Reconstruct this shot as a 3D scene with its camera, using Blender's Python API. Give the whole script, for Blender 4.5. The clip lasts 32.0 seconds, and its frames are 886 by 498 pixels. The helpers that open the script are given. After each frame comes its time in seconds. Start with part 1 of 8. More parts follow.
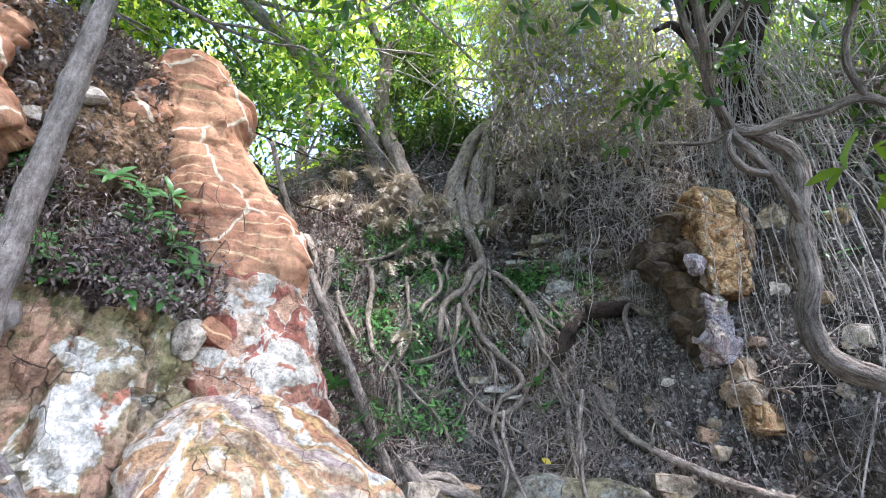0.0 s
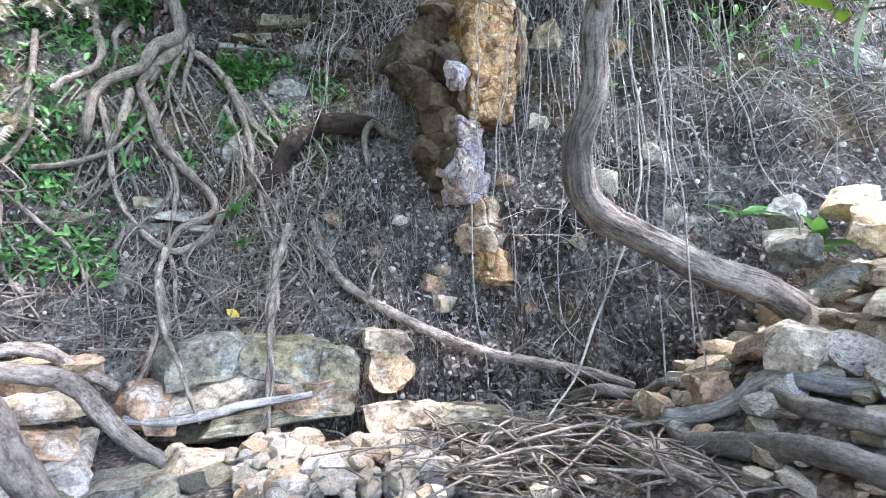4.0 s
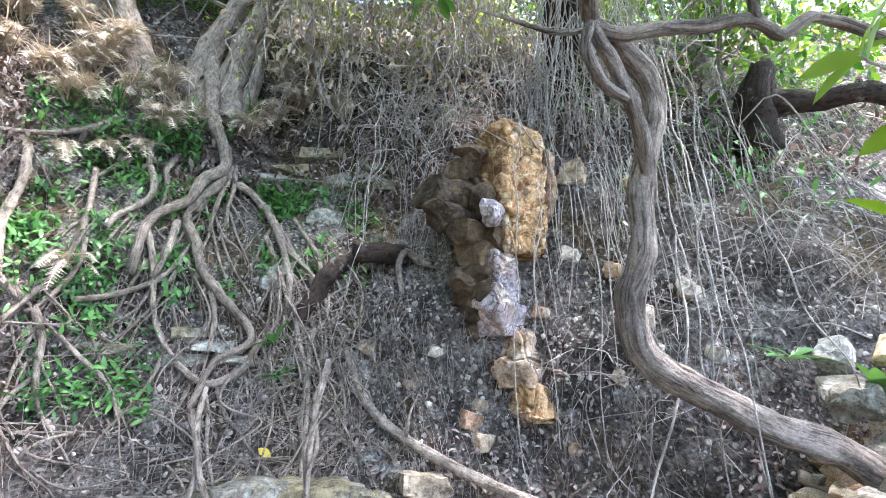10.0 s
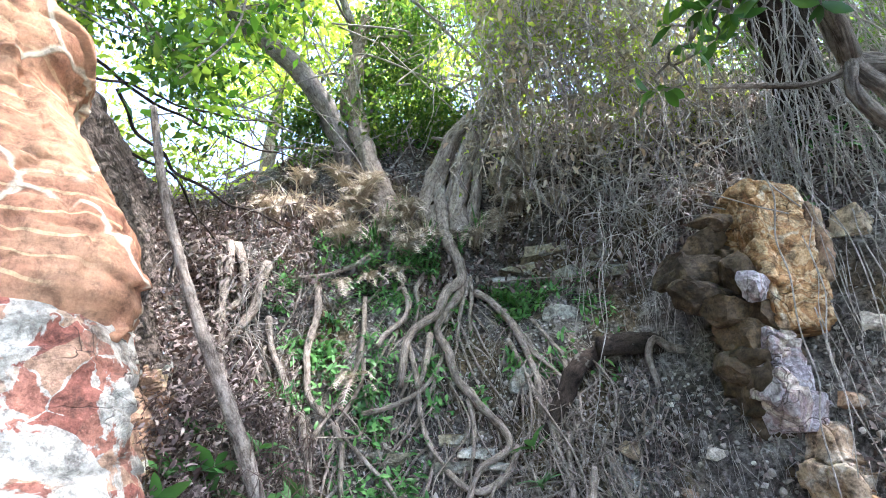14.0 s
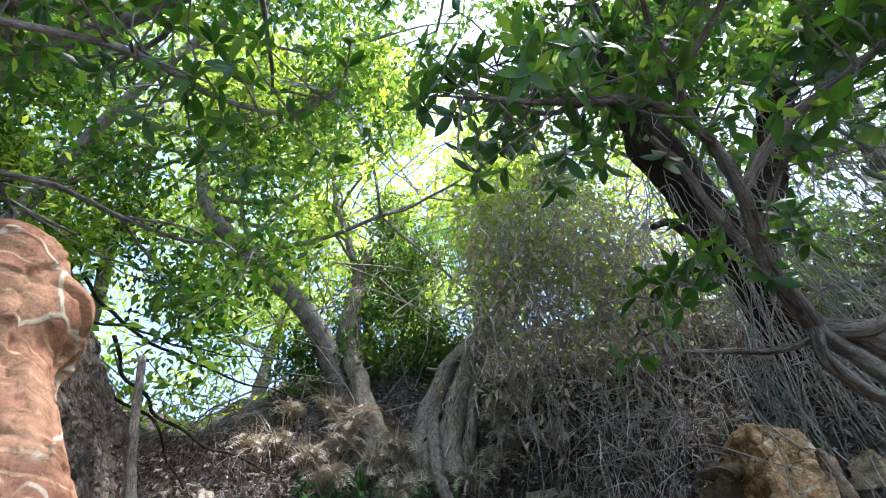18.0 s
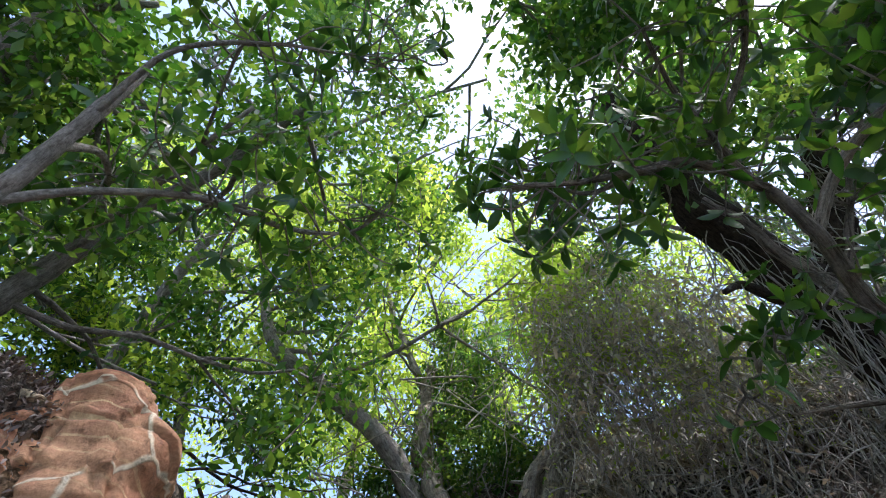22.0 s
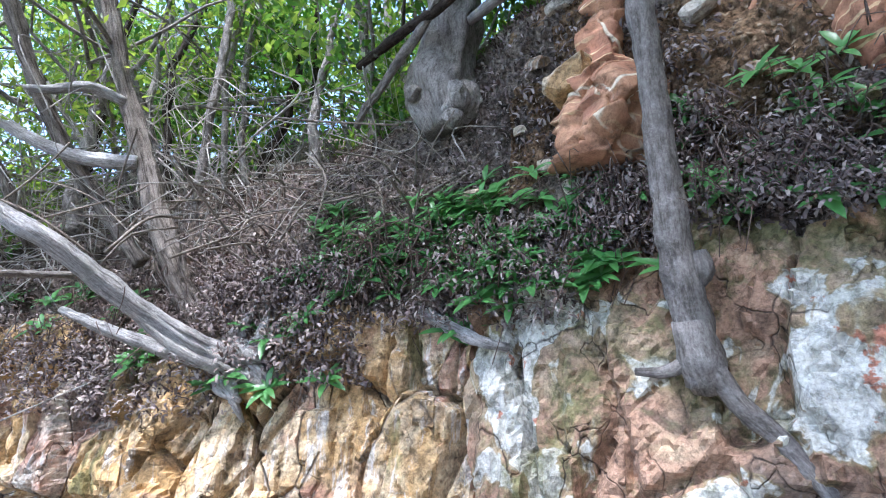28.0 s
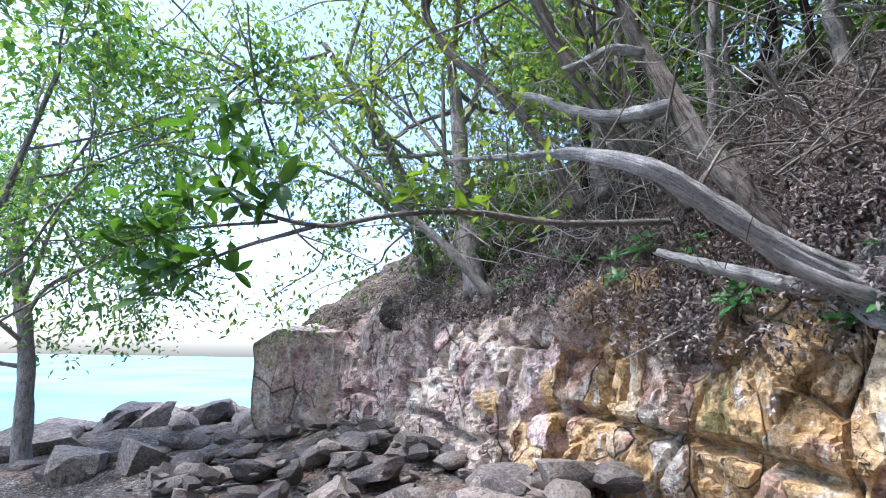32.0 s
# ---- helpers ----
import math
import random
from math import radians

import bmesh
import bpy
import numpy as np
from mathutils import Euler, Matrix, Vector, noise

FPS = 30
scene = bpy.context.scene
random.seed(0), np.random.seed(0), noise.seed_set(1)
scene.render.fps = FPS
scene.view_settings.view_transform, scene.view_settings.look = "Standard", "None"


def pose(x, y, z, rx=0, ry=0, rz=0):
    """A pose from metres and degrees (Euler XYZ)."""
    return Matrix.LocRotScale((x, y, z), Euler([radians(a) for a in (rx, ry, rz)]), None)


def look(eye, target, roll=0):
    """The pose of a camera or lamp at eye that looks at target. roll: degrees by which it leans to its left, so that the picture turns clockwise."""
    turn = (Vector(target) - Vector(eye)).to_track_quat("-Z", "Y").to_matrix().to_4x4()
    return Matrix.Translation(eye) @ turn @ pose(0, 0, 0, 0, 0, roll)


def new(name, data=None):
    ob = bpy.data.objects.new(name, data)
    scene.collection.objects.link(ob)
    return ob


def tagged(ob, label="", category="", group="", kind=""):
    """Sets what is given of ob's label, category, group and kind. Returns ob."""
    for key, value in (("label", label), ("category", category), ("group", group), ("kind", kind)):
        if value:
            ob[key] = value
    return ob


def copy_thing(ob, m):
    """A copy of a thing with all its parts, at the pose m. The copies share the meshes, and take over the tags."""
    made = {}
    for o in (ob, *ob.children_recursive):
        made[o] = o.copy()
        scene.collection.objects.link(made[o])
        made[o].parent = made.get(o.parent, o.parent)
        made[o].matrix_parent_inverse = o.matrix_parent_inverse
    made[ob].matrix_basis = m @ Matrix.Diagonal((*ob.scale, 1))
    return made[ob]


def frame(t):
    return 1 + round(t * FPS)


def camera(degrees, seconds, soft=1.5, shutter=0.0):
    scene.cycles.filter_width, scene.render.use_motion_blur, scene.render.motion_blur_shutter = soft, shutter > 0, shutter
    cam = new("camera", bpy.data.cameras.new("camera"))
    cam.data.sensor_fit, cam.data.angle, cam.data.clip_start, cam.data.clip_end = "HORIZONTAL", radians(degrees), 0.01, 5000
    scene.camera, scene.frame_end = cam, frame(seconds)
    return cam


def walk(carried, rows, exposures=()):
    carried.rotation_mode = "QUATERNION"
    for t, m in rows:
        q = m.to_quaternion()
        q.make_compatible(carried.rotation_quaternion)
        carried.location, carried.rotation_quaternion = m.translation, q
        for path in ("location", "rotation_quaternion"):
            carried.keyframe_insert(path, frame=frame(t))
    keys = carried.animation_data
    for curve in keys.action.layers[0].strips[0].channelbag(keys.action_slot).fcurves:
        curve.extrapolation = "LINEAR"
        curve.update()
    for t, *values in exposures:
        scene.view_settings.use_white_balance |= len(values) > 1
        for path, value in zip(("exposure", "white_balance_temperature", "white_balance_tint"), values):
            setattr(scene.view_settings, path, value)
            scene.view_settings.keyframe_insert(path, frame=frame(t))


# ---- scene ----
cam = camera(81.6, 32.0, 1.0)
METRES, EYE, TILT, LEAN, TURN = 6.5, 1.6, 23.0, 0.0, 0.0
ROWS = [
    (0.0, 0.0, 0.0, 0.0, 0.0, 0.0, -0.0),
    (0.5, 0.0335, 0.013, -0.0054, -1.99, -2.02, -0.77),
    (1.0, 0.0547, 0.0314, -0.0158, -4.18, -3.5, -1.75),
    (1.5, 0.0697, 0.0834, -0.0405, -6.21, -4.88, -2.61),
    (2.0, 0.0792, 0.1394, -0.0527, -8.0, -5.64, -3.29),
    (2.5, 0.1022, 0.188, -0.0699, -10.68, -6.67, -4.42),
    (3.0, 0.1346, 0.236, -0.0668, -15.51, -8.68, -6.38),
    (3.5, 0.1371, 0.2504, -0.0606, -20.93, -12.44, -8.5),
    (4.0, 0.1371, 0.2527, -0.0614, -24.32, -16.45, -9.74),
    (4.5, 0.1472, 0.2526, -0.055, -26.67, -18.34, -10.58),
    (6.5, 0.1386, 0.2623, -0.0131, -34.08, -12.33, -13.47),
    (7.0, 0.1346, 0.2661, -0.0099, -34.14, -9.31, -13.52),
    (7.5, 0.1305, 0.2693, -0.0117, -33.73, -7.08, -13.39),
    (8.0, 0.126, 0.2714, -0.0121, -32.96, -5.92, -13.13),
    (8.5, 0.1166, 0.2734, -0.0144, -31.5, -5.16, -12.67),
    (9.0, 0.1078, 0.2754, -0.0187, -29.26, -5.03, -11.86),
    (9.5, 0.0996, 0.2766, -0.0215, -26.66, -5.25, -10.94),
    (10.0, 0.0889, 0.2779, -0.0211, -23.74, -5.56, -9.87),
    (10.5, 0.0807, 0.2794, -0.0219, -20.56, -5.71, -8.63),
    (11.0, 0.0775, 0.2857, -0.0236, -16.14, -5.59, -6.89),
    (11.5, 0.0762, 0.2873, -0.0198, -11.14, -4.88, -4.94),
    (12.0, 0.0707, 0.2879, -0.0185, -6.88, -3.84, -3.21),
    (12.5, 0.0646, 0.2873, -0.0179, -3.83, -3.07, -1.96),
    (13.0, 0.0605, 0.286, -0.0144, -1.79, -2.1, -1.11),
    (13.5, 0.0585, 0.2833, -0.0089, -0.9, -0.35, -0.69),
    (14.0, 0.057, 0.2799, -0.004, -0.3, 1.74, -0.44),
    (14.5, 0.0592, 0.2762, 0.0017, 0.17, 4.13, -0.22),
    (16.5, 0.0668, 0.2781, 0.016, 0.27, 16.28, -0.07),
    (17.0, 0.0709, 0.2774, 0.023, 0.14, 19.41, -0.08),
    (17.5, 0.0728, 0.2764, 0.0274, -0.03, 22.34, -0.09),
    (18.0, 0.0742, 0.2729, 0.0362, -0.17, 25.43, -0.09),
    (18.5, 0.0741, 0.2684, 0.0459, -0.32, 30.15, -0.09),
    (19.0, 0.0729, 0.2653, 0.0493, -0.48, 34.66, -0.1),
    (19.5, 0.0724, 0.2648, 0.0497, -0.67, 37.76, -0.1),
    (20.0, 0.0721, 0.2663, 0.0475, -0.77, 39.41, -0.06),
    (20.5, 0.0705, 0.2693, 0.0444, -0.45, 39.97, 0.12),
    (21.0, 0.0692, 0.2726, 0.0395, 1.19, 40.07, 0.86),
    (21.5, 0.0676, 0.2776, 0.032, 4.32, 39.63, 2.21),
    (22.0, 0.061, 0.276, 0.0228, 9.15, 37.92, 4.13),
    (22.5, 0.0513, 0.276, 0.0108, 14.3, 34.99, 6.18),
    (23.0, 0.0345, 0.2686, 0.0017, 18.57, 31.09, 7.95),
    (23.5, 0.017, 0.2617, -0.0074, 22.18, 26.28, 9.46),
    (24.0, 0.0006, 0.2507, -0.0144, 24.99, 20.88, 10.63),
    (24.5, -0.0062, 0.2366, -0.0234, 32.21, 17.31, 13.09),
    (25.0, -0.0102, 0.2226, -0.0269, 40.94, 14.59, 15.69),
    (25.5, -0.014, 0.213, -0.0269, 48.75, 12.31, 17.67),
    (27.5, -0.0209, 0.1748, -0.035, 73.0, 9.77, 21.66),
    (28.0, -0.0135, 0.156, -0.0376, 79.93, 10.89, 22.19),
    (28.5, 0.0066, 0.1119, -0.0369, 84.77, 12.27, 22.28),
    (29.0, 0.018, 0.0766, -0.0241, 87.54, 12.43, 22.34),
    (29.5, 0.0065, 0.0452, -0.0205, 91.96, 13.69, 22.26),
    (30.0, -0.0194, 0.0178, -0.0142, 99.55, 16.53, 21.9),
    (30.5, -0.0338, 0.0052, -0.011, 106.87, 19.22, 21.27),
    (31.0, -0.0362, -0.0011, -0.0103, 113.31, 21.53, 20.42),
    (31.5, -0.0329, -0.0101, -0.0056, 120.59, 23.89, 19.17),
    (32.0, -0.0348, -0.0551, 0.0003, 126.09, 25.54, 17.96),
]
EXPOSURES = [(0.0, 3.0, 6100, 19), (2.0, 3.25, 5950, 17), (4.0, 3.75, 5900, 17), (7.0, 3.75, 6100, 19), (11.0, 3.85, 6100, 18), (14.0, 3.4, 6050, 17), (17.0, 2.7, 5950, 15), (20.0, 1.8, 6050, 15), (23.0, 1.75, 6050, 16), (25.0, 2.6, 6050, 18), (28.0, 2.45, 5550, 14), (30.0, 2.3, 5550, 15), (32.0, 1.85, 5600, 14)]
walk(cam, [(t, pose(0, 0, EYE, TILT, LEAN, TURN) @ pose(METRES * x, METRES * y, METRES * z, 90 + pitch, roll, yaw)) for t, x, y, z, yaw, pitch, roll in ROWS], EXPOSURES)

# ---- world and sun ----
SUN_AZ, SUN_EL = -35.0, 66.0  # degrees: azimuth counted from +x towards +y
world = bpy.data.worlds.new("sky")
scene.world = world
world.use_nodes = True
wn = world.node_tree.nodes
wl = world.node_tree.links
sky = wn.new("ShaderNodeTexSky")
sky.sky_type = "NISHITA"
sky.sun_disc = False
sky.sun_elevation = radians(SUN_EL)
sky.sun_rotation = radians(90.0 - SUN_AZ)
sky.air_density, sky.dust_density, sky.ozone_density = 1.0, 2.5, 1.0
wn["Background"].inputs["Strength"].default_value = 0.15
wl.new(sky.outputs[0], wn["Background"].inputs["Color"])
lamp = bpy.data.lights.new("sun", "SUN")
lamp.energy, lamp.angle, lamp.color = 1.8, radians(3.0), (1.0, 0.965, 0.92)
sun = new("sun", lamp)
sv = Vector((math.cos(radians(SUN_EL)) * math.cos(radians(SUN_AZ)), math.cos(radians(SUN_EL)) * math.sin(radians(SUN_AZ)), math.sin(radians(SUN_EL))))
sun.matrix_world = look(sv * 60, (0, 0, 0))
scene.view_settings.exposure = 0.0

# ---- cliff form ----
LEVELS = np.array([-0.6, 1.2, 2.2, 3.4, 5.0, 8.5, 12.0])
NET = [
    ((-7.4, -9.5), (-7.5, -9.5), (-7.9, -9.4), (-9.6, -9.0), (-12, -8.0), (-18, -7.0), (-25, -6)),
    ((-6.7, -6.3), (-6.8, -6.2), (-7.0, -6.2), (-8.3, -5.8), (-10.5, -5.3), (-16, -4.0), (-22, -3)),
    ((-5.5, -3.6), (-5.6, -3.5), (-5.9, -3.4), (-6.9, -3.0), (-9.0, -2.3), (-14, -1.0), (-20, 0)),
    ((-4.7, -1.5), (-4.8, -1.5), (-5.0, -1.3), (-5.9, -0.8), (-7.8, 0.0), (-12.5, 2.0), (-18, 4)),
    ((-4.1, -0.4), (-4.25, -0.4), (-4.55, -0.3), (-5.3, 0.1), (-7.0, 1.0), (-12, 4.0), (-17, 7)),
    ((-3.6, 0.9), (-3.9, 0.9), (-4.1, 0.9), (-4.6, 1.3), (-4.98, 1.97), (-11, 6.0), (-16, 10)),
    ((-2.9, 1.8), (-3.2, 1.85), (-3.35, 1.95), (-3.65, 2.25), (-3.72, 2.52), (-9.5, 8.0), (-15, 12)),
    ((-2.0, 2.8), (-2.45, 2.8), (-2.6, 2.9), (-2.8, 3.05), (-2.89, 3.26), (-8.5, 9.5), (-14, 14)),
    ((-1.0, 3.6), (-1.5, 3.6), (-1.75, 3.65), (-1.95, 3.75), (-2.5, 3.95), (-7.5, 11.0), (-12, 16)),
    ((-0.5, 4.5), (-1.0, 4.4), (-1.4, 4.5), (-1.6, 4.7), (-2.5, 5.1), (-6.6, 12.0), (-10, 17)),
    ((-0.6, 5.0), (-0.9, 5.2), (-1.35, 5.55), (-2.0, 6.45), (-2.9, 7.5), (-5.5, 12.5), (-8, 18)),
    ((-0.3, 6.1), (-0.7, 6.6), (-1.0, 7.0), (-1.2, 7.3), (-1.7, 8.1), (-3.2, 11.2), (-5, 16)),
    ((0.4, 6.1), (0.3, 6.5), (0.3, 7.2), (0.2, 7.7), (0.1, 8.6), (-0.6, 10.4), (-1.5, 14)),
    ((1.2, 6.0), (1.2, 6.45), (1.3, 7.1), (1.25, 7.5), (1.0, 8.6), (0.8, 10.2), (0.8, 13.5)),
    ((2.1, 5.9), (2.1, 6.2), (2.15, 6.7), (2.25, 7.05), (2.3, 8.2), (2.2, 10.0), (2.5, 13)),
    ((2.7, 5.7), (2.7, 5.95), (2.75, 6.3), (2.85, 6.8), (3.2, 7.5), (3.8, 9.5), (4.5, 12.5)),
    ((3.25, 5.5), (3.28, 5.7), (3.36, 5.84), (3.58, 6.0), (4.0, 6.7), (5.0, 9.0), (6.5, 12)),
    ((3.95, 4.95), (3.95, 5.05), (4.05, 5.15), (4.33, 5.4), (4.9, 6.0), (6.5, 8.2), (9, 11)),
    ((4.7, 4.2), (4.7, 4.2), (4.9, 4.3), (5.3, 4.6), (6.2, 5.3), (8.5, 7.2), (12, 9.5)),
    ((5.9, 3.4), (5.9, 3.4), (6.2, 3.5), (6.9, 3.8), (8.0, 4.4), (11, 5.8), (15, 7.5)),
    ((8.0, 2.3), (8.0, 2.3), (8.4, 2.4), (9.2, 2.6), (10.5, 3.0), (14, 4.0), (18, 5)),
    ((11.0, 0.8), (11, 0.8), (11.5, 0.9), (12.3, 1.0), (13.5, 1.3), (17, 2.0), (22, 2.5)),
]
NET = np.array(NET, float)
SMAX = len(NET) - 1


def lattice(i, seed):
    """Hash of integer lattice points to 0..1."""
    h = (i[..., 0] * 374761393 + i[..., 1] * 668265263 + i[..., 2] * 2147483647 + seed * 144665) & 0xFFFFFFFF
    h = ((h ^ (h >> 13)) * 1274126177) & 0xFFFFFFFF
    h = ((h ^ (h >> 16)) * 2246822519) & 0xFFFFFFFF
    return ((h ^ (h >> 15)) & 0xFFFFFF) / 16777215.0


def vnoise(p, scale, seed=0):
    """Smooth value noise, -1..1, of points p (n, 3)."""
    q = np.asarray(p, float) * scale
    i = np.floor(q).astype(np.int64)
    f = q - i
    f = f * f * (3 - 2 * f)
    out = 0.0
    for c in range(8):
        o = np.array([c & 1, c >> 1 & 1, c >> 2 & 1])
        w = np.prod(np.where(o, f, 1 - f), axis=-1)
        out = out + w * lattice(i + o, seed)
    return out * 2 - 1


def fbm(p, scale, seed=0, octaves=3):
    return sum(vnoise(p, scale * 2 ** k, seed + 7 * k) * 0.5 ** k for k in range(octaves))


def cells(p, scale, seed=0):
    """Cell noise: distance to the nearest and second nearest cell points, and the nearest cell's own value."""
    q = np.asarray(p, float) * np.asarray(scale, float)
    i = np.floor(q).astype(np.int64)
    d1 = np.full(q.shape[:-1], 9.0)
    d2 = d1.copy()
    val = np.zeros_like(d1)
    for a in (-1, 0, 1):
        for b in (-1, 0, 1):
            for c in (-1, 0, 1):
                j = i + np.array([a, b, c])
                cen = j + 0.15 + 0.7 * np.stack([lattice(j, seed + k) for k in (1, 2, 3)], -1)
                d = np.linalg.norm(q - cen, axis=-1)
                v = lattice(j, seed + 9)
                near = d < d1
                d2 = np.where(near, d1, np.minimum(d2, d))
                val = np.where(near, v, val)
                d1 = np.where(near, d, d1)
    return d1, d2, val


def facets(p, scale, seed, step, tilt):
    """Fractured rock: each cell stands out by its own step and leans its own way. Returns relief and joints (1 in a joint)."""
    q = np.asarray(p, float) * np.asarray(scale, float)
    i = np.floor(q).astype(np.int64)
    d1 = np.full(q.shape[:-1], 9.0)
    d2 = d1.copy()
    out = np.zeros_like(d1)
    for a in (-1, 0, 1):
        for b in (-1, 0, 1):
            for c in (-1, 0, 1):
                j = i + np.array([a, b, c])
                h = [lattice(j, seed + k) for k in (1, 2, 3)]
                v = q - (j + 0.15 + 0.7 * np.stack(h, -1))
                d = np.linalg.norm(v, axis=-1)
                near = d < d1
                lean = (2 * h[1] - 1) * v[..., 0] + (2 * h[2] - 1) * v[..., 1] + 1.4 * (2 * h[0] - 1) * v[..., 2]
                d2 = np.where(near, d1, np.minimum(d2, d))
                out = np.where(near, step * (lattice(j, seed + 9) - 0.5) + tilt * lean, out)
                d1 = np.where(near, d, d1)
    return out, 1 - smooth(0.0, 0.07, d2 - d1)


def smooth(a, b, x):
    x = np.clip((x - a) / (b - a), 0, 1)
    return x * x * (3 - 2 * x)


def base_wall(s, z):
    s = np.clip(np.asarray(s, float), 0, SMAX - 1e-6)
    z = np.asarray(z, float)
    k = np.floor(s).astype(int)
    f = (s - k)[..., None, None]
    a, b, c, d = (NET[np.clip(k + o, 0, SMAX)] for o in (-1, 0, 1, 2))
    row = b + 0.5 * f * (c - a + f * (2 * a - 5 * b + 4 * c - d + f * (3 * (b - c) + d - a)))
    n = len(LEVELS)
    j = np.clip(np.searchsorted(LEVELS, z, "right") - 1, 0, n - 2)
    h = (LEVELS[j + 1] - LEVELS[j])
    u = ((z - LEVELS[j]) / h)[..., None]
    slope = np.gradient(row, LEVELS, axis=-2)
    take = lambda arr, idx: np.take_along_axis(arr, idx[..., None, None], -2)[..., 0, :]
    p0, p1, m0, m1 = take(row, j), take(row, j + 1), take(slope, j) * h[..., None], take(slope, j + 1) * h[..., None]
    xy = (2 * u ** 3 - 3 * u ** 2 + 1) * p0 + (u ** 3 - 2 * u ** 2 + u) * m0 + (-2 * u ** 3 + 3 * u ** 2) * p1 + (u ** 3 - u ** 2) * m1
    return np.concatenate([xy, z[..., None]], -1)


def wall(s, z, off=0.0):
    """A place on the rough cliff: s along it, z its height, off metres out of it."""
    s, z = np.broadcast_arrays(np.asarray(s, float), np.asarray(z, float))
    p = base_wall(s, z)
    ds = base_wall(s + 0.02, z) - base_wall(s - 0.02, z)
    dz = base_wall(s, z + 0.03) - base_wall(s, z - 0.03)
    n = np.cross(ds, dz)
    n = n / np.linalg.norm(n, axis=-1, keepdims=True)
    n = np.where((np.sum(n[..., :2] * (np.array([0.6, 1.2]) - p[..., :2]), -1) < 0)[..., None], -n, n)
    left = 1 - smooth(5.6, 7.0, s)
    rock = left * (1 - smooth(2.0, 2.5, z + 0.25 * vnoise(p, 1.3, 5)))
    half = smooth(5.4, 6.0, s) * (1 - smooth(9.4, 10.0, s)) * (1 - smooth(3.0, 4.2, z))
    q = p + 0.06 * np.stack([vnoise(p, 2.5, 1), vnoise(p, 2.5, 2), vnoise(p, 2.5, 3)], -1)
    b1, c1 = facets(q, (1.75, 1.75, 0.62), 3, 0.20, 0.10)
    b2, c2 = facets(q, (3.6, 3.6, 2.0), 8, 0.07, 0.06)
    b3, c3 = facets(q, (8.0, 8.0, 6.5), 12, 0.025, 0.035)
    ledge = np.exp(-((z - 0.80 - 0.28 * vnoise(p, 0.9, 6)) / 0.05) ** 2) * (s < 5.2) * smooth(-0.5, 0.2, vnoise(p, 1.1, 16))
    upright = np.abs((s * 1.9 + 0.35 * vnoise(p * (0.3, 0.3, 1), 1.1, 61) + 1.3 * vnoise(p, 0.4, 62)) % 1 - 0.5)
    upright = 1 - smooth(0.0, 0.07, upright)
    hard = -0.09 * upright * smooth(-0.3, 0.3, vnoise(p, 0.8, 63) + 0.25) + b1 + b2 + 0.7 * b3 - 0.16 * c1 - 0.02 * c2 - 0.006 * c3 - 0.22 * ledge
    mild = 0.7 * b1 + 0.9 * b2 + 0.8 * b3 - 0.08 * c1 - 0.02 * c2 - 0.006 * c3
    loose = (0.6 * b2 + b3 - 0.03 * c2 - 0.015 * c3) * smooth(0, 1, 1 - z / 9)
    soft = (1 - rock) * (1 - half)
    disp = 0.15 * fbm(p, 0.8, 11, 3) + 0.04 * fbm(p, 5.0, 4, 2) + rock * hard + (1 - rock) * half * mild + soft * loose
    return p + n * (disp + np.asarray(off))[..., None]


def ground_z(x, y):
    x, y = np.asarray(x, float), np.asarray(y, float)
    p = np.stack([x, y, 0 * x], -1)
    z = 0.62 * smooth(0.0, 3.0, y) * smooth(-3, 1.5, x) + 0.1 * smooth(3, 6, y)
    z = z + 1.35 * np.exp(-((x - 5.0) ** 2 / 2.6 + (y - 3.0) ** 2 / 3.0)) + 0.9 * smooth(4.5, 8, x) * smooth(-3, 1, y)
    z = z - 1.0 * smooth(2.5, 13.0, -y) * smooth(-12, -3, x + 0.3 * y) + 0.35 * np.exp(-((x + 5.0 - 0.45 * (y + 2.5)) ** 2) / 1.6) * smooth(-11, -7, y) * smooth(3, 0, y)
    r = np.hypot(x, y)
    return z + (0.10 * fbm(p, 0.9, 21, 3) + 0.03 * fbm(p, 4.0, 22, 2)) * (1 - smooth(20, 40, r)) - 3.0 * smooth(12, 26, -y)
# ---- cliff form ends ----


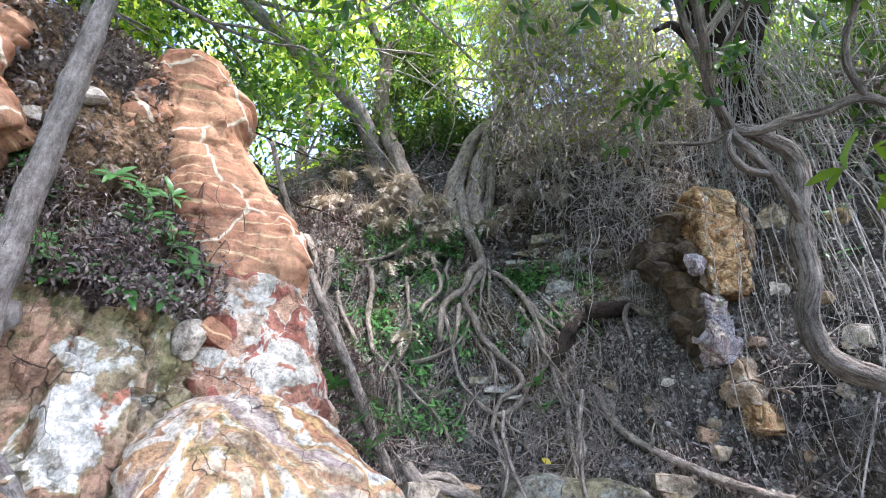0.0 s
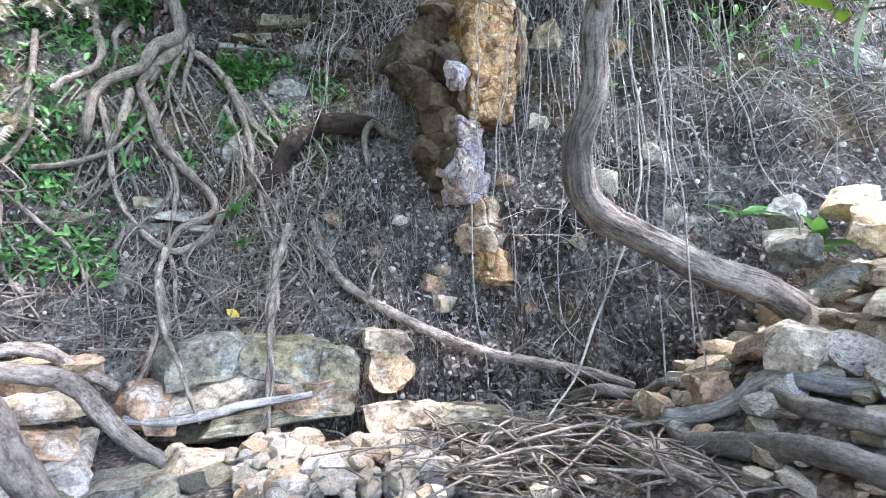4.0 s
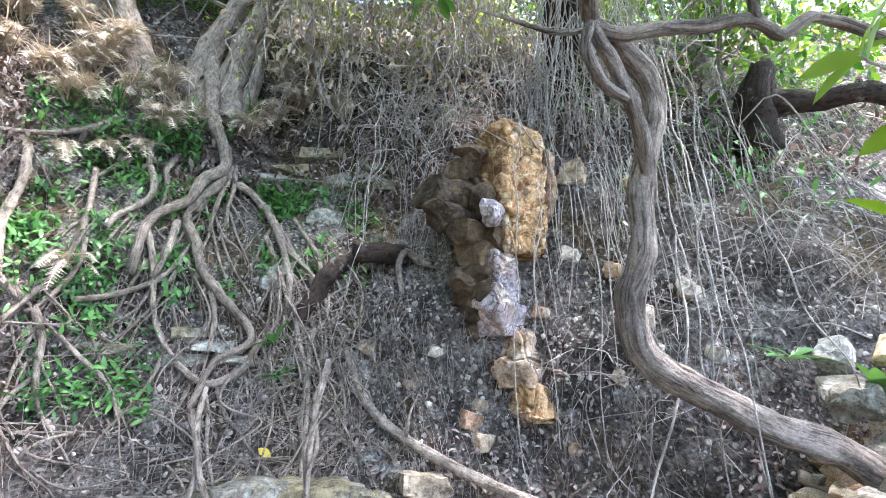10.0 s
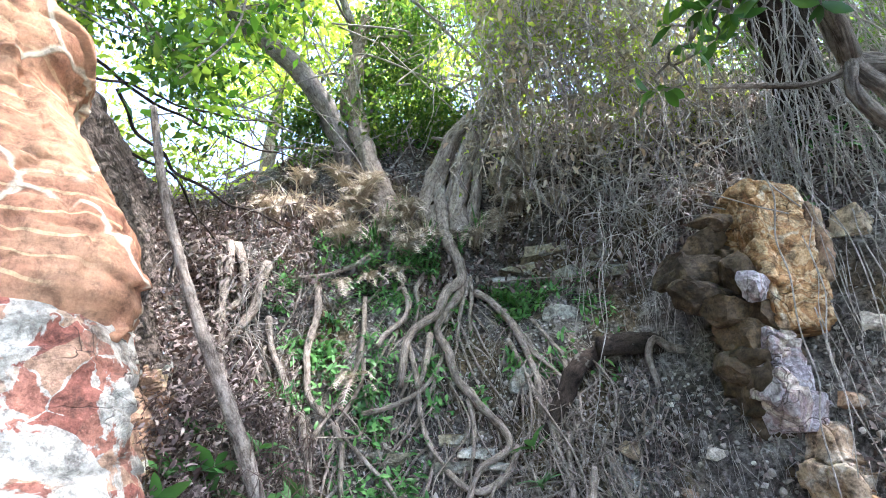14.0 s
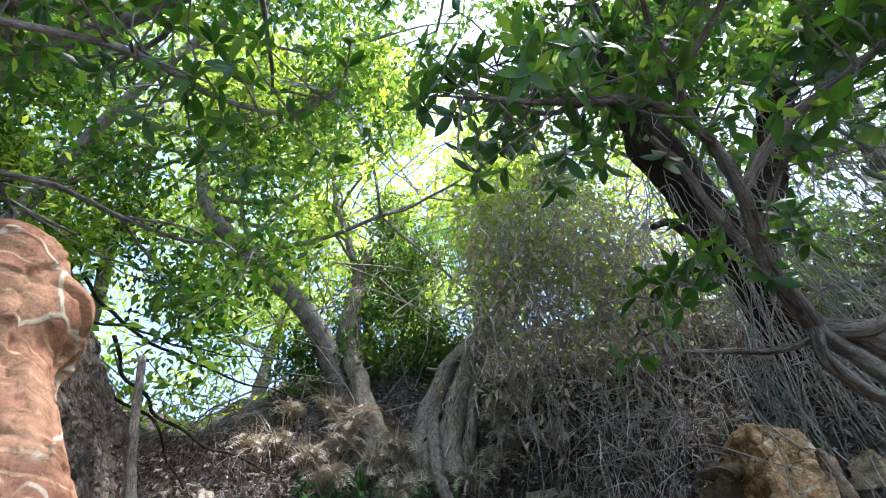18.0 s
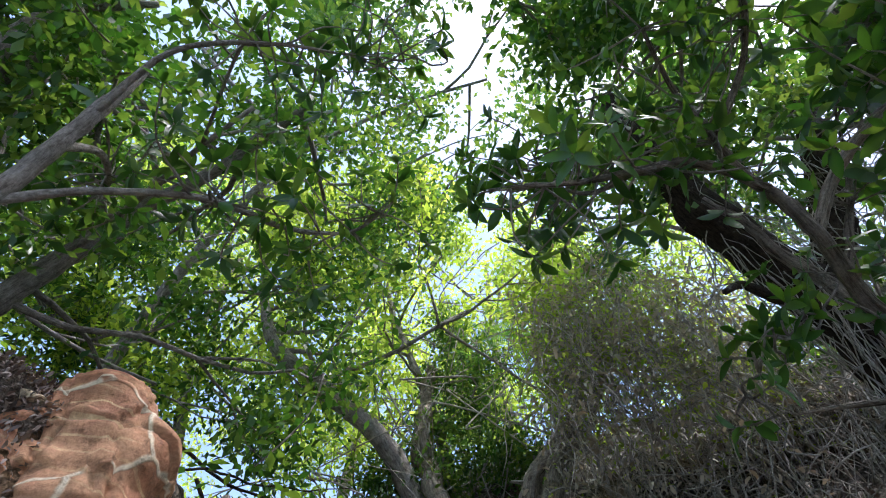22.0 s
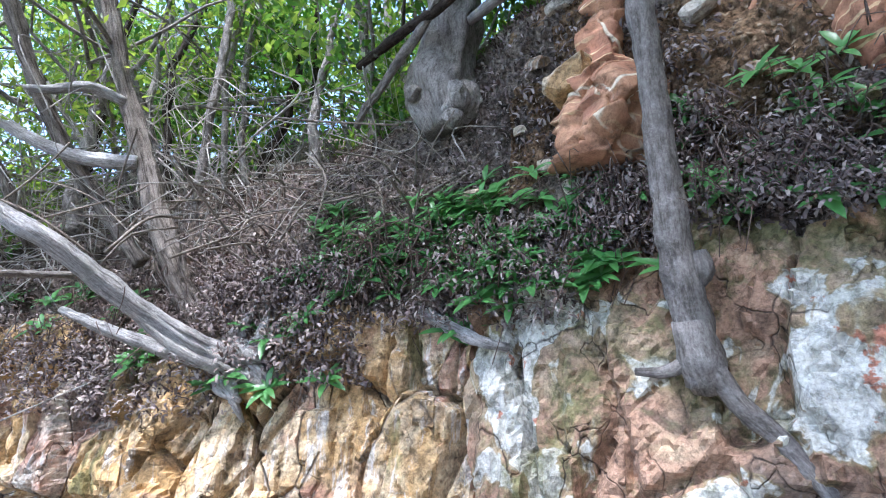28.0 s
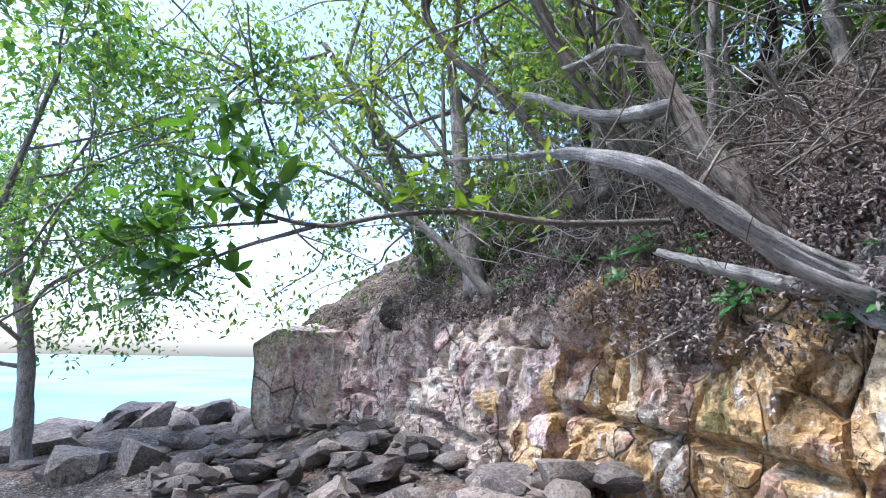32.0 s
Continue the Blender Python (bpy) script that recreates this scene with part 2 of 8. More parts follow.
# ---- materials ----
class Nodes:
    """Short ways to lay out a node material."""

    def __init__(self, name):
        self.m = bpy.data.materials.new(name)
        self.m.use_nodes = True
        self.t = self.m.node_tree
        self.t.nodes.clear()
        self.out = self.t.nodes.new("ShaderNodeOutputMaterial")
        self.co = self.t.nodes.new("ShaderNodeTexCoord").outputs["Object"]

    def put(self, socket, value):
        if isinstance(value, bpy.types.NodeSocket):
            self.t.links.new(value, socket)
        elif isinstance(value, (tuple, list)) and socket.type == "RGBA":
            socket.default_value = (*value[:3], 1)
        else:
            socket.default_value = value

    def node(self, kind, out=0, set_=(), **ins):
        n = self.t.nodes.new(kind)
        for k, v in dict(set_).items():
            if k == "operation":
                n.operation = v
            elif k == "feature":
                n.feature = v
            elif k == "blend_type":
                n.blend_type = v
            elif k == "data_type":
                n.data_type = v
            elif k == "wave_type":
                n.wave_type = v
        for k, v in ins.items():
            self.put(n.inputs[int(k[1:]) if k[0] == "i" and k[1:].isdigit() else k.replace("_", " ")], v)
        return n.outputs[out]

    def scaled(self, sx, sy, sz, co=None):
        return self.node("ShaderNodeMapping", Vector=co or self.co, Scale=(sx, sy, sz))

    def noise(self, scale, detail=4.0, rough=0.6, co=None, dist=0.0):
        return self.node("ShaderNodeTexNoise", Vector=co or self.co, Scale=scale, Detail=detail, Roughness=rough, Distortion=dist)

    def noise_colour(self, scale, co=None):
        return self.node("ShaderNodeTexNoise", out=1, Vector=co or self.co, Scale=scale, Detail=3.0)

    def voronoi(self, scale, co=None, feature="F1", out=0):
        return self.node("ShaderNodeTexVoronoi", out=out, set_={"feature": feature}, Vector=co or self.co, Scale=scale)

    def ramp(self, fac, *stops):
        n = self.t.nodes.new("ShaderNodeValToRGB")
        while len(n.color_ramp.elements) < len(stops):
            n.color_ramp.elements.new(0.5)
        for e, (pos, col) in zip(n.color_ramp.elements, stops):
            e.position = pos
            e.color = (*col, 1) if isinstance(col, tuple) else (col, col, col, 1)
        self.put(n.inputs[0], fac)
        return n.outputs[0]

    def mix(self, fac, a, b, blend="MIX"):
        n = self.t.nodes.new("ShaderNodeMix")
        n.data_type, n.blend_type = "RGBA", blend
        self.put(n.inputs[0], fac)
        self.put(n.inputs[6], a)
        self.put(n.inputs[7], b)
        return n.outputs[2]

    def math(self, op, a, b=0.0):
        return self.node("ShaderNodeMath", set_={"operation": op}, i0=a, i1=b)

    def warp(self, amount, scale):
        """Coordinates pushed about by noise."""
        off = self.node("ShaderNodeVectorMath", set_={"operation": "SCALE"}, i0=self.noise_colour(scale), Scale=amount)
        return self.node("ShaderNodeVectorMath", set_={"operation": "ADD"}, i0=self.co, i1=off)

    def bump(self, height, strength, distance):
        return self.node("ShaderNodeBump", Height=height, Strength=strength, Distance=distance)

    def done(self, colour, rough=0.85, normal=None, spec=0.3, metal=0.0):
        b = self.node("ShaderNodeBsdfPrincipled", Base_Color=colour, Roughness=rough, Metallic=metal)
        n = b.node
        n.inputs["Specular IOR Level"].default_value = spec
        if normal is not None:
            self.put(n.inputs["Normal"], normal)
        self.t.links.new(b, self.out.inputs["Surface"])
        return self.m

    def leaf(self, colour, through_colour, share=0.4, rough=0.45, normal=None):
        b = self.node("ShaderNodeBsdfPrincipled", Base_Color=colour, Roughness=rough)
        b.node.inputs["Specular IOR Level"].default_value = 0.4
        if normal is not None:
            self.put(b.node.inputs["Normal"], normal)
        tr = self.node("ShaderNodeBsdfTranslucent", Color=through_colour)
        mx = self.node("ShaderNodeMixShader", i0=share, i1=b, i2=tr)
        self.t.links.new(mx, self.out.inputs["Surface"])
        return self.m

    def mottle(self, colour, scale=11.0, low=0.42, co=None):
        """Fine dark and pale blotches over a colour."""
        f = self.noise(scale, 8, 0.78, co, 0.3)
        return self.mix(1.0, colour, self.ramp(f, (0.37, 0.8 * low), (0.50, 0.95), (0.63, 1.13)), "MULTIPLY")

    def island(self):
        return self.node("ShaderNodeNewGeometry", out=8)

    def each(self):
        return self.node("ShaderNodeObjectInfo", out=5)


def sandstone(name, tones, scale=1.0, pale=(0.66, 0.60, 0.48), pale_amount=0.60, moss=0.0, crack=0.6):
    n = Nodes(name)
    co = n.warp(0.35, 1.4)
    big = n.noise(0.9 * scale, 5, 0.6, co)
    col = n.ramp(big, *[(0.3 + 0.4 * i / (len(tones) - 1), t) for i, t in enumerate(tones)])
    mid = n.noise(3.1 * scale, 6, 0.68, co)
    col = n.mix(n.ramp(mid, (pale_amount, 0.0), (pale_amount + 0.07, 1.0)), col, pale)
    streak = n.noise(2.4, 5, 0.65, n.scaled(2.2, 2.2, 0.35))
    col = n.mix(n.ramp(streak, (0.56, 0.0), (0.72, 0.75)), col, (0.10, 0.075, 0.06))
    grain = n.noise(42, 6, 0.7)
    col = n.mix(0.55, col, n.ramp(grain, (0.3, 0.25), (0.7, 0.95)), "OVERLAY")
    edge = n.voronoi(2.3 * scale, n.warp(0.25, 3.0), "DISTANCE_TO_EDGE")
    dark = n.ramp(edge, (0.0, 1.0), (0.028, 0.0))
    col = n.mix(n.math("MULTIPLY", dark, 0.75 * crack), col, (0.04, 0.03, 0.025))
    if moss:
        patch = n.ramp(n.noise(1.7, 5, 0.7), (0.60 - 0.1 * moss, 0.0), (0.68 - 0.1 * moss, 1.0))
        col = n.mix(n.math("MULTIPLY", patch, 0.8), col, (0.13, 0.13, 0.045))
    col = n.mottle(n.mottle(col, 5.0, 0.5), 16.0, 0.5)
    h = n.math("ADD", n.math("MULTIPLY", mid, 0.6), n.math("MULTIPLY", grain, 0.35))
    h = n.math("SUBTRACT", h, n.math("MULTIPLY", dark, 0.5 * crack))
    return n.done(col, n.ramp(mid, (0.3, 0.75), (0.7, 0.95)), n.bump(h, 0.7, 0.05))


def soil(name, dark, light, speck=(0.42, 0.39, 0.33), specks=0.5, bumpy=0.05, stain=None):
    n = Nodes(name)
    big = n.noise(1.1, 6, 0.7)
    col = n.ramp(big, (0.3, dark), (0.7, light))
    if stain:
        col = n.mix(n.ramp(n.noise(1.9, 6, 0.7, n.warp(0.3, 2.5)), (0.54, 0.0), (0.64, 0.75)), col, speck)
        col = n.mix(n.ramp(n.noise(0.8, 4, 0.6, n.scaled(1.4, 1.4, 0.6)), (0.50, 0.0), (0.62, 0.8)), col, stain)
    fine = n.noise(17, 7, 0.75)
    col = n.mix(0.8, col, n.ramp(fine, (0.32, 0.08), (0.68, 0.95)), "OVERLAY")
    cell = n.voronoi(15, n.warp(0.1, 8))
    on = n.ramp(n.noise(2.6, 3, 0.6), (0.62 - 0.25 * specks, 0.0), (0.72 - 0.2 * specks, 1.0))
    col = n.mix(n.math("MULTIPLY", on, n.ramp(cell, (0.22, 1.0), (0.34, 0.0))), col, speck)
    col = n.mottle(n.mottle(col, 7.0, 0.4), 24.0, 0.4)
    h = n.math("ADD", fine, n.math("MULTIPLY", n.ramp(cell, (0.1, 1.0), (0.5, 0.0)), 0.6))
    return n.done(col, 0.95, n.bump(h, 1.0, bumpy), 0.15)


def bark(name, dark, light, ring=9.0, groove=1.0, stripe=0.35):
    n = Nodes(name)
    lie = n.node("ShaderNodeAttribute", out=1)
    lie.node.attribute_name = "grain"
    g = n.noise(ring * 3.0, 8, 0.75, n.scaled(1, 1, 0.12, lie), 0.7)
    f = n.noise(60, 5, 0.7)
    g = n.math("ADD", n.math("MULTIPLY", g, stripe), n.math("MULTIPLY", n.noise(22, 7, 0.75, n.scaled(1, 1, 0.5, lie)), 1.0 - stripe))
    mid = tuple(0.45 * a + 0.55 * b for a, b in zip(dark, light))
    col = n.ramp(g, (0.34, tuple(0.35 * c for c in dark)), (0.42, dark), (0.52, mid), (0.66, light))
    blotch = n.noise(4.0, 5, 0.7)
    col = n.mix(1.0, col, n.ramp(blotch, (0.35, 0.6), (0.6, 1.15)), "MULTIPLY")
    col = n.mix(0.5, col, n.ramp(f, (0.3, 0.2), (0.7, 0.9)), "OVERLAY")
    lichen = n.ramp(n.noise(5.0, 5, 0.7), (0.60, 0.0), (0.66, 0.55))
    col = n.mix(lichen, col, (0.34, 0.33, 0.29))
    col = n.mix(n.math("MULTIPLY", n.each(), 0.35), col, dark)
    return n.done(col, 0.9, n.bump(n.math("ADD", g, n.math("MULTIPLY", f, 0.3)), 1.0 * groove, 0.03), 0.2)


def foliage(name, tones, through_tones, share=0.42, rough=0.42):
    n = Nodes(name)
    r = n.island()
    k = len(tones)
    col = n.ramp(r, *[(i / (k - 1), t) for i, t in enumerate(tones)])
    col = n.mix(0.3, col, n.ramp(n.noise(30, 3, 0.6), (0.3, 0.3), (0.7, 0.8)), "OVERLAY")
    tr = n.ramp(r, *[(i / (len(through_tones) - 1), t) for i, t in enumerate(through_tones)])
    return n.leaf(col, tr, share, rough)


def breccia(name, white=0.5, scale=1.0, moss=0.3, seam=0.03, patch=0.485, spread=((0.30, 0.10, 0.06), (0.38, 0.16, 0.09), (0.46, 0.29, 0.17), (0.52, 0.41, 0.28), (0.62, 0.54, 0.44))):
    """Cream and white rock with red and ochre chunks caught in it."""
    n = Nodes(name)
    co = n.warp(0.30 / scale, 2.0 * scale)
    own = n.voronoi(4.2 * scale, co, out=1)
    sep = n.node("ShaderNodeSeparateColor", Color=own)
    chunk = n.ramp(sep, *zip((0.0, 0.35, 0.6, 0.8, 1.0), spread))
    edge = n.math("ADD", n.voronoi(4.2 * scale, co, "DISTANCE_TO_EDGE"), n.math("MULTIPLY", n.math("SUBTRACT", n.noise(1.4, 3), 0.5), 0.35))
    pale = n.mix(n.noise(4, 4), (0.48, 0.43, 0.35), (0.68, 0.62, 0.52))
    shore = n.math("ADD", edge, n.math("MULTIPLY", n.math("SUBTRACT", n.noise(6 * scale, 5, 0.7), 0.5), 0.30))
    blob = n.noise(2.1 * scale, 6, 0.62, n.warp(0.5 / scale, 1.7 * scale), 0.8)
    chunk = n.mix(n.ramp(shore, (seam, 1.0), (seam + 0.03, 0.0)), chunk, pale)
    chunk = n.mix(n.ramp(n.noise(7 * scale, 6, 0.7), (0.5, 0.0), (0.62, 0.5)), chunk, (0.22, 0.10, 0.07))
    col = n.mix(n.ramp(blob, (patch, 0.0), (patch + 0.02, 1.0)), pale, chunk)
    swirl = n.noise(1.15 * scale, 4, 0.5, n.warp(0.55, 1.1), 1.2)
    band = n.ramp(swirl, (0.30, (0.66, 0.62, 0.52)), (0.385, (0.60, 0.55, 0.42)), (0.39, (0.52, 0.34, 0.15)), (0.435, (0.44, 0.25, 0.12)), (0.44, (0.34, 0.14, 0.085)), (0.47, (0.46, 0.26, 0.14)), (0.475, (0.68, 0.65, 0.56)), (0.52, (0.64, 0.60, 0.50)), (0.525, (0.54, 0.38, 0.18)), (0.57, (0.46, 0.25, 0.15)), (0.575, (0.58, 0.49, 0.33)), (0.62, (0.32, 0.23, 0.22)), (0.70, (0.62, 0.57, 0.47)))
    where = n.ramp(n.noise(0.9, 3, 0.5), (0.52 - 0.1 * white, 0.0), (0.56 - 0.1 * white, 1.0))
    col = n.mix(where, col, band)
    dirt = n.ramp(n.noise(3.1, 7, 0.75), (0.52, 0.0), (0.66, 0.8))
    col = n.mix(dirt, col, (0.16, 0.11, 0.075))
    if moss:
        col = n.mix(n.ramp(n.noise(1.5, 6, 0.7, n.warp(0.4, 2)), (0.62 - 0.12 * moss, 0.0), (0.70 - 0.12 * moss, 0.8)), col, (0.15, 0.14, 0.05))
    crackf = n.voronoi(4.5 * scale, n.warp(0.3, 3.0), "DISTANCE_TO_EDGE")
    crack = n.math("MULTIPLY", n.ramp(crackf, (0.0, 1.0), (0.02, 0.0)), n.ramp(n.noise(2, 2), (0.45, 0.0), (0.6, 0.9)))
    col = n.mix(crack, col, (0.05, 0.035, 0.03))
    grain = n.noise(45, 6, 0.72)
    col = n.mix(0.5, col, n.ramp(grain, (0.3, 0.25), (0.7, 0.85)), "OVERLAY")
    col = n.mottle(n.mottle(col, 6.0, 0.6), 18.0, 0.55)
    h = n.math("SUBTRACT", n.math("ADD", n.math("MULTIPLY", grain, 0.3), n.noise(8, 6, 0.65)), n.math("MULTIPLY", crack, 0.4))
    return n.done(col, 0.88, n.bump(h, 0.7, 0.05))


def cliff_rock(name, tones, moss=0.4):
    """Jointed sandstone: each block its own tone, with pale runs, bedding, moss and dark joints."""
    n = Nodes(name)
    co = n.scaled(1, 1, 0.42, n.warp(0.10, 1.8))
    own = n.node("ShaderNodeSeparateColor", Color=n.voronoi(2.3, co, out=1))
    drift = n.noise(1.6, 6, 0.65, n.warp(0.5, 1.3))
    k = n.math("ADD", n.math("MULTIPLY", own, 0.42), n.math("MULTIPLY", drift, 0.75))
    col = n.ramp(k, *[(0.22 + 0.62 * i / (len(tones) - 1), t) for i, t in enumerate(tones)])
    bed = n.noise(3.0, 6, 0.7, n.scaled(0.5, 0.5, 3.2, n.warp(0.3, 2.0)))
    col = n.mix(0.45, col, n.ramp(bed, (0.35, 0.28), (0.65, 0.74)), "OVERLAY")
    blot = n.noise(4.5, 7, 0.7, n.warp(0.3, 4.0))
    col = n.mix(n.ramp(blot, (0.60, 0.0), (0.66, 0.8)), col, (0.62, 0.57, 0.51))
    run = n.noise(3.4, 6, 0.7, n.scaled(2.6, 2.6, 0.30))
    col = n.mix(n.ramp(run, (0.56, 0.0), (0.63, 0.8)), col, (0.68, 0.63, 0.57))
    col = n.mix(n.ramp(run, (0.28, 0.8), (0.37, 0.0)), col, (0.085, 0.065, 0.06))
    patch = n.noise(1.3, 6, 0.7, n.scaled(1.5, 1.5, 0.5))
    col = n.mix(n.ramp(patch, (0.62 - 0.08 * moss, 0.0), (0.70 - 0.08 * moss, 0.75)), col, (0.17, 0.17, 0.06))
    edge = n.voronoi(2.3, co, "DISTANCE_TO_EDGE")
    fine = n.voronoi(6.5, n.scaled(1, 1, 0.7, n.warp(0.2, 5.0)), "DISTANCE_TO_EDGE")
    dark = n.math("MAXIMUM", n.math("MULTIPLY", n.ramp(edge, (0.0, 1.0), (0.022, 0.0)), n.ramp(n.noise(1.9, 4), (0.44, 0.0), (0.56, 1.0))), n.math("MULTIPLY", n.ramp(fine, (0.0, 0.8), (0.02, 0.0)), n.ramp(n.noise(2.2, 3), (0.52, 0.0), (0.62, 1.0))))
    col = n.mix(n.math("MULTIPLY", dark, 0.85), col, (0.04, 0.03, 0.028))
    grain = n.noise(42, 6, 0.72)
    col = n.mix(0.55, col, n.ramp(grain, (0.3, 0.2), (0.7, 0.9)), "OVERLAY")
    col = n.mottle(n.mottle(col, 6.0, 0.5), 18.0, 0.5)
    h = n.math("SUBTRACT", n.math("ADD", n.math("MULTIPLY", blot, 0.7), n.math("MULTIPLY", grain, 0.35)), n.math("MULTIPLY", dark, 0.8))
    return n.done(col, n.ramp(bed, (0.3, 0.75), (0.7, 0.95)), n.bump(h, 0.8, 0.06))


M_OCHRE = cliff_rock("jointed_ochre_sandstone", [(0.22, 0.12, 0.10), (0.43, 0.24, 0.16), (0.52, 0.36, 0.19), (0.48, 0.30, 0.13), (0.55, 0.43, 0.28), (0.46, 0.26, 0.18), (0.62, 0.53, 0.43)])
M_PINK = cliff_rock("jointed_pink_sandstone", [(0.24, 0.17, 0.18), (0.46, 0.31, 0.29), (0.58, 0.41, 0.36), (0.40, 0.31, 0.28), (0.58, 0.45, 0.34), (0.66, 0.57, 0.51)], 0.1)
M_SOIL = soil("grey_soil", (0.022, 0.018, 0.016), (0.25, 0.225, 0.205), (0.52, 0.50, 0.46), 0.85, 0.06, (0.15, 0.11, 0.06))
M_LITTER = soil("leaf_litter_soil", (0.055, 0.04, 0.034), (0.32, 0.26, 0.215), (0.34, 0.30, 0.26), 0.6, 0.06)
M_BROWNBANK = soil("brown_rubble_soil", (0.09, 0.055, 0.035), (0.34, 0.22, 0.13), (0.50, 0.38, 0.26), 0.85, 0.07)
M_ROOT = bark("root_bark", (0.13, 0.105, 0.085), (0.50, 0.43, 0.36), 12, 1.2)
M_BARK = bark("grey_bark", (0.15, 0.13, 0.115), (0.46, 0.42, 0.385), 10, 1.3)
M_LIANA = bark("liana_bark", (0.10, 0.08, 0.065), (0.46, 0.40, 0.34), 11, 1.5, 0.8)
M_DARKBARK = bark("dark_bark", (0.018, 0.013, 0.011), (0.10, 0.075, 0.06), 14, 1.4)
M_MOUND = bark("brown_vine_stem", (0.20, 0.17, 0.14), (0.58, 0.52, 0.45), 20)
M_DEAD = bark("bleached_wood", (0.30, 0.28, 0.26), (0.74, 0.72, 0.69), 15, 1.5, 0.75)
M_TWIG = bark("dry_vine_stem", (0.24, 0.215, 0.19), (0.62, 0.58, 0.52), 20)
M_STICK = bark("fallen_stick", (0.13, 0.105, 0.085), (0.44, 0.38, 0.32), 20)
M_BROWNTWIG = bark("brown_dead_stem", (0.09, 0.06, 0.05), (0.27, 0.2, 0.165), 20)
# broad leaf; the canopy's shade is put into its darker base and lower translucency
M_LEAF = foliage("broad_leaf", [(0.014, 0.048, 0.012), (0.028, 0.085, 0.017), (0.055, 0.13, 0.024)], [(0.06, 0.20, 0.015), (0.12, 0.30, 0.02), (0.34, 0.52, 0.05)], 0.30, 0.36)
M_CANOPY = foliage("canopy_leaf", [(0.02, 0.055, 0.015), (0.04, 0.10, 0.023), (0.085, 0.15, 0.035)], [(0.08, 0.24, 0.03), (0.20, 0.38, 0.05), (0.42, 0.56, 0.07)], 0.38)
# canopy leaf with the sun's backlit glow put into brighter, yellower colours
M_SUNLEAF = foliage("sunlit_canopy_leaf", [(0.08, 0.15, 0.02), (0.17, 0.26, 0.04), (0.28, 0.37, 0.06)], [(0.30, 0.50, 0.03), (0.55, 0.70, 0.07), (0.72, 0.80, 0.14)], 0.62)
M_SHORE = foliage("shore_leaf", [(0.04, 0.08, 0.018), (0.09, 0.14, 0.028), (0.17, 0.21, 0.05)], [(0.18, 0.30, 0.03), (0.38, 0.48, 0.06)], 0.45)
M_FERN = foliage("bank_leaf", [(0.016, 0.06, 0.018), (0.055, 0.17, 0.045), (0.14, 0.32, 0.09)], [(0.08, 0.28, 0.04), (0.2, 0.42, 0.08)], 0.22, 0.35)
M_DRY = foliage("dry_leaf", [(0.03, 0.022, 0.021), (0.14, 0.105, 0.098), (0.38, 0.32, 0.285)], [(0.14, 0.08, 0.05), (0.2, 0.12, 0.07)], 0.15, 0.8)
M_STRAW = foliage("dry_grass", [(0.30, 0.25, 0.19), (0.52, 0.46, 0.37), (0.72, 0.66, 0.56)], [(0.3, 0.22, 0.12), (0.4, 0.3, 0.18)], 0.3, 0.8)


# ---- mesh makers ----
class Batch:
    """Gathers pieces of geometry for one mesh."""

    def __init__(self):
        self.v, self.f, self.n, self.g = [], {3: [], 4: []}, 0, []

    def add(self, verts, faces, grain=None):
        verts = np.asarray(verts, float).reshape(-1, 3)
        faces = np.asarray(faces, int)
        self.v.append(verts)
        self.g.append(verts if grain is None else grain)
        self.f[faces.shape[1]].append(faces + self.n)
        self.n += len(verts)
        return self

    def spread(self, verts, faces, mats):
        """Copies of a template at the 4 x 4 matrices mats (n, 4, 4)."""
        verts, faces, mats = np.asarray(verts, float), np.asarray(faces, int), np.asarray(mats, float)
        w = np.einsum("nij,kj->nki", mats[:, :3, :3], verts) + mats[:, None, :3, 3]
        f = faces[None] + (np.arange(len(mats)) * len(verts))[:, None, None]
        return self.add(w.reshape(-1, 3), f.reshape(-1, faces.shape[1]))

    def mesh(self, name, materials, smooth_shade=True, index=None):
        me = bpy.data.meshes.new(name)
        v = np.concatenate(self.v)
        groups = [np.concatenate(self.f[k]) for k in (4, 3) if self.f[k]]
        me.vertices.add(len(v))
        me.vertices.foreach_set("co", v.astype(np.float32).ravel())
        loops = np.concatenate([g.ravel() for g in groups])
        starts, at = [], 0
        for g in groups:
            starts.append(at + np.arange(len(g)) * g.shape[1])
            at += g.size
        starts = np.concatenate(starts)
        me.loops.add(len(loops))
        me.loops.foreach_set("vertex_index", loops.astype(np.int32))
        me.polygons.add(len(starts))
        me.polygons.foreach_set("loop_start", starts.astype(np.int32))
        for m in materials if isinstance(materials, (list, tuple)) else [materials]:
            me.materials.append(m)
        me.polygons.foreach_set("use_smooth", np.full(len(starts), smooth_shade))
        if index is not None:
            me.polygons.foreach_set("material_index", np.asarray(index, np.int32))
        me.update(calc_edges=True)
        me.attributes.new("grain", "FLOAT_VECTOR", "POINT").data.foreach_set("vector", np.concatenate(self.g).astype(np.float32).ravel())
        return me


def part(name, geo, material, parent=None, label="", smooth_shade=True, index=None):
    ob = new(name, geo if isinstance(geo, bpy.types.Mesh) else geo.mesh(name, material, smooth_shade, index))
    if parent is not None:
        ob.parent = parent
    return tagged(ob, label)


def thing(name, label, category, group="", kind="", at=(0, 0, 0)):
    ob = new(name)
    ob.empty_display_size = 0.1
    ob.location = at
    return tagged(ob, label, category, group, kind)


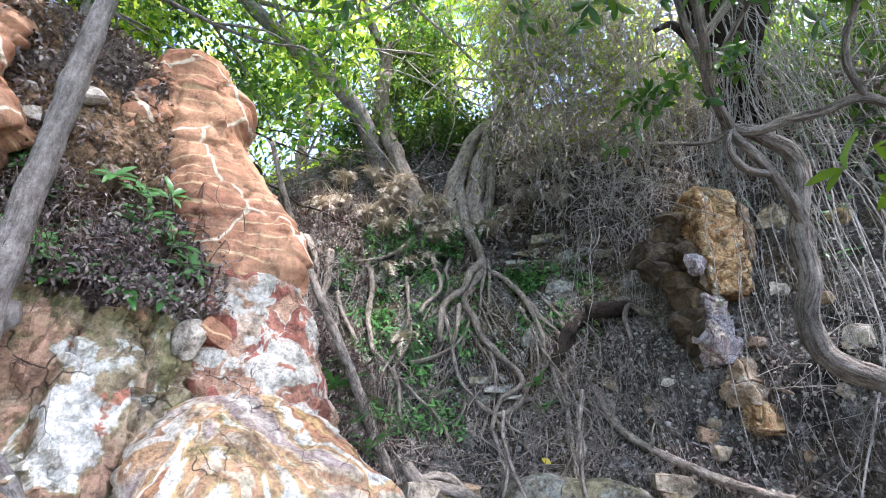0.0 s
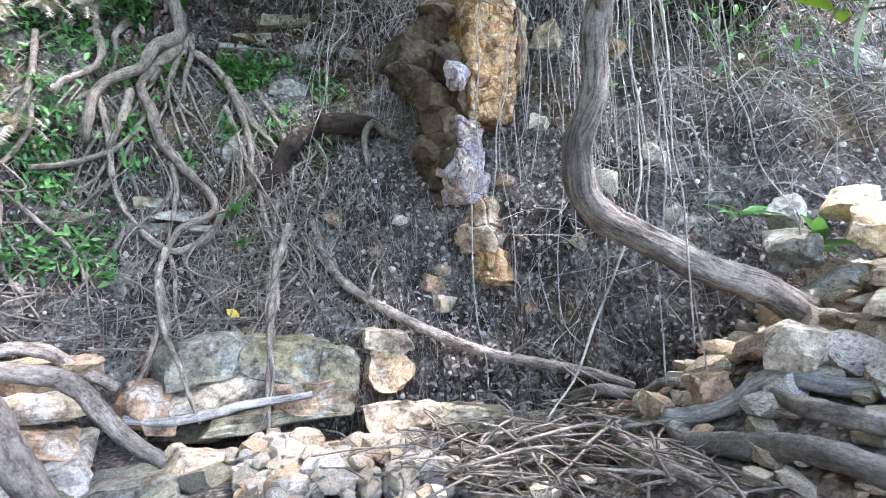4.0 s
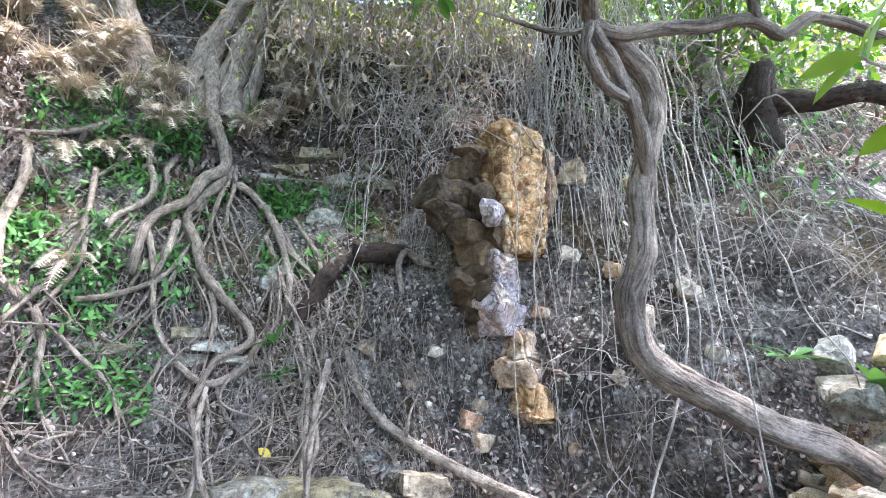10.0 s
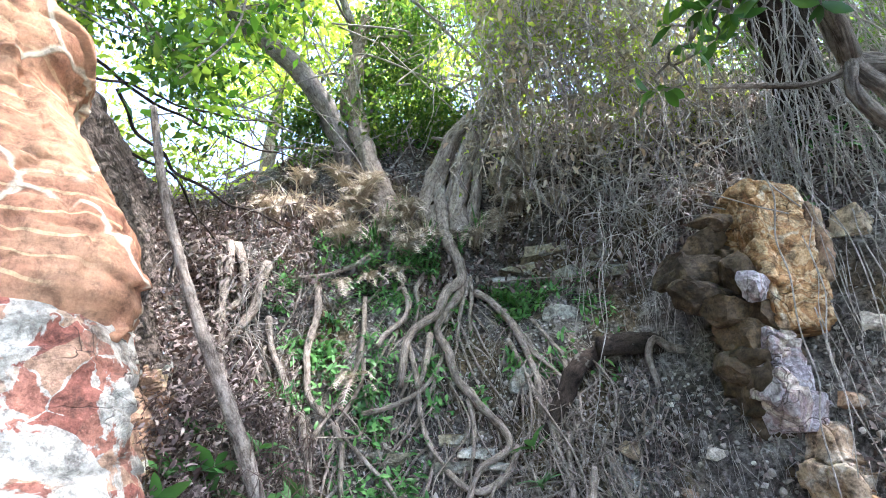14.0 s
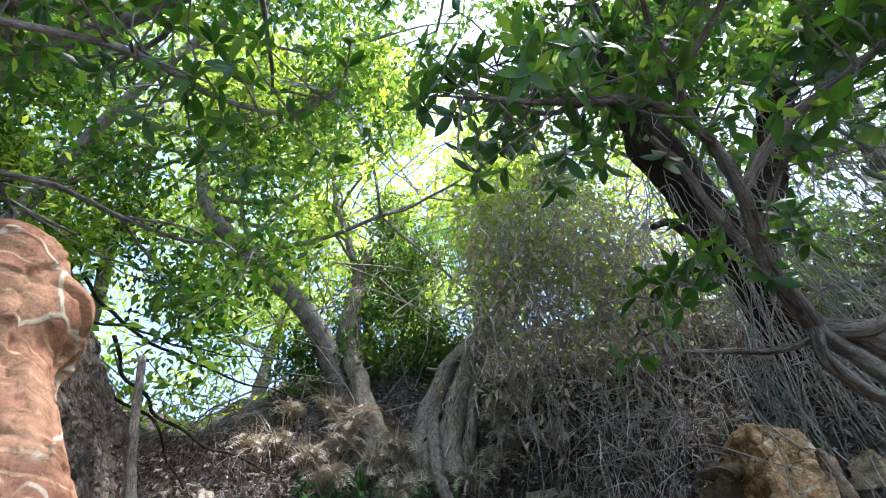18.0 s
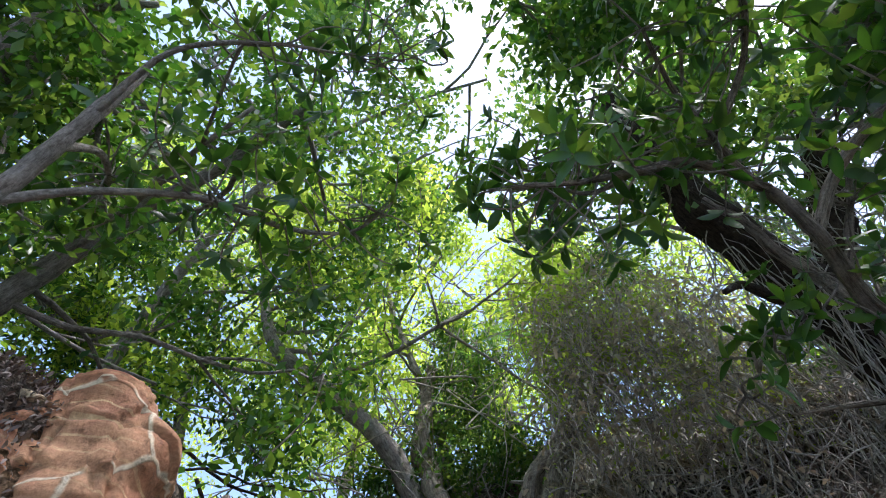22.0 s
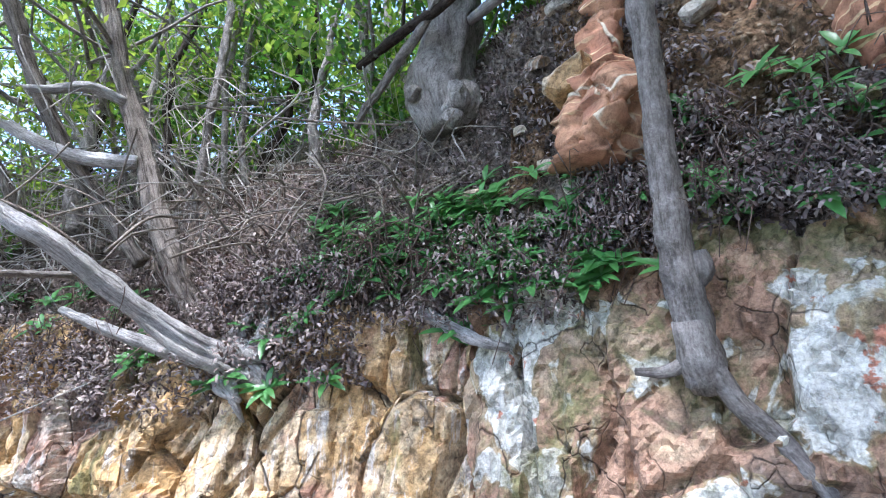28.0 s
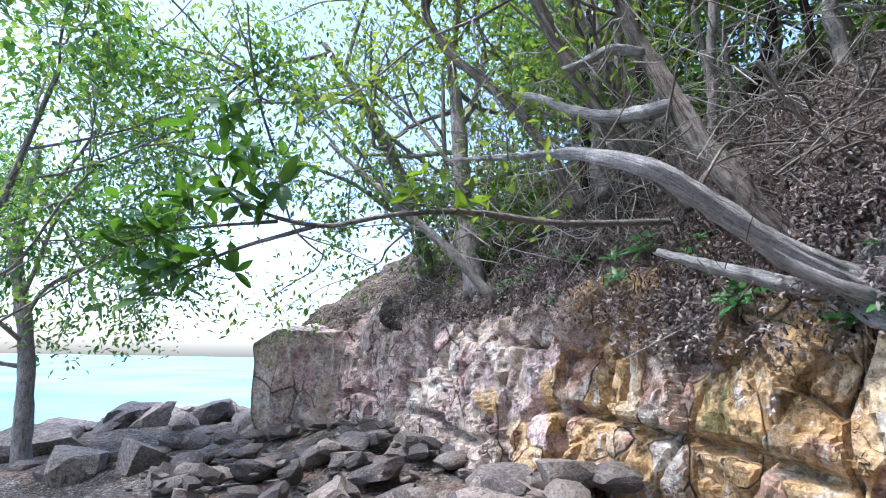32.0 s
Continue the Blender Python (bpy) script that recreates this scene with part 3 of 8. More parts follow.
def spline(points, step=0.06):
    """A smooth run through control points of any width."""
    p = np.asarray(points, float)
    if len(p) < 3:
        n = max(3, int(np.linalg.norm(p[-1, :3] - p[0, :3]) / step))
        return p[0] + (p[-1] - p[0]) * np.linspace(0, 1, n)[:, None]
    q = np.vstack([2 * p[0] - p[1], p, 2 * p[-1] - p[-2]])
    out = []
    for a, b, c, d in zip(q, q[1:], q[2:], q[3:]):
        n = max(2, int(np.linalg.norm((c - b)[:3]) / step))
        f = (np.arange(n) / n)[:, None]
        out.append(b + 0.5 * f * (c - a + f * (2 * a - 5 * b + 4 * c - d + f * (3 * (b - c) + d - a))))
    return np.vstack(out + [p[-1:]])


def tube(batch, path, radii, sides=8, rough=0.12, seed=0, flute=0.0, ridge=0.0):
    """A bark-covered limb along path (n, 3)."""
    path = np.asarray(path, float)
    n = len(path)
    radii = np.interp(np.linspace(0, 1, n), np.linspace(0, 1, len(radii)), radii) if np.ndim(radii) else np.full(n, radii)
    t = np.gradient(path, axis=0)
    t /= np.linalg.norm(t, axis=1, keepdims=True) + 1e-9
    ref = np.array([0.31, 0.77, 0.55])
    u = np.cross(t, ref)
    u /= np.linalg.norm(u, axis=1, keepdims=True) + 1e-9
    w = np.cross(t, u)
    a = np.linspace(0, 2 * np.pi, sides, endpoint=False)
    ring = np.cos(a)[None, :, None] * u[:, None] + np.sin(a)[None, :, None] * w[:, None]
    r = np.broadcast_to(radii[:, None], (n, sides)).copy()
    if rough:
        q = path[:, None] + ring * radii[:, None, None]
        r *= 1 + rough * vnoise(q.reshape(-1, 3), 0.9 / max(radii.max(), 0.015), 31 + seed).reshape(n, sides)
        r *= 1 + 0.5 * rough * vnoise(q.reshape(-1, 3), 2.4 / max(radii.max(), 0.015), 32 + seed).reshape(n, sides)
    if flute:
        r *= 1 + flute * np.sin(3 * a + 2.0 * np.linspace(0, 1, n)[:, None] * 3)
    run = np.concatenate([[0], np.cumsum(np.linalg.norm(np.diff(path, axis=0), axis=1))])
    rm = float(radii.max())
    grain = np.stack(np.broadcast_arrays(rm * np.cos(a)[None], rm * np.sin(a)[None], run[:, None] + seed * 1.7), -1)
    if ridge:
        r *= 1 + ridge * vnoise((grain * (2.4 / rm, 2.4 / rm, 1.6)).reshape(-1, 3), 1.0, 37 + seed).reshape(n, sides)
    v = path[:, None] + ring * r[..., None]
    i = np.arange(n - 1)[:, None] * sides
    j = np.arange(sides)[None]
    f = np.stack([i + j, i + (j + 1) % sides, i + sides + (j + 1) % sides, i + sides + j], -1).reshape(-1, 4)
    v = np.vstack([v.reshape(-1, 3), path[:1], path[-1:]])
    batch.add(v, f, np.vstack([grain.reshape(-1, 3), grain[0, :1], grain[-1, :1]]))
    k = batch.n - len(v)
    j = np.arange(sides)
    caps = np.vstack([np.stack([np.full(sides, n * sides), (j + 1) % sides, j], -1),
                      np.stack([np.full(sides, n * sides + 1), (n - 1) * sides + j, (n - 1) * sides + (j + 1) % sides], -1)])
    batch.f[3].append(caps + k)
    return batch


def limb(points, radii, sides=9, rough=0.12, step=0.06, seed=0, wobble=0.0, ridge=0.0):
    p = spline(points, step)
    if wobble:
        p = p + wobble * np.stack([vnoise(p, 3, 41 + seed), vnoise(p, 3, 42 + seed), vnoise(p, 3, 43 + seed)], -1)
    return tube(Batch(), p, radii, sides, rough, seed, 0.0, ridge)


def frames(points, direction, up, scale):
    """Matrices with x along direction, z near up."""
    d = direction / (np.linalg.norm(direction, axis=1, keepdims=True) + 1e-9)
    y = np.cross(up, d)
    y /= np.linalg.norm(y, axis=1, keepdims=True) + 1e-9
    z = np.cross(d, y)
    m = np.zeros((len(points), 4, 4))
    s = np.asarray(scale, float)
    s = s[:, None] if s.ndim == 1 else s
    m[:, :3, 0], m[:, :3, 1], m[:, :3, 2], m[:, :3, 3] = d * s, y * s, z * s, points
    m[:, 3, 3] = 1
    return m


def leaf_form(width=0.36, fold=0.12, droop=0.15):
    """A pointed leaf, 1 long: two halves about its midrib."""
    xs = np.array([0.0, 0.25, 0.55, 0.82, 1.0])
    w = width * np.array([0.04, 0.75, 1.0, 0.6, 0.0])
    z = -droop * xs ** 2
    v, f = [], []
    for x, h, zz in zip(xs, w, z):
        v += [(x, -h / 2, zz + fold * h), (x, 0, zz), (x, h / 2, zz + fold * h)]
    for i in range(4):
        a = 3 * i
        f += [(a, a + 3, a + 4, a + 1), (a + 1, a + 4, a + 5, a + 2)]
    return np.array(v), np.array(f)


SMALL = (np.array([(0, 0, 0), (0.5, -0.22, 0.03), (1, 0, -0.12), (0.5, 0.22, 0.03)], float), np.array([(0, 1, 2, 3)]))
CURL = (np.array([(0, -0.12, 0), (0, 0.12, 0), (0.5, 0.2, 0.16), (0.5, -0.2, 0.16), (1, 0.08, -0.02), (1, -0.08, -0.02)], float), np.array([(0, 3, 2, 1), (3, 5, 4, 2)]))
RNG = np.random.default_rng(7)


def units(n, rng=None):
    v = (rng or RNG).normal(size=(n, 3))
    return v / np.linalg.norm(v, axis=1, keepdims=True)


def leaf_cloud(batch, centres, spread, count, size, form=SMALL, flat=0.55, rng=None):
    """Leaves in loose sprays about the given centres."""
    rng = rng or RNG
    centres = np.asarray(centres, float)
    k = rng.integers(0, len(centres), count)
    p = centres[k] + units(count, rng) * (rng.random((count, 1)) ** 0.6) * np.asarray(spread)
    d = units(count, rng) + np.array([0, 0, -0.25])
    up = units(count, rng) * flat + np.array([0, 0, 1.0])
    return batch.spread(*form, frames(p, d, up, size * (0.6 + 0.8 * rng.random(count))))


def grid_faces(nu, nv):
    i = np.arange(nu - 1)[:, None] * nv
    j = np.arange(nv - 1)[None]
    return np.stack([i + j, i + nv + j, i + nv + j + 1, i + j + 1], -1).reshape(-1, 4)


# ---- cliff and ground ----
def cliff(name, s0, s1, z0, z1, label, chooser, materials, ds=0.045, dz=0.045):
    ss = np.linspace(s0, s1, int((s1 - s0) / ds) + 1)
    zz = np.concatenate([np.arange(z0, min(z1, 5.0), dz), np.arange(5.0, z1 + 0.01, 0.16)]) if z1 > 5 else np.arange(z0, z1 + 1e-6, dz)
    S, Z = np.meshgrid(ss, zz, indexing="ij")
    P = wall(S.ravel(), Z.ravel())
    f = grid_faces(len(ss), len(zz))
    c = P[f].mean(1)
    b = Batch().add(P, f)
    return part(name, b, materials, None, label, s0 > 9, chooser(S.ravel()[f].mean(1), Z.ravel()[f].mean(1), c))


def left_choice(s, z, c):
    edge = z + 0.3 * fbm(c, 1.2, 51, 3)
    rocky = edge < 2.15 + 0.2 * smooth(4, 6, s)
    return np.where(rocky, np.where(s + 0.6 * fbm(c, 0.9, 53, 3) < 2.4, 1, 0), 2)


def mid_choice(s, z, c):
    edge = z + 0.5 * fbm(c, 1.1, 52, 3)
    rubble = (s < 8.3) & (z > 3.0) & (z < 5.4) & (fbm(c, 1.5, 54, 3) > 0.02)
    return np.where(edge < 2.75, 0, np.where(rubble, 2, 1))


def marbled(name):
    """Orange and pink weathered rock with sheets of white stone, red clasts, olive moss and cracks."""
    n = Nodes(name)
    big = n.noise(1.1, 5, 0.6, n.warp(0.5, 1.2))
    col = n.ramp(big, (0.28, (0.24, 0.18, 0.14)), (0.40, (0.34, 0.21, 0.14)), (0.50, (0.44, 0.27, 0.18)), (0.58, (0.44, 0.34, 0.22)), (0.70, (0.36, 0.31, 0.25)))
    col = n.mix(n.ramp(n.noise(4.5, 6, 0.7), (0.42, 0.0), (0.62, 0.6)), col, (0.27, 0.17, 0.11))
    sheet = n.noise(1.5, 5, 0.58, n.scaled(1, 1, 0.75, n.warp(0.5, 1.6)), 0.7)
    white = n.mix(n.noise(5, 5), (0.52, 0.50, 0.43), (0.70, 0.67, 0.58))
    white = n.mix(n.ramp(n.noise(3.6, 5, 0.65), (0.60, 0.0), (0.63, 1.0)), white, (0.46, 0.20, 0.13))
    col = n.mix(n.ramp(sheet, (0.525, 0.0), (0.54, 1.0)), col, white)
    col = n.mix(n.ramp(sheet, (0.505, 0.0), (0.52, 0.7)), col, n.mix(n.ramp(sheet, (0.53, 0.0), (0.545, 1.0)), (0.30, 0.24, 0.13), col))
    col = n.mix(n.ramp(n.noise(1.7, 6, 0.72, n.warp(0.4, 2)), (0.50, 0.0), (0.60, 0.85)), col, (0.15, 0.145, 0.06))
    edge = n.voronoi(3.0, n.scaled(1, 1, 0.7, n.warp(0.35, 2.5)), "DISTANCE_TO_EDGE")
    dark = n.math("MULTIPLY", n.ramp(edge, (0.0, 1.0), (0.02, 0.0)), n.ramp(n.noise(2.1, 3), (0.44, 0.0), (0.56, 1.0)))
    col = n.mix(n.math("MULTIPLY", dark, 0.85), col, (0.05, 0.035, 0.03))
    grain = n.noise(45, 6, 0.72)
    col = n.mix(0.5, col, n.ramp(grain, (0.3, 0.25), (0.7, 0.85)), "OVERLAY")
    col = n.mottle(n.mottle(col, 6.0, 0.62), 18.0, 0.58)
    h = n.math("SUBTRACT", n.math("ADD", n.math("MULTIPLY", grain, 0.3), n.noise(8, 6, 0.65)), n.math("MULTIPLY", dark, 0.6))
    return n.done(col, 0.88, n.bump(h, 0.7, 0.05))


M_MARBLE = marbled("marbled_bank_rock")
cliff_left = tagged(cliff("wall_west", 0, 5.8, -0.6, 11.5, "ochre and pink layered sandstone cliff under a leaf-strewn slope", left_choice, [M_OCHRE, M_PINK, M_LITTER], 0.016, 0.032), category="cliff", kind="structure")
cliff_mid = tagged(cliff("wall_northwest", 5.8, 9.8, -0.6, 11.5, "white, red and ochre marbled rock bank with soil", mid_choice, [M_MARBLE, M_LITTER, M_BROWNBANK], 0.024, 0.032), category="cliff", kind="structure")
cliff_back = tagged(cliff("wall_north", 9.8, 15.6, -0.6, 11.5, "dark grey earth bank hung with roots", lambda s, z, c: np.zeros(len(s), int), [M_SOIL]), category="bank", kind="structure")
cliff_right = tagged(cliff("wall_east", 15.6, SMAX, -0.6, 11.5, "dry grey earth bank with embedded stones", lambda s, z, c: np.zeros(len(s), int), [M_SOIL]), category="bank", kind="structure")


def build_ground():
    r = np.concatenate([np.linspace(0, 12, 150), np.geomspace(12.3, 4000, 40)])
    a = np.linspace(0, 2 * np.pi, 241)
    R, A = np.meshgrid(r, a, indexing="ij")
    X, Y = R * np.cos(A) + 0.3, R * np.sin(A) + 0.5
    P = np.stack([X, Y, ground_z(X, Y)], -1).reshape(-1, 3)
    part("ground", Batch().add(P, grid_faces(len(r), len(a))), M_GROUND, None, "sandy rubble-strewn ground at the cliff's foot")


M_GROUND = soil("sandy_ground", (0.08, 0.07, 0.062), (0.25, 0.22, 0.19), (0.45, 0.42, 0.37), 0.8, 0.06, (0.23, 0.145, 0.10))
build_ground()
tagged(bpy.data.objects["ground"], category="ground", kind="structure")
n = Nodes("sea_water")
M_SEA = n.done(n.ramp(n.noise(0.05, 3), (0.3, (0.10, 0.26, 0.28)), (0.7, (0.28, 0.42, 0.42))), 0.45, n.bump(n.noise(1.2, 5, 0.6), 0.5, 0.2), 0.25)
sea = part("water", Batch().add([(-4000, -4000, -1.15), (4000, -4000, -1.15), (4000, -9, -1.15), (-4000, -9, -1.15)], [(0, 1, 2, 3)]), M_SEA, None, "pale turquoise sea beyond the rocks")
tagged(sea, category="sea", kind="structure")

# ---- rock materials and makers ----
def banded(name):
    """Red and orange sandstone with thin cream iron bands and pale veins."""
    n = Nodes(name)
    co = n.warp(0.30, 1.6)
    big = n.noise(1.5, 5, 0.6, co)
    col = n.ramp(big, (0.28, (0.28, 0.115, 0.07)), (0.43, (0.38, 0.18, 0.105)), (0.58, (0.45, 0.25, 0.145)), (0.72, (0.33, 0.145, 0.092)))
    wave = n.node("ShaderNodeTexWave", Vector=n.scaled(0.55, 0.55, 1.6, n.warp(0.16, 2.6)), Scale=1.7, Distortion=5.5, Detail=3.0, Detail_Scale=1.1)
    wave.node.bands_direction = "Z"
    thin = n.ramp(wave, (0.93, 0.0), (0.965, 0.8))
    some = n.ramp(n.noise(2.2, 3, 0.5), (0.44, 0.0), (0.56, 1.0))
    col = n.mix(n.math("MULTIPLY", thin, some), col, (0.66, 0.46, 0.26))
    soft = n.node("ShaderNodeTexWave", Vector=n.scaled(0.3, 0.3, 1.0, n.warp(0.2, 1.5)), Scale=4.0, Distortion=4.0, Detail=3.0)
    soft.node.bands_direction = "Z"
    col = n.mix(0.13, col, n.ramp(soft, (0.2, 0.25), (0.8, 0.75)), "OVERLAY")
    vein = n.voronoi(1.15, n.warp(0.55, 1.3), "DISTANCE_TO_EDGE")
    line = n.ramp(vein, (0.008, 1.0), (0.022, 0.0))
    col = n.mix(n.math("MULTIPLY", line, n.ramp(n.noise(3, 3), (0.42, 0.0), (0.5, 0.95))), col, (0.74, 0.62, 0.46))
    grain = n.noise(55, 6, 0.7)
    col = n.mix(0.4, col, n.ramp(grain, (0.3, 0.3), (0.7, 0.8)), "OVERLAY")
    col = n.mottle(col, 8.0, 0.62)
    pit = n.ramp(n.noise(9, 5, 0.65), (0.3, 0.55), (0.42, 1.0))
    col = n.mix(1.0, col, pit, "MULTIPLY")
    h = n.math("ADD", n.math("MULTIPLY", grain, 0.2), n.math("ADD", n.noise(7, 6, 0.6), n.math("MULTIPLY", line, 0.3)))
    return n.done(col, 0.85, n.bump(h, 0.5, 0.04))


def stone_mat(name, tones, dirty=0.4, scale=4.0):
    """Loose stones: each its own tone, with bands, stains and a dusty face."""
    n = Nodes(name)
    off = n.node("ShaderNodeVectorMath", set_={"operation": "ADD"}, i0=n.co, i1=n.node("ShaderNodeCombineXYZ", i0=n.math("MULTIPLY", n.each(), 37.0), i1=n.math("MULTIPLY", n.each(), 11.0)))
    k = len(tones)
    mixf = n.math("ADD", n.math("MULTIPLY", n.each(), 0.7), n.math("MULTIPLY", n.noise(scale * 0.5, 4, 0.6, off), 0.45))
    col = n.ramp(mixf, *[(0.1 + 0.85 * i / (k - 1), t) for i, t in enumerate(tones)])
    mid = n.noise(scale, 6, 0.65, off, 0.8)
    col = n.mix(n.ramp(mid, (0.53, 0.0), (0.62, 0.7)), col, tones[-1])
    col = n.mix(n.ramp(n.noise(scale * 1.4, 6, 0.7, off), (0.58 - 0.15 * dirty, 0.0), (0.72 - 0.15 * dirty, 0.85)), col, (0.10, 0.075, 0.055))
    grain = n.noise(50, 6, 0.72, off)
    col = n.mix(0.5, col, n.ramp(grain, (0.3, 0.25), (0.7, 0.85)), "OVERLAY")
    col = n.mottle(n.mottle(col, 7.0, 0.5, off), 20.0, 0.5, off)
    return n.done(col, 0.86, n.bump(n.math("ADD", mid, n.math("MULTIPLY", grain, 0.4)), 0.6, 0.03))


M_RED = banded("red_banded_rock")
M_BRECCIA = breccia("white_red_breccia", -2.0, 1.15, 0.0, -0.02, 0.485, ((0.30, 0.10, 0.07), (0.40, 0.16, 0.11), (0.44, 0.20, 0.13), (0.50, 0.31, 0.20), (0.56, 0.42, 0.30)))
M_FOOT = breccia("cream_white_rock", 1.6, 0.8, 0.25, 0.10, 0.46, ((0.34, 0.16, 0.10), (0.46, 0.30, 0.16), (0.52, 0.40, 0.24), (0.60, 0.52, 0.38), (0.70, 0.66, 0.58)))
M_OCHRESTONE = stone_mat("yellow_ochre_stone", [(0.34, 0.20, 0.09), (0.48, 0.32, 0.16), (0.54, 0.42, 0.27), (0.64, 0.55, 0.42)], 0.25, 3.2)
# dark brown rock; the flank's deep shade is put into these tones
M_DARKROCK = stone_mat("shade_darkened_rock", [(0.03, 0.022, 0.015), (0.075, 0.052, 0.03), (0.15, 0.105, 0.06)], 0.6, 5)
M_CREAM = stone_mat("cream_stone", [(0.30, 0.18, 0.12), (0.40, 0.29, 0.19), (0.46, 0.38, 0.28), (0.56, 0.51, 0.43)], 0.35)
M_RUBBLE = stone_mat("ochre_rubble_stone", [(0.40, 0.23, 0.19), (0.46, 0.32, 0.19), (0.50, 0.40, 0.28), (0.48, 0.42, 0.34), (0.54, 0.50, 0.44)], 0.45)
M_GREYSTONE = stone_mat("grey_green_ledge_stone", [(0.13, 0.12, 0.09), (0.22, 0.21, 0.17), (0.28, 0.24, 0.14), (0.36, 0.37, 0.34)], 0.45)
M_SEASTONE = stone_mat("grey_shore_stone", [(0.07, 0.06, 0.06), (0.15, 0.135, 0.13), (0.23, 0.20, 0.17), (0.33, 0.27, 0.23)], 0.6)


def swirled(name, stops, dark=(0.06, 0.04, 0.025)):
    """Ochre rock with curling iron-stained bands and dark joints."""
    n = Nodes(name)
    sw = n.noise(2.4, 5, 0.55, n.warp(0.4, 2.2), 1.6)
    col = n.ramp(sw, *stops)
    joint = n.ramp(n.voronoi(3.4, n.warp(0.35, 3.0), "DISTANCE_TO_EDGE"), (0.0, 1.0), (0.022, 0.0))
    joint = n.math("MULTIPLY", joint, n.ramp(n.noise(2.5, 3), (0.4, 0.0), (0.55, 0.9)))
    col = n.mix(joint, col, dark)
    col = n.mix(n.ramp(n.noise(4.0, 7, 0.75), (0.55, 0.0), (0.68, 0.8)), col, dark)
    grain = n.noise(48, 6, 0.72)
    col = n.mix(0.55, col, n.ramp(grain, (0.3, 0.2), (0.7, 0.9)), "OVERLAY")
    col = n.mottle(n.mottle(col, 7.0, 0.5), 20.0, 0.5)
    h = n.math("SUBTRACT", n.math("ADD", n.noise(9, 7, 0.68), n.math("MULTIPLY", grain, 0.3)), n.math("MULTIPLY", joint, 0.5))
    return n.done(col, 0.85, n.bump(h, 0.8, 0.05))


M_PILLAR = swirled("yellow_ochre_rock", [(0.30, (0.20, 0.09, 0.032)), (0.40, (0.44, 0.27, 0.125)), (0.47, (0.64, 0.46, 0.27)), (0.52, (0.35, 0.18, 0.075)), (0.58, (0.53, 0.33, 0.16)), (0.66, (0.70, 0.58, 0.42))])
M_LILAC = swirled("lilac_white_rock", [(0.32, (0.20, 0.15, 0.15)), (0.42, (0.38, 0.33, 0.36)), (0.5, (0.58, 0.54, 0.55)), (0.57, (0.36, 0.26, 0.26)), (0.65, (0.64, 0.56, 0.46))])


def ico(level):
    bm = bmesh.new()
    bmesh.ops.create_icosphere(bm, subdivisions=level, radius=1.0)
    v = np.array([p.co for p in bm.verts])
    f = np.array([[p.index for p in q.verts] for q in bm.faces])
    bm.free()
    return v, f


ICO = {k: ico(k) for k in (2, 3, 4, 5)}


def stone_form(seed, level=2, box=0.0, cuts=9, rough=0.05, size=(1, 1, 1)):
    """A broken stone about 2 across before size: a ball or box cut by planes."""
    rng = np.random.default_rng(seed)
    v, f = ICO[level]
    v = v * 1.25
    if box:
        v = v * 1.5
        for ax in range(3):
            for sg in (1, -1):
                nrm = np.eye(3)[ax] * sg + rng.normal(size=3) * 0.09
                nrm /= np.linalg.norm(nrm)
                over = np.maximum(0, v @ nrm - rng.uniform(0.86, 1.0))
                v = v - over[:, None] * nrm
    for _ in range(cuts):
        nrm = units(1, rng)[0]
        lim = rng.uniform(0.72, 1.05) * (1.25 if box else 1.0)
        over = np.maximum(0, v @ nrm - lim)
        v = v - over[:, None] * nrm
    v = v * np.asarray(size, float)
    m = float(np.max(size))
    w = np.stack([fbm(v, 2.2 / m, seed % 90 + 3 * k, 3) for k in range(3)], -1)
    v = v + rough * m * w
    return v, f


def stone_mesh(name, seed, material, **kw):
    return Batch().add(*stone_form(seed, **kw)).mesh(name, material, False)


def at(p, turn=(0, 0, 0), scale=(1, 1, 1)):
    return Matrix.LocRotScale(Vector(p), Euler([radians(a) for a in turn]), Vector(scale))


def rock(name, label, p, size, turn=(0, 0, 0), seed=1, material=None, category="rock", group="", parent=None, **kw):
    ob = new(name, stone_mesh(name, seed, material, size=size, **kw))
    ob.matrix_basis = at(p, turn)
    if parent is not None:
        ob.parent = parent
        return tagged(ob, label)
    return tagged(ob, label, category, group)


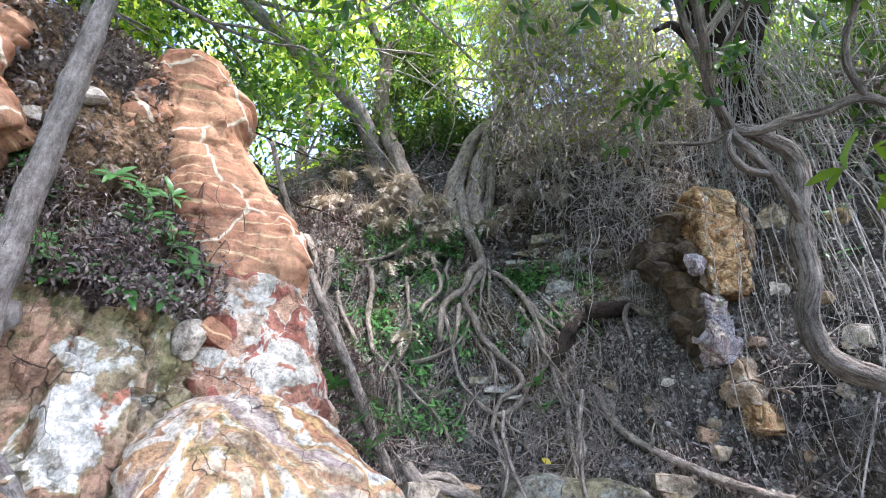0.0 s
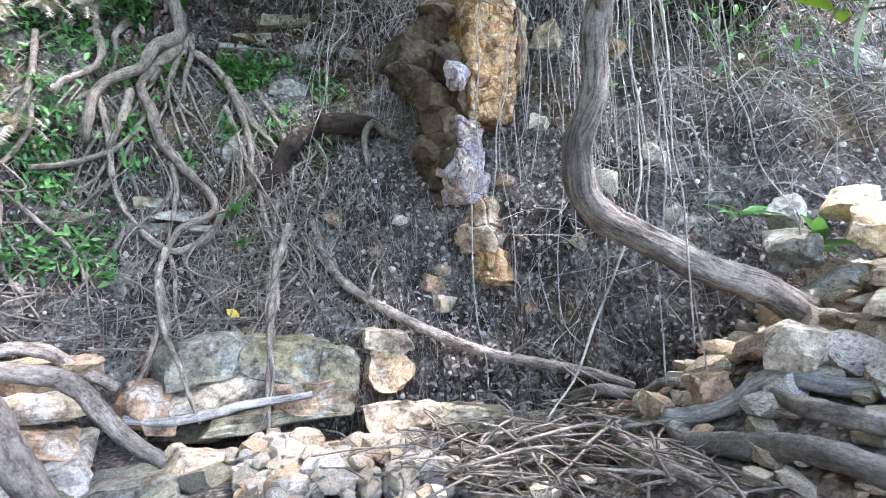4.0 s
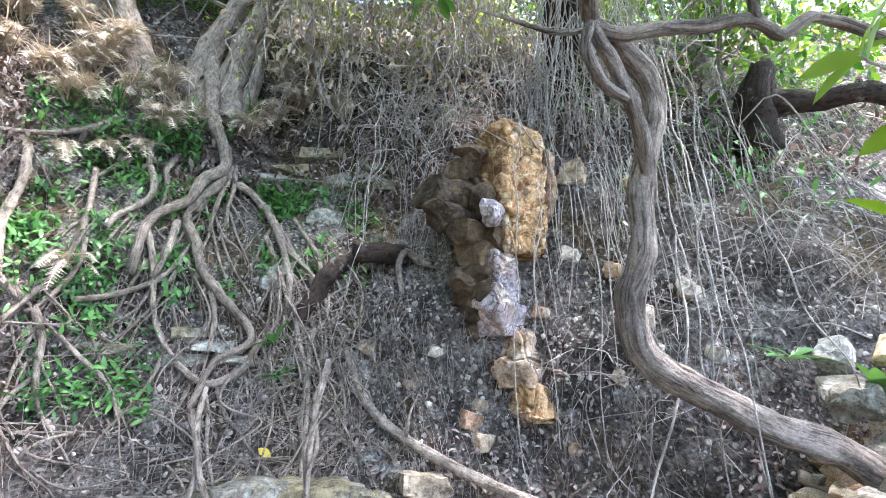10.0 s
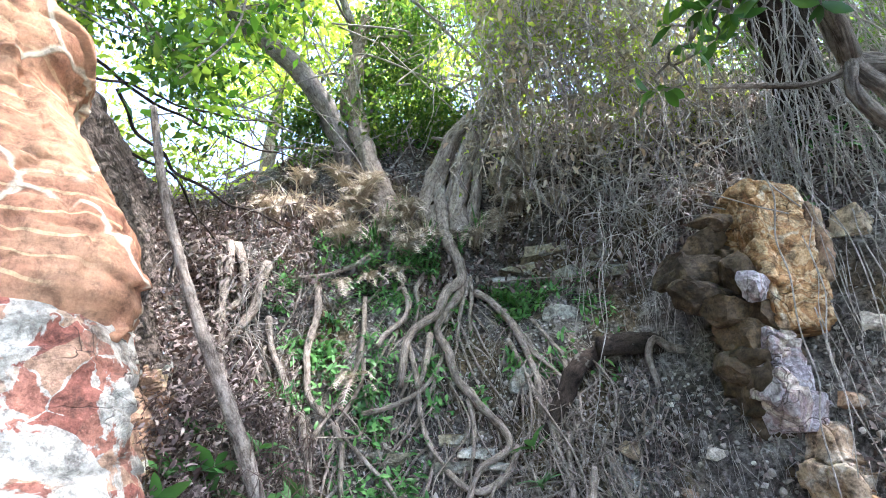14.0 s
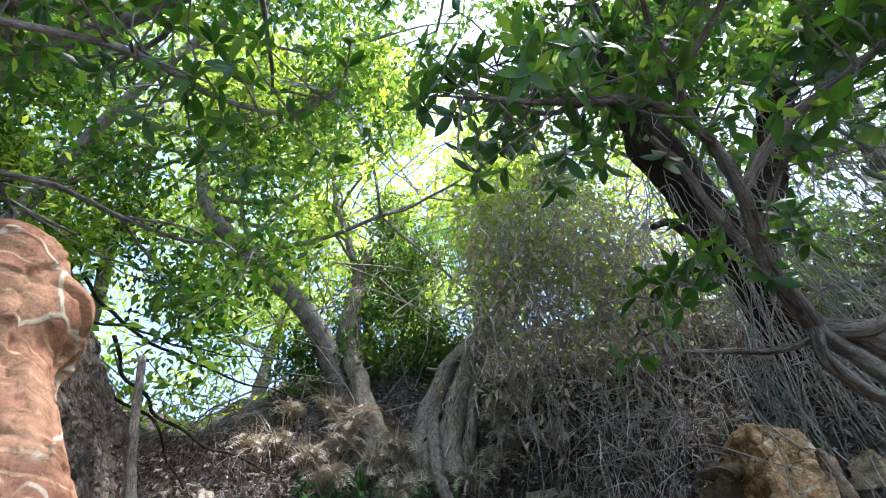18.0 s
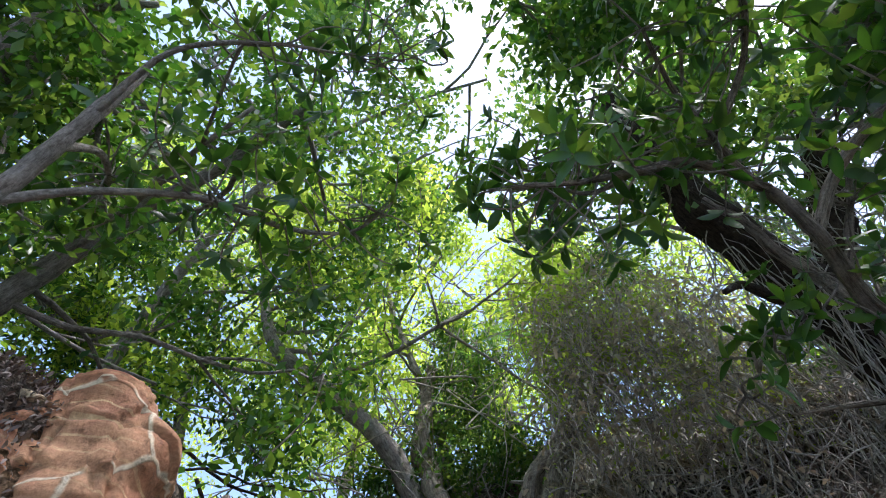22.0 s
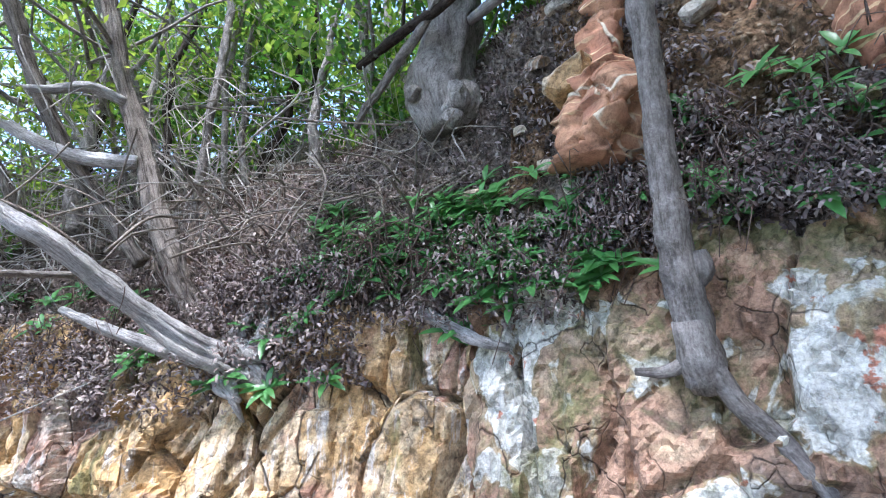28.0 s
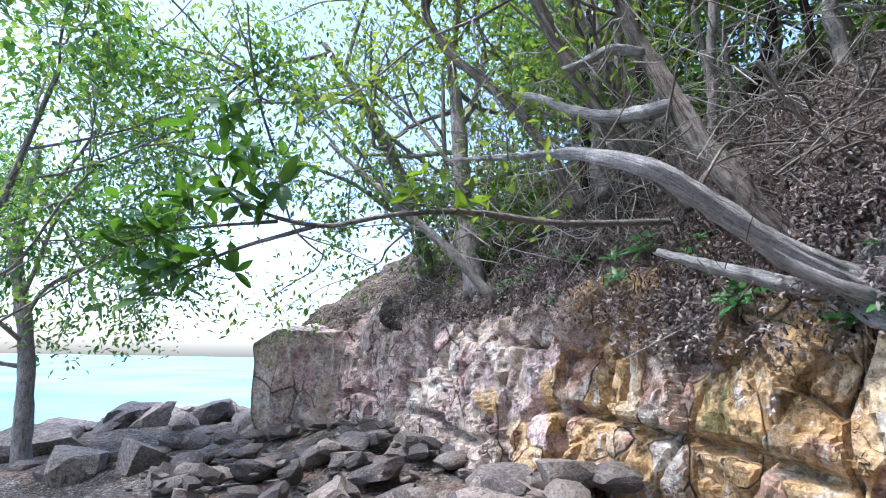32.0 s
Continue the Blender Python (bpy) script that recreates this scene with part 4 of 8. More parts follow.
# ---- the red buttress ----
def lathe(sections, nz=90, na=72, rough=0.07, seed=5, strata=0.03, power=0.8, crack=0.035, block=0.06):
    """A rock body through level rings: z, x, y, half width, half depth, turn."""
    sec = np.array(sections, float)
    z = np.linspace(sec[0, 0], sec[-1, 0], nz)
    col = [np.interp(z, sec[:, 0], sec[:, k]) for k in range(1, 6)]
    ker = np.array([1, 2, 3, 2, 1]) / 9
    col = [np.convolve(np.pad(c, 2, "edge"), ker, "valid") for c in col]
    a = np.linspace(0, 2 * np.pi, na, endpoint=False)
    ca, sa = np.cos(a), np.sin(a)
    if power < 0.3:
        u = np.linspace(0, 4, na, endpoint=False)
        ca = np.clip(np.abs((u + 0.5) % 4 - 2) * 2 - 2, -1, 1)
        sa = np.clip(np.abs((u - 0.5) % 4 - 2) * 2 - 2, -1, 1)
        k = (np.abs(ca) ** 9 + np.abs(sa) ** 9) ** (-1 / 9)
        ca, sa = ca * k, sa * k
    else:
        ca, sa = np.sign(ca) * np.abs(ca) ** power, np.sign(sa) * np.abs(sa) ** power
    tr = np.radians(col[4])[:, None]
    lx, ly = ca[None] * col[2][:, None], sa[None] * col[3][:, None]
    P = np.stack([col[0][:, None] + lx * np.cos(tr) - ly * np.sin(tr), col[1][:, None] + lx * np.sin(tr) + ly * np.cos(tr), np.broadcast_to(z[:, None], lx.shape)], -1)
    C = np.stack([col[0], col[1], z], -1)[:, None]
    out = P - C
    out /= np.linalg.norm(out, axis=-1, keepdims=True) + 1e-9
    q = P.reshape(-1, 3)
    d1, d2, val = cells(q * (1, 1, 1.0) + 0.1 * np.stack([vnoise(q, 3, 1), vnoise(q, 3, 2), vnoise(q, 3, 3)], -1), 2.1, seed)
    d = rough * fbm(q, 1.7, seed, 4) + strata * (vnoise(q * (0.25, 0.25, 1), 9, seed + 1)) + block * (val - 0.5) - crack * (1 - smooth(0, 0.07, d2 - d1)) + facets(q, 3.4, seed + 2, 0.0, 0.6 * block)[0]
    P = P + out * d.reshape(nz, na, 1)
    v = np.vstack([P.reshape(-1, 3), [np.append(P[-1, :, :2].mean(0), z[-1] + 0.06)], [np.append(P[0, :, :2].mean(0), z[0])]])
    i, j = np.arange(nz - 1)[:, None] * na, np.arange(na)[None]
    f = np.stack([i + j, i + (j + 1) % na, i + na + (j + 1) % na, i + na + j], -1).reshape(-1, 4)
    b = Batch().add(v, f)
    j = np.arange(na)
    b.f[3].append(np.stack([(nz - 1) * na + j, (nz - 1) * na + (j + 1) % na, np.full(na, nz * na)], -1))
    b.f[3].append(np.stack([(j + 1) % na, j, np.full(na, nz * na + 1)], -1))
    return b


buttress = thing("rock_buttress", "rounded red-orange sandstone buttress with cream bands and veins", "rock")
part("upper_rock", lathe([(2.9, -1.74, 4.22, 0.44, 0.48, 35), (3.1, -1.75, 4.2, 0.50, 0.54, 35), (3.5, -1.87, 4.16, 0.51, 0.55, 35), (3.9, -2.06, 4.13, 0.48, 0.5, 35),
                          (4.25, -2.24, 4.1, 0.43, 0.44, 35), (4.42, -2.3, 4.08, 0.42, 0.43, 30), (4.7, -2.33, 4.06, 0.44, 0.43, 30), (4.86, -2.36, 4.03, 0.42, 0.4, 30), (4.95, -2.37, 3.95, 0.32, 0.34, 30), (5.12, -2.37, 3.92, 0.26, 0.3, 30), (5.2, -2.37, 3.92, 0.15, 0.19, 30)], 120, 90, 0.06, 5, 0.018), M_RED, buttress, "red banded sandstone with cream veins")
part("shoulder", lathe([(3.9, -2.55, 3.75, 0.15, 0.2, 20), (4.1, -2.62, 3.72, 0.3, 0.3, 20), (4.5, -2.68, 3.75, 0.36, 0.32, 20), (4.78, -2.7, 3.8, 0.3, 0.28, 20), (4.9, -2.7, 3.85, 0.15, 0.15, 20)], 40, 48, 0.06, 8), M_RED, buttress)
part("middle_rock", lathe([(1.6, -1.46, 4.28, 0.70, 0.7, 35), (2.1, -1.54, 4.23, 0.60, 0.6, 35), (2.5, -1.66, 4.22, 0.52, 0.55, 35), (2.8, -1.71, 4.21, 0.50, 0.53, 35), (3.0, -1.74, 4.2, 0.46, 0.5, 35)], 60, 80, 0.10, 6), M_BRECCIA, buttress, "white and red broken rock")
part("foot_rock", lathe([(0.2, -1.1, 3.75, 1.15, 0.85, 40), (0.9, -1.12, 3.75, 1.1, 0.8, 40), (1.45, -1.2, 3.8, 0.95, 0.7, 40), (1.8, -1.35, 3.85, 0.7, 0.52, 40), (2.0, -1.45, 3.9, 0.45, 0.35, 40), (2.1, -1.5, 3.95, 0.2, 0.2, 40)], 60, 80, 0.10, 9), M_FOOT, buttress, "cream, ochre and white foot rock")
rock("rock", "small red stone lodged under the buttress", (-1.66, 3.66, 2.5), (0.12, 0.1, 0.09), (10, 20, 30), 11, M_RED, level=3, box=1, cuts=12, rough=0.08)
rock("rock", "pale pink stone lodged under the buttress", (-1.78, 3.55, 2.42), (0.1, 0.09, 0.12), (0, 15, 10), 12, M_CREAM, level=3)
second = thing("rock_outcrop", "red and yellow rounded outcrop with cream veins", "rock")
part("upper_rock", lathe([(3.95, -3.15, 2.75, 0.17, 0.18, 30), (4.4, -3.22, 2.82, 0.18, 0.18, 30), (4.9, -3.3, 2.92, 0.15, 0.17, 30), (5.1, -3.32, 2.97, 0.08, 0.1, 30)], 50, 60, 0.08, 14, 0.03, 0.5, 0.05, 0.12), M_RED, second)
part("lower_rock", lathe([(3.2, -3.1, 2.6, 0.2, 0.2, 30), (3.36, -3.1, 2.56, 0.31, 0.29, 30), (3.62, -3.12, 2.58, 0.34, 0.3, 30), (3.86, -3.14, 2.64, 0.27, 0.26, 30), (4.02, -3.17, 2.7, 0.15, 0.16, 30)], 60, 80, 0.08, 15, 0.025, 0.55, 0.05, 0.14), M_RED, second)
rock("cap_block", "cream and yellow weathered rock", (-3.22, 2.5, 3.92), (0.2, 0.17, 0.12), (10, -18, 30), 152, M_OCHRESTONE, parent=second, level=4, box=1, cuts=12, rough=0.09)

# ---- the yellow pillar ----
pillar = thing("rock_pillar", "upright yellow-ochre sandstone pillar with brown flank darkened for shade", "rock")
part("upper_block", lathe([(3.5, 3.46, 6.12, 0.20, 0.26, 8), (3.72, 3.46, 6.11, 0.28, 0.31, 8), (4.1, 3.46, 6.1, 0.30, 0.33, 8), (4.5, 3.47, 6.1, 0.31, 0.33, 7), (4.82, 3.48, 6.1, 0.30, 0.32, 6), (4.95, 3.49, 6.12, 0.27, 0.28, 6), (4.99, 3.5, 6.14, 0.18, 0.18, 6)], 110, 120, 0.04, 21, 0.025, 0.2, 0.03, 0.07), M_PILLAR, pillar, "yellow ochre rock")
part("pale_edge", lathe([(3.95, 3.80, 6.02, 0.03, 0.12, 8), (4.2, 3.81, 6.0, 0.05, 0.16, 8), (4.6, 3.82, 6.0, 0.05, 0.16, 8), (4.75, 3.82, 6.02, 0.02, 0.1, 8)], 50, 48, 0.03, 22, 0.03, 0.2, 0.02, 0.05), M_CREAM, pillar, "white flaking edge")
# core and flank blocks carry the recess's shade in their dark colour
part("core", lathe([(2.3, 3.2, 6.2, 0.10, 0.1, 20), (2.9, 3.22, 6.18, 0.20, 0.2, 20), (3.3, 3.2, 6.2, 0.26, 0.26, 20), (3.7, 3.16, 6.26, 0.30, 0.3, 20), (4.3, 3.12, 6.4, 0.32, 0.32, 20), (4.5, 3.14, 6.45, 0.2, 0.2, 20)], 110, 70, 0.08, 33, 0.04, 0.6, 0.06, 0.16), M_DARKROCK, pillar, "dark brown rock, deep shade in its colour")
for k, (x, y, z, a, b, c) in enumerate([(2.92, 6.3, 4.40, 0.24, 0.24, 0.13), (2.84, 6.3, 4.16, 0.26, 0.26, 0.13), (2.82, 6.28, 3.92, 0.24, 0.24, 0.12), (2.95, 6.1, 3.72, 0.16, 0.17, 0.13), (3.08, 6.0, 4.05, 0.11, 0.15, 0.16), (3.08, 6.12, 3.5, 0.18, 0.18, 0.14), (3.02, 6.2, 3.24, 0.15, 0.16, 0.12), (3.2, 6.0, 3.68, 0.13, 0.13, 0.12), (3.0, 6.1, 4.62, 0.15, 0.15, 0.09)]):
    rock("flank_block", "dark brown rock, darkened further for deep shade", (x, y, z), (a * (0.95 + 0.35 * (k * 7 % 5) / 5), b * 1.1, c * (1.0 + 0.4 * (k * 3 % 4) / 4)), (k * 29 % 30 - 15, k * 23 % 34 - 17, -20 + k * 37 % 75), 700 + k, M_DARKROCK, parent=pillar, level=4, box=k % 2, cuts=14, rough=0.10)
rock("flank_block", "pale edged dark rock", (3.07, 5.82, 3.88), (0.12, 0.11, 0.15), (10, 16, 40), 24, M_LILAC, parent=pillar, level=4, cuts=14, rough=0.10)
part("lilac_block", lathe([(2.68, 3.26, 5.98, 0.12, 0.14, 14), (2.9, 3.24, 5.98, 0.17, 0.16, 14), (3.15, 3.22, 5.98, 0.17, 0.16, 10), (3.4, 3.22, 5.98, 0.18, 0.17, 14), (3.52, 3.22, 6.0, 0.14, 0.12, 14)], 90, 88, 0.05, 26, 0.025, 0.2, 0.05, 0.09), M_LILAC, pillar, "flaking lilac and white rock")
part("cream_block", lathe([(2.2, 3.42, 5.84, 0.18, 0.16, 18), (2.4, 3.42, 5.84, 0.19, 0.17, 18), (2.52, 3.38, 5.86, 0.15, 0.15, 18), (2.7, 3.38, 5.9, 0.10, 0.12, 12), (2.8, 3.35, 5.92, 0.05, 0.06, 12)], 80, 88, 0.05, 27, 0.025, 0.2, 0.05, 0.09), M_CREAM, pillar, "cream flaking rock")
part("orange_block", lathe([(1.9, 3.40, 5.76, 0.14, 0.14, 18), (2.06, 3.42, 5.78, 0.20, 0.17, 18), (2.2, 3.44, 5.8, 0.20, 0.17, 18), (2.27, 3.44, 5.82, 0.17, 0.14, 18)], 50, 88, 0.05, 28, 0.02, 0.2, 0.05, 0.10), M_PILLAR, pillar, "orange brown broken rock")
rock("flat_flake", "tilted flat flake of brown stone", (3.68, 5.62, 2.3), (0.17, 0.10, 0.02), (20, 24, 20), 31, M_CREAM, parent=pillar, level=4, box=1, cuts=12, rough=0.08)
for k, (s, z, w) in enumerate([(17.1, 2.85, 0.17), (16.9, 3.3, 0.1), (17.5, 3.1, 0.12), (15.5, 1.72, 0.1), (15.35, 1.9, 0.11), (15.5, 2.05, 0.07), (16.5, 3.55, 0.1), (16.6, 4.6, 0.2), (17.2, 4.5, 0.14), (14.0, 2.6, 0.1), (15.0, 2.5, 0.07), (16.9, 2.3, 0.08), (16.5, 1.7, 0.07), (14.6, 2.2, 0.06), (17.6, 2.5, 0.1), (16.2, 2.9, 0.09)]):
    rock("embedded_stone", "pale stone set in the earth bank", wall(s, z, 0.0), (w * 1.1, w * 0.8, w * 0.8), (k * 7 % 20, k * 11 % 25, 35 - k * 5 % 30), 40 + k, M_OCHRESTONE if k in (7, 8) else M_CREAM, group="stones in the bank", level=3, box=1, cuts=12, rough=0.09)
for k, (s, z, w, h) in enumerate([(13.7, 5.45, 0.55, 0.10), (13.5, 5.25, 0.6, 0.09), (13.9, 5.05, 0.5, 0.10), (14.2, 5.3, 0.4, 0.09), (13.2, 5.05, 0.4, 0.08), (14.4, 4.95, 0.35, 0.1), (12.3, 2.75, 0.35, 0.06), (12.5, 2.62, 0.4, 0.06), (12.2, 2.5, 0.35, 0.06), (12.7, 2.45, 0.3, 0.06), (11.7, 2.6, 0.35, 0.06), (13.6, 4.3, 0.3, 0.12), (13.0, 3.3, 0.2, 0.12)]):
    rock("rock_layer", "dark grey layered rock edge in the bank", wall(s, z, -0.12), (w * 0.7, 0.24, h), (k * 5 % 9 - 4, k * 7 % 13 - 6, -10 + k * 11 % 20), 720 + k, M_GREYSTONE, group="rock layers in the bank", level=4, box=1, cuts=10, rough=0.07)

for k in range(34):
    rr = np.random.default_rng(900 + k)
    s, z, w = rr.uniform(5.7, 8.2), rr.uniform(3.1, 4.9), rr.uniform(0.03, 0.11)
    rock("bank_stone", "brown stone in the soil below the ridge", wall(s, z, 0.0), (w * 1.2, w, w * 0.7), (rr.uniform(-25, 25), rr.uniform(-25, 25), rr.uniform(0, 90)), 930 + k, M_RUBBLE if k % 3 else M_CREAM, group="stones in the upper bank", level=3, box=k % 2, cuts=11, rough=0.08)
gravel_s, gravel_z = np.random.default_rng(77).uniform(11.2, 18.6, 2400), np.random.default_rng(78).uniform(0.7, 3.6, 2400)
gb = Batch()
gp = wall(gravel_s, gravel_z, 0.005)
for k in range(6):
    sv2, sf2 = stone_form(960 + k, 2, k % 2, 9, 0.05)
    rr = np.random.default_rng(970 + k)
    idx = np.arange(k, 2400, 6)
    gb.spread(sv2, sf2, frames(gp[idx], units(len(idx), rr), units(len(idx), rr), 0.004 + 0.026 * rr.random(len(idx)) ** 4))
n = Nodes("bank_gravel")
M_GRAVEL = n.done(n.mix(0.4, n.ramp(n.island(), (0.0, (0.10, 0.09, 0.08)), (0.6, (0.30, 0.27, 0.24)), (0.9, (0.46, 0.42, 0.36)), (1.0, (0.66, 0.62, 0.56))), n.ramp(n.noise(60, 4), (0.3, 0.2), (0.7, 0.9)), "OVERLAY"), 0.9)
tagged(part("gravel", gb, M_GRAVEL, None, "small pale stones bedded in the earth bank", False), category="gravel", kind="stuff")

# ---- ledge and loose blocks along the foot of the bank ----
for k, (x, y, z, a, b, c, rz, mt) in enumerate([
        (1.02, 6.22, 1.33, 0.40, 0.27, 0.19, 2, 0), (1.62, 6.14, 1.30, 0.36, 0.27, 0.20, -4, 0), (2.02, 6.05, 1.24, 0.20, 0.25, 0.18, -8, 0), (1.15, 6.14, 1.05, 0.50, 0.27, 0.13, 0, 2), (1.85, 6.04, 1.02, 0.36, 0.25, 0.13, -6, 2), (0.62, 6.12, 1.02, 0.2, 0.25, 0.16, 6, 2), (1.5, 6.0, 0.86, 0.62, 0.22, 0.08, -4, 0),
        (2.42, 5.95, 1.42, 0.22, 0.2, 0.11, -12, 1), (2.44, 5.93, 1.18, 0.21, 0.2, 0.15, -12, 2), (2.5, 5.6, 0.84, 0.34, 0.2, 0.13, -14, 1), (2.98, 5.38, 0.84, 0.28, 0.2, 0.10, -22, 0),
        (0.05, 5.9, 1.32, 0.32, 0.28, 0.10, 10, 1), (-0.05, 5.82, 1.12, 0.34, 0.3, 0.10, 14, 2), (0.0, 5.78, 0.93, 0.32, 0.26, 0.09, 8, 2), (-0.05, 5.65, 0.6, 0.42, 0.3, 0.24, 12, 2), (0.6, 5.55, 0.5, 0.34, 0.28, 0.20, -5, 0), (0.95, 5.6, 0.62, 0.24, 0.22, 0.17, 9, 2), (0.2, 5.2, 0.42, 0.30, 0.26, 0.18, 22, 1),
        (-0.2, 5.2, 1.35, 0.2, 0.16, 0.12, 30, 1), (1.2, 5.15, 0.5, 0.2, 0.15, 0.10, 30, 2)]):
    rock("ledge_block", ("grey-green weathered ledge block", "cream sandstone ledge block", "orange-brown sandstone block in the ledge")[mt], (x, y, z), (a, b, c), ((k * 5) % 15 - 7, (k * 7) % 19 - 9, rz), 70 + k, (M_GREYSTONE, M_CREAM, M_RUBBLE)[mt], group="blocks of the rock ledge", level=4, box=1, cuts=10, rough=0.09)

# ---- roots, trunks and vines ----
def on_wall(sz, off=0.05):
    sz = np.asarray(sz, float)
    q = spline(sz, 0.12)
    return wall(q[:, 0], q[:, 1], off)


fig = thing("fig_tree", "grey fig tree gripping the bank with long bare roots", "tree")


def root(sz, r0, r1, off=0.04, seed=0, sides=8, name="root"):
    p = on_wall(sz, off)
    p[1:-1] = (p[:-2] + 2 * p[1:-1] + p[2:]) / 4
    p = spline(p, 0.07)
    part(name, tube(Batch(), p, (r0, (r0 + r1) / 2, r1 * 0.8), sides, 0.22, seed, 0.0, 0.10), M_ROOT, fig)


for k, (sz, r0, r1) in enumerate([
        (((12.5, 7.4), (12.4, 5.8), (12.58, 5.34), (12.64, 4.89), (12.32, 4.56), (12.14, 4.11), (11.96, 3.98), (11.84, 3.78), (11.8, 3.5), (11.78, 3.2)), 0.16, 0.065),
        (((12.64, 4.95), (12.5, 4.5), (12.12, 3.99), (12.24, 3.75), (12.32, 3.3), (12.46, 3.15), (12.54, 3.0), (12.68, 2.88), (12.82, 2.7), (12.78, 2.52), (12.5, 2.4), (12.36, 2.19), (12.3, 1.89)), 0.075, 0.05),
        (((11.84, 3.7), (11.92, 3.33), (11.94, 2.94), (12.0, 2.67), (12.1, 2.43)), 0.045, 0.035),
        (((12.06, 3.9), (12.04, 3.7), (12.0, 3.42), (11.92, 3.21)), 0.06, 0.04),
        (((12.7, 5.3), (12.5, 4.6), (12.32, 4.2), (12.24, 4.05)), 0.07, 0.045),
        (((12.74, 5.0), (12.6, 4.5), (12.48, 4.2), (12.38, 3.84)), 0.05, 0.03),
        (((12.8, 5.0), (12.72, 4.5), (12.62, 4.2), (12.6, 3.9)), 0.045, 0.025),
        (((12.44, 3.06), (12.46, 2.82), (12.4, 2.46)), 0.04, 0.03),
        (((11.2, 4.5), (11.18, 4.05), (11.1, 3.66), (11.08, 3.21), (11.1, 3.03), (11.22, 2.88)), 0.06, 0.05),
        (((10.52, 5.0), (10.48, 4.53), (10.4, 4.2), (10.34, 3.72), (10.32, 3.27), (10.32, 2.97)), 0.07, 0.06),
        (((10.58, 5.0), (10.62, 4.53), (10.56, 4.14), (10.4, 3.96), (10.18, 3.81)), 0.075, 0.05),
        (((9.9, 4.5), (10.1, 4.9), (10.3, 5.1), (10.44, 5.1), (10.54, 4.95)), 0.045, 0.06),
        (((10.82, 4.74), (10.72, 4.29), (10.68, 4.08), (10.48, 3.69), (10.26, 3.42)), 0.085, 0.06),
        (((10.36, 4.74), (10.36, 4.35), (10.4, 4.2)), 0.05, 0.04),
        (((11.52, 4.4), (11.5, 3.81), (11.46, 3.45), (11.38, 3.18), (11.26, 2.91), (11.1, 2.64)), 0.04, 0.035),
        (((11.5, 3.51), (11.5, 3.3), (11.36, 2.91), (11.26, 2.79)), 0.03, 0.03),
        (((11.6, 3.63), (11.68, 3.9), (11.84, 4.14), (11.8, 4.62), (11.8, 5.0)), 0.04, 0.06),
        (((11.5, 2.97), (11.68, 3.03), (11.88, 3.15), (12.08, 3.33), (12.22, 3.66)), 0.035, 0.04),
        (((11.44, 2.64), (11.6, 2.4), (11.74, 2.22), (11.8, 1.95)), 0.03, 0.025),
        (((11.3, 2.85), (11.38, 2.58), (11.36, 2.28), (11.4, 2.01)), 0.045, 0.03),
        (((12.8, 4.7), (13.04, 4.41), (13.12, 3.8), (13.18, 3.45), (13.22, 3.18), (13.18, 2.94)), 0.065, 0.05),
        (((13.32, 4.11), (13.4, 3.75), (13.5, 3.54)), 0.03, 0.03),
        (((13.42, 2.75), (13.38, 2.34), (13.38, 1.95), (13.36, 1.59), (13.34, 1.02)), 0.035, 0.03),
        (((13.25, 2.85), (13.36, 2.3), (13.32, 1.8), (13.4, 1.35), (13.3, 0.8)), 0.03, 0.025),
        (((12.3, 1.9), (12.46, 1.47), (12.5, 1.2), (12.7, 0.9)), 0.035, 0.03),
        (((12.14, 2.37), (12.38, 2.16), (12.74, 2.31), (12.9, 2.61)), 0.04, 0.055),
        (((13.1, 4.4), (13.12, 3.93), (13.22, 3.54), (13.34, 3.42), (13.5, 3.2)), 0.05, 0.03),
        (((13.0, 3.7), (13.18, 3.06), (13.26, 2.91), (13.44, 2.37)), 0.035, 0.02),
        (((11.66, 5.4), (11.5, 5.0), (11.3, 4.8), (11.0, 4.6)), 0.06, 0.03),
        (((10.8, 4.0), (10.8, 3.5), (10.9, 3.1), (10.85, 2.8)), 0.05, 0.03),
        (((12.0, 4.9), (11.9, 4.6), (11.95, 4.3), (11.9, 4.0)), 0.05, 0.03),
        (((11.0, 2.9), (11.05, 2.5), (11.15, 2.2), (11.1, 1.9)), 0.05, 0.03)]):
    root(sz, 0.82 * r0, 0.74 * r1, off=0.6 * r0 + 0.07, seed=k)
    # side roots that leave it on their way down
    rs = np.random.default_rng(350 + k)
    run = spline(np.array(sz), 0.12)
    for _ in range(5 if r0 > 0.035 else 3):
        a = run[rs.integers(len(run) // 4, len(run))]
        step = rs.choice([-1, 1]) * rs.uniform(0.06, 0.16)
        q = [a]
        for i in range(rs.integers(3, 6)):
            q.append(q[-1] + (step * rs.uniform(0.2, 1.2), -rs.uniform(0.12, 0.3)))
        rr = rs.uniform(0.007, 0.024)
        root(np.maximum(np.array(q), (9.8, 0.7)), rr, rr * 0.45, off=0.05, seed=k, sides=6, name="side_root")

# finer roots that trail down the bank
rng = np.random.default_rng(3)
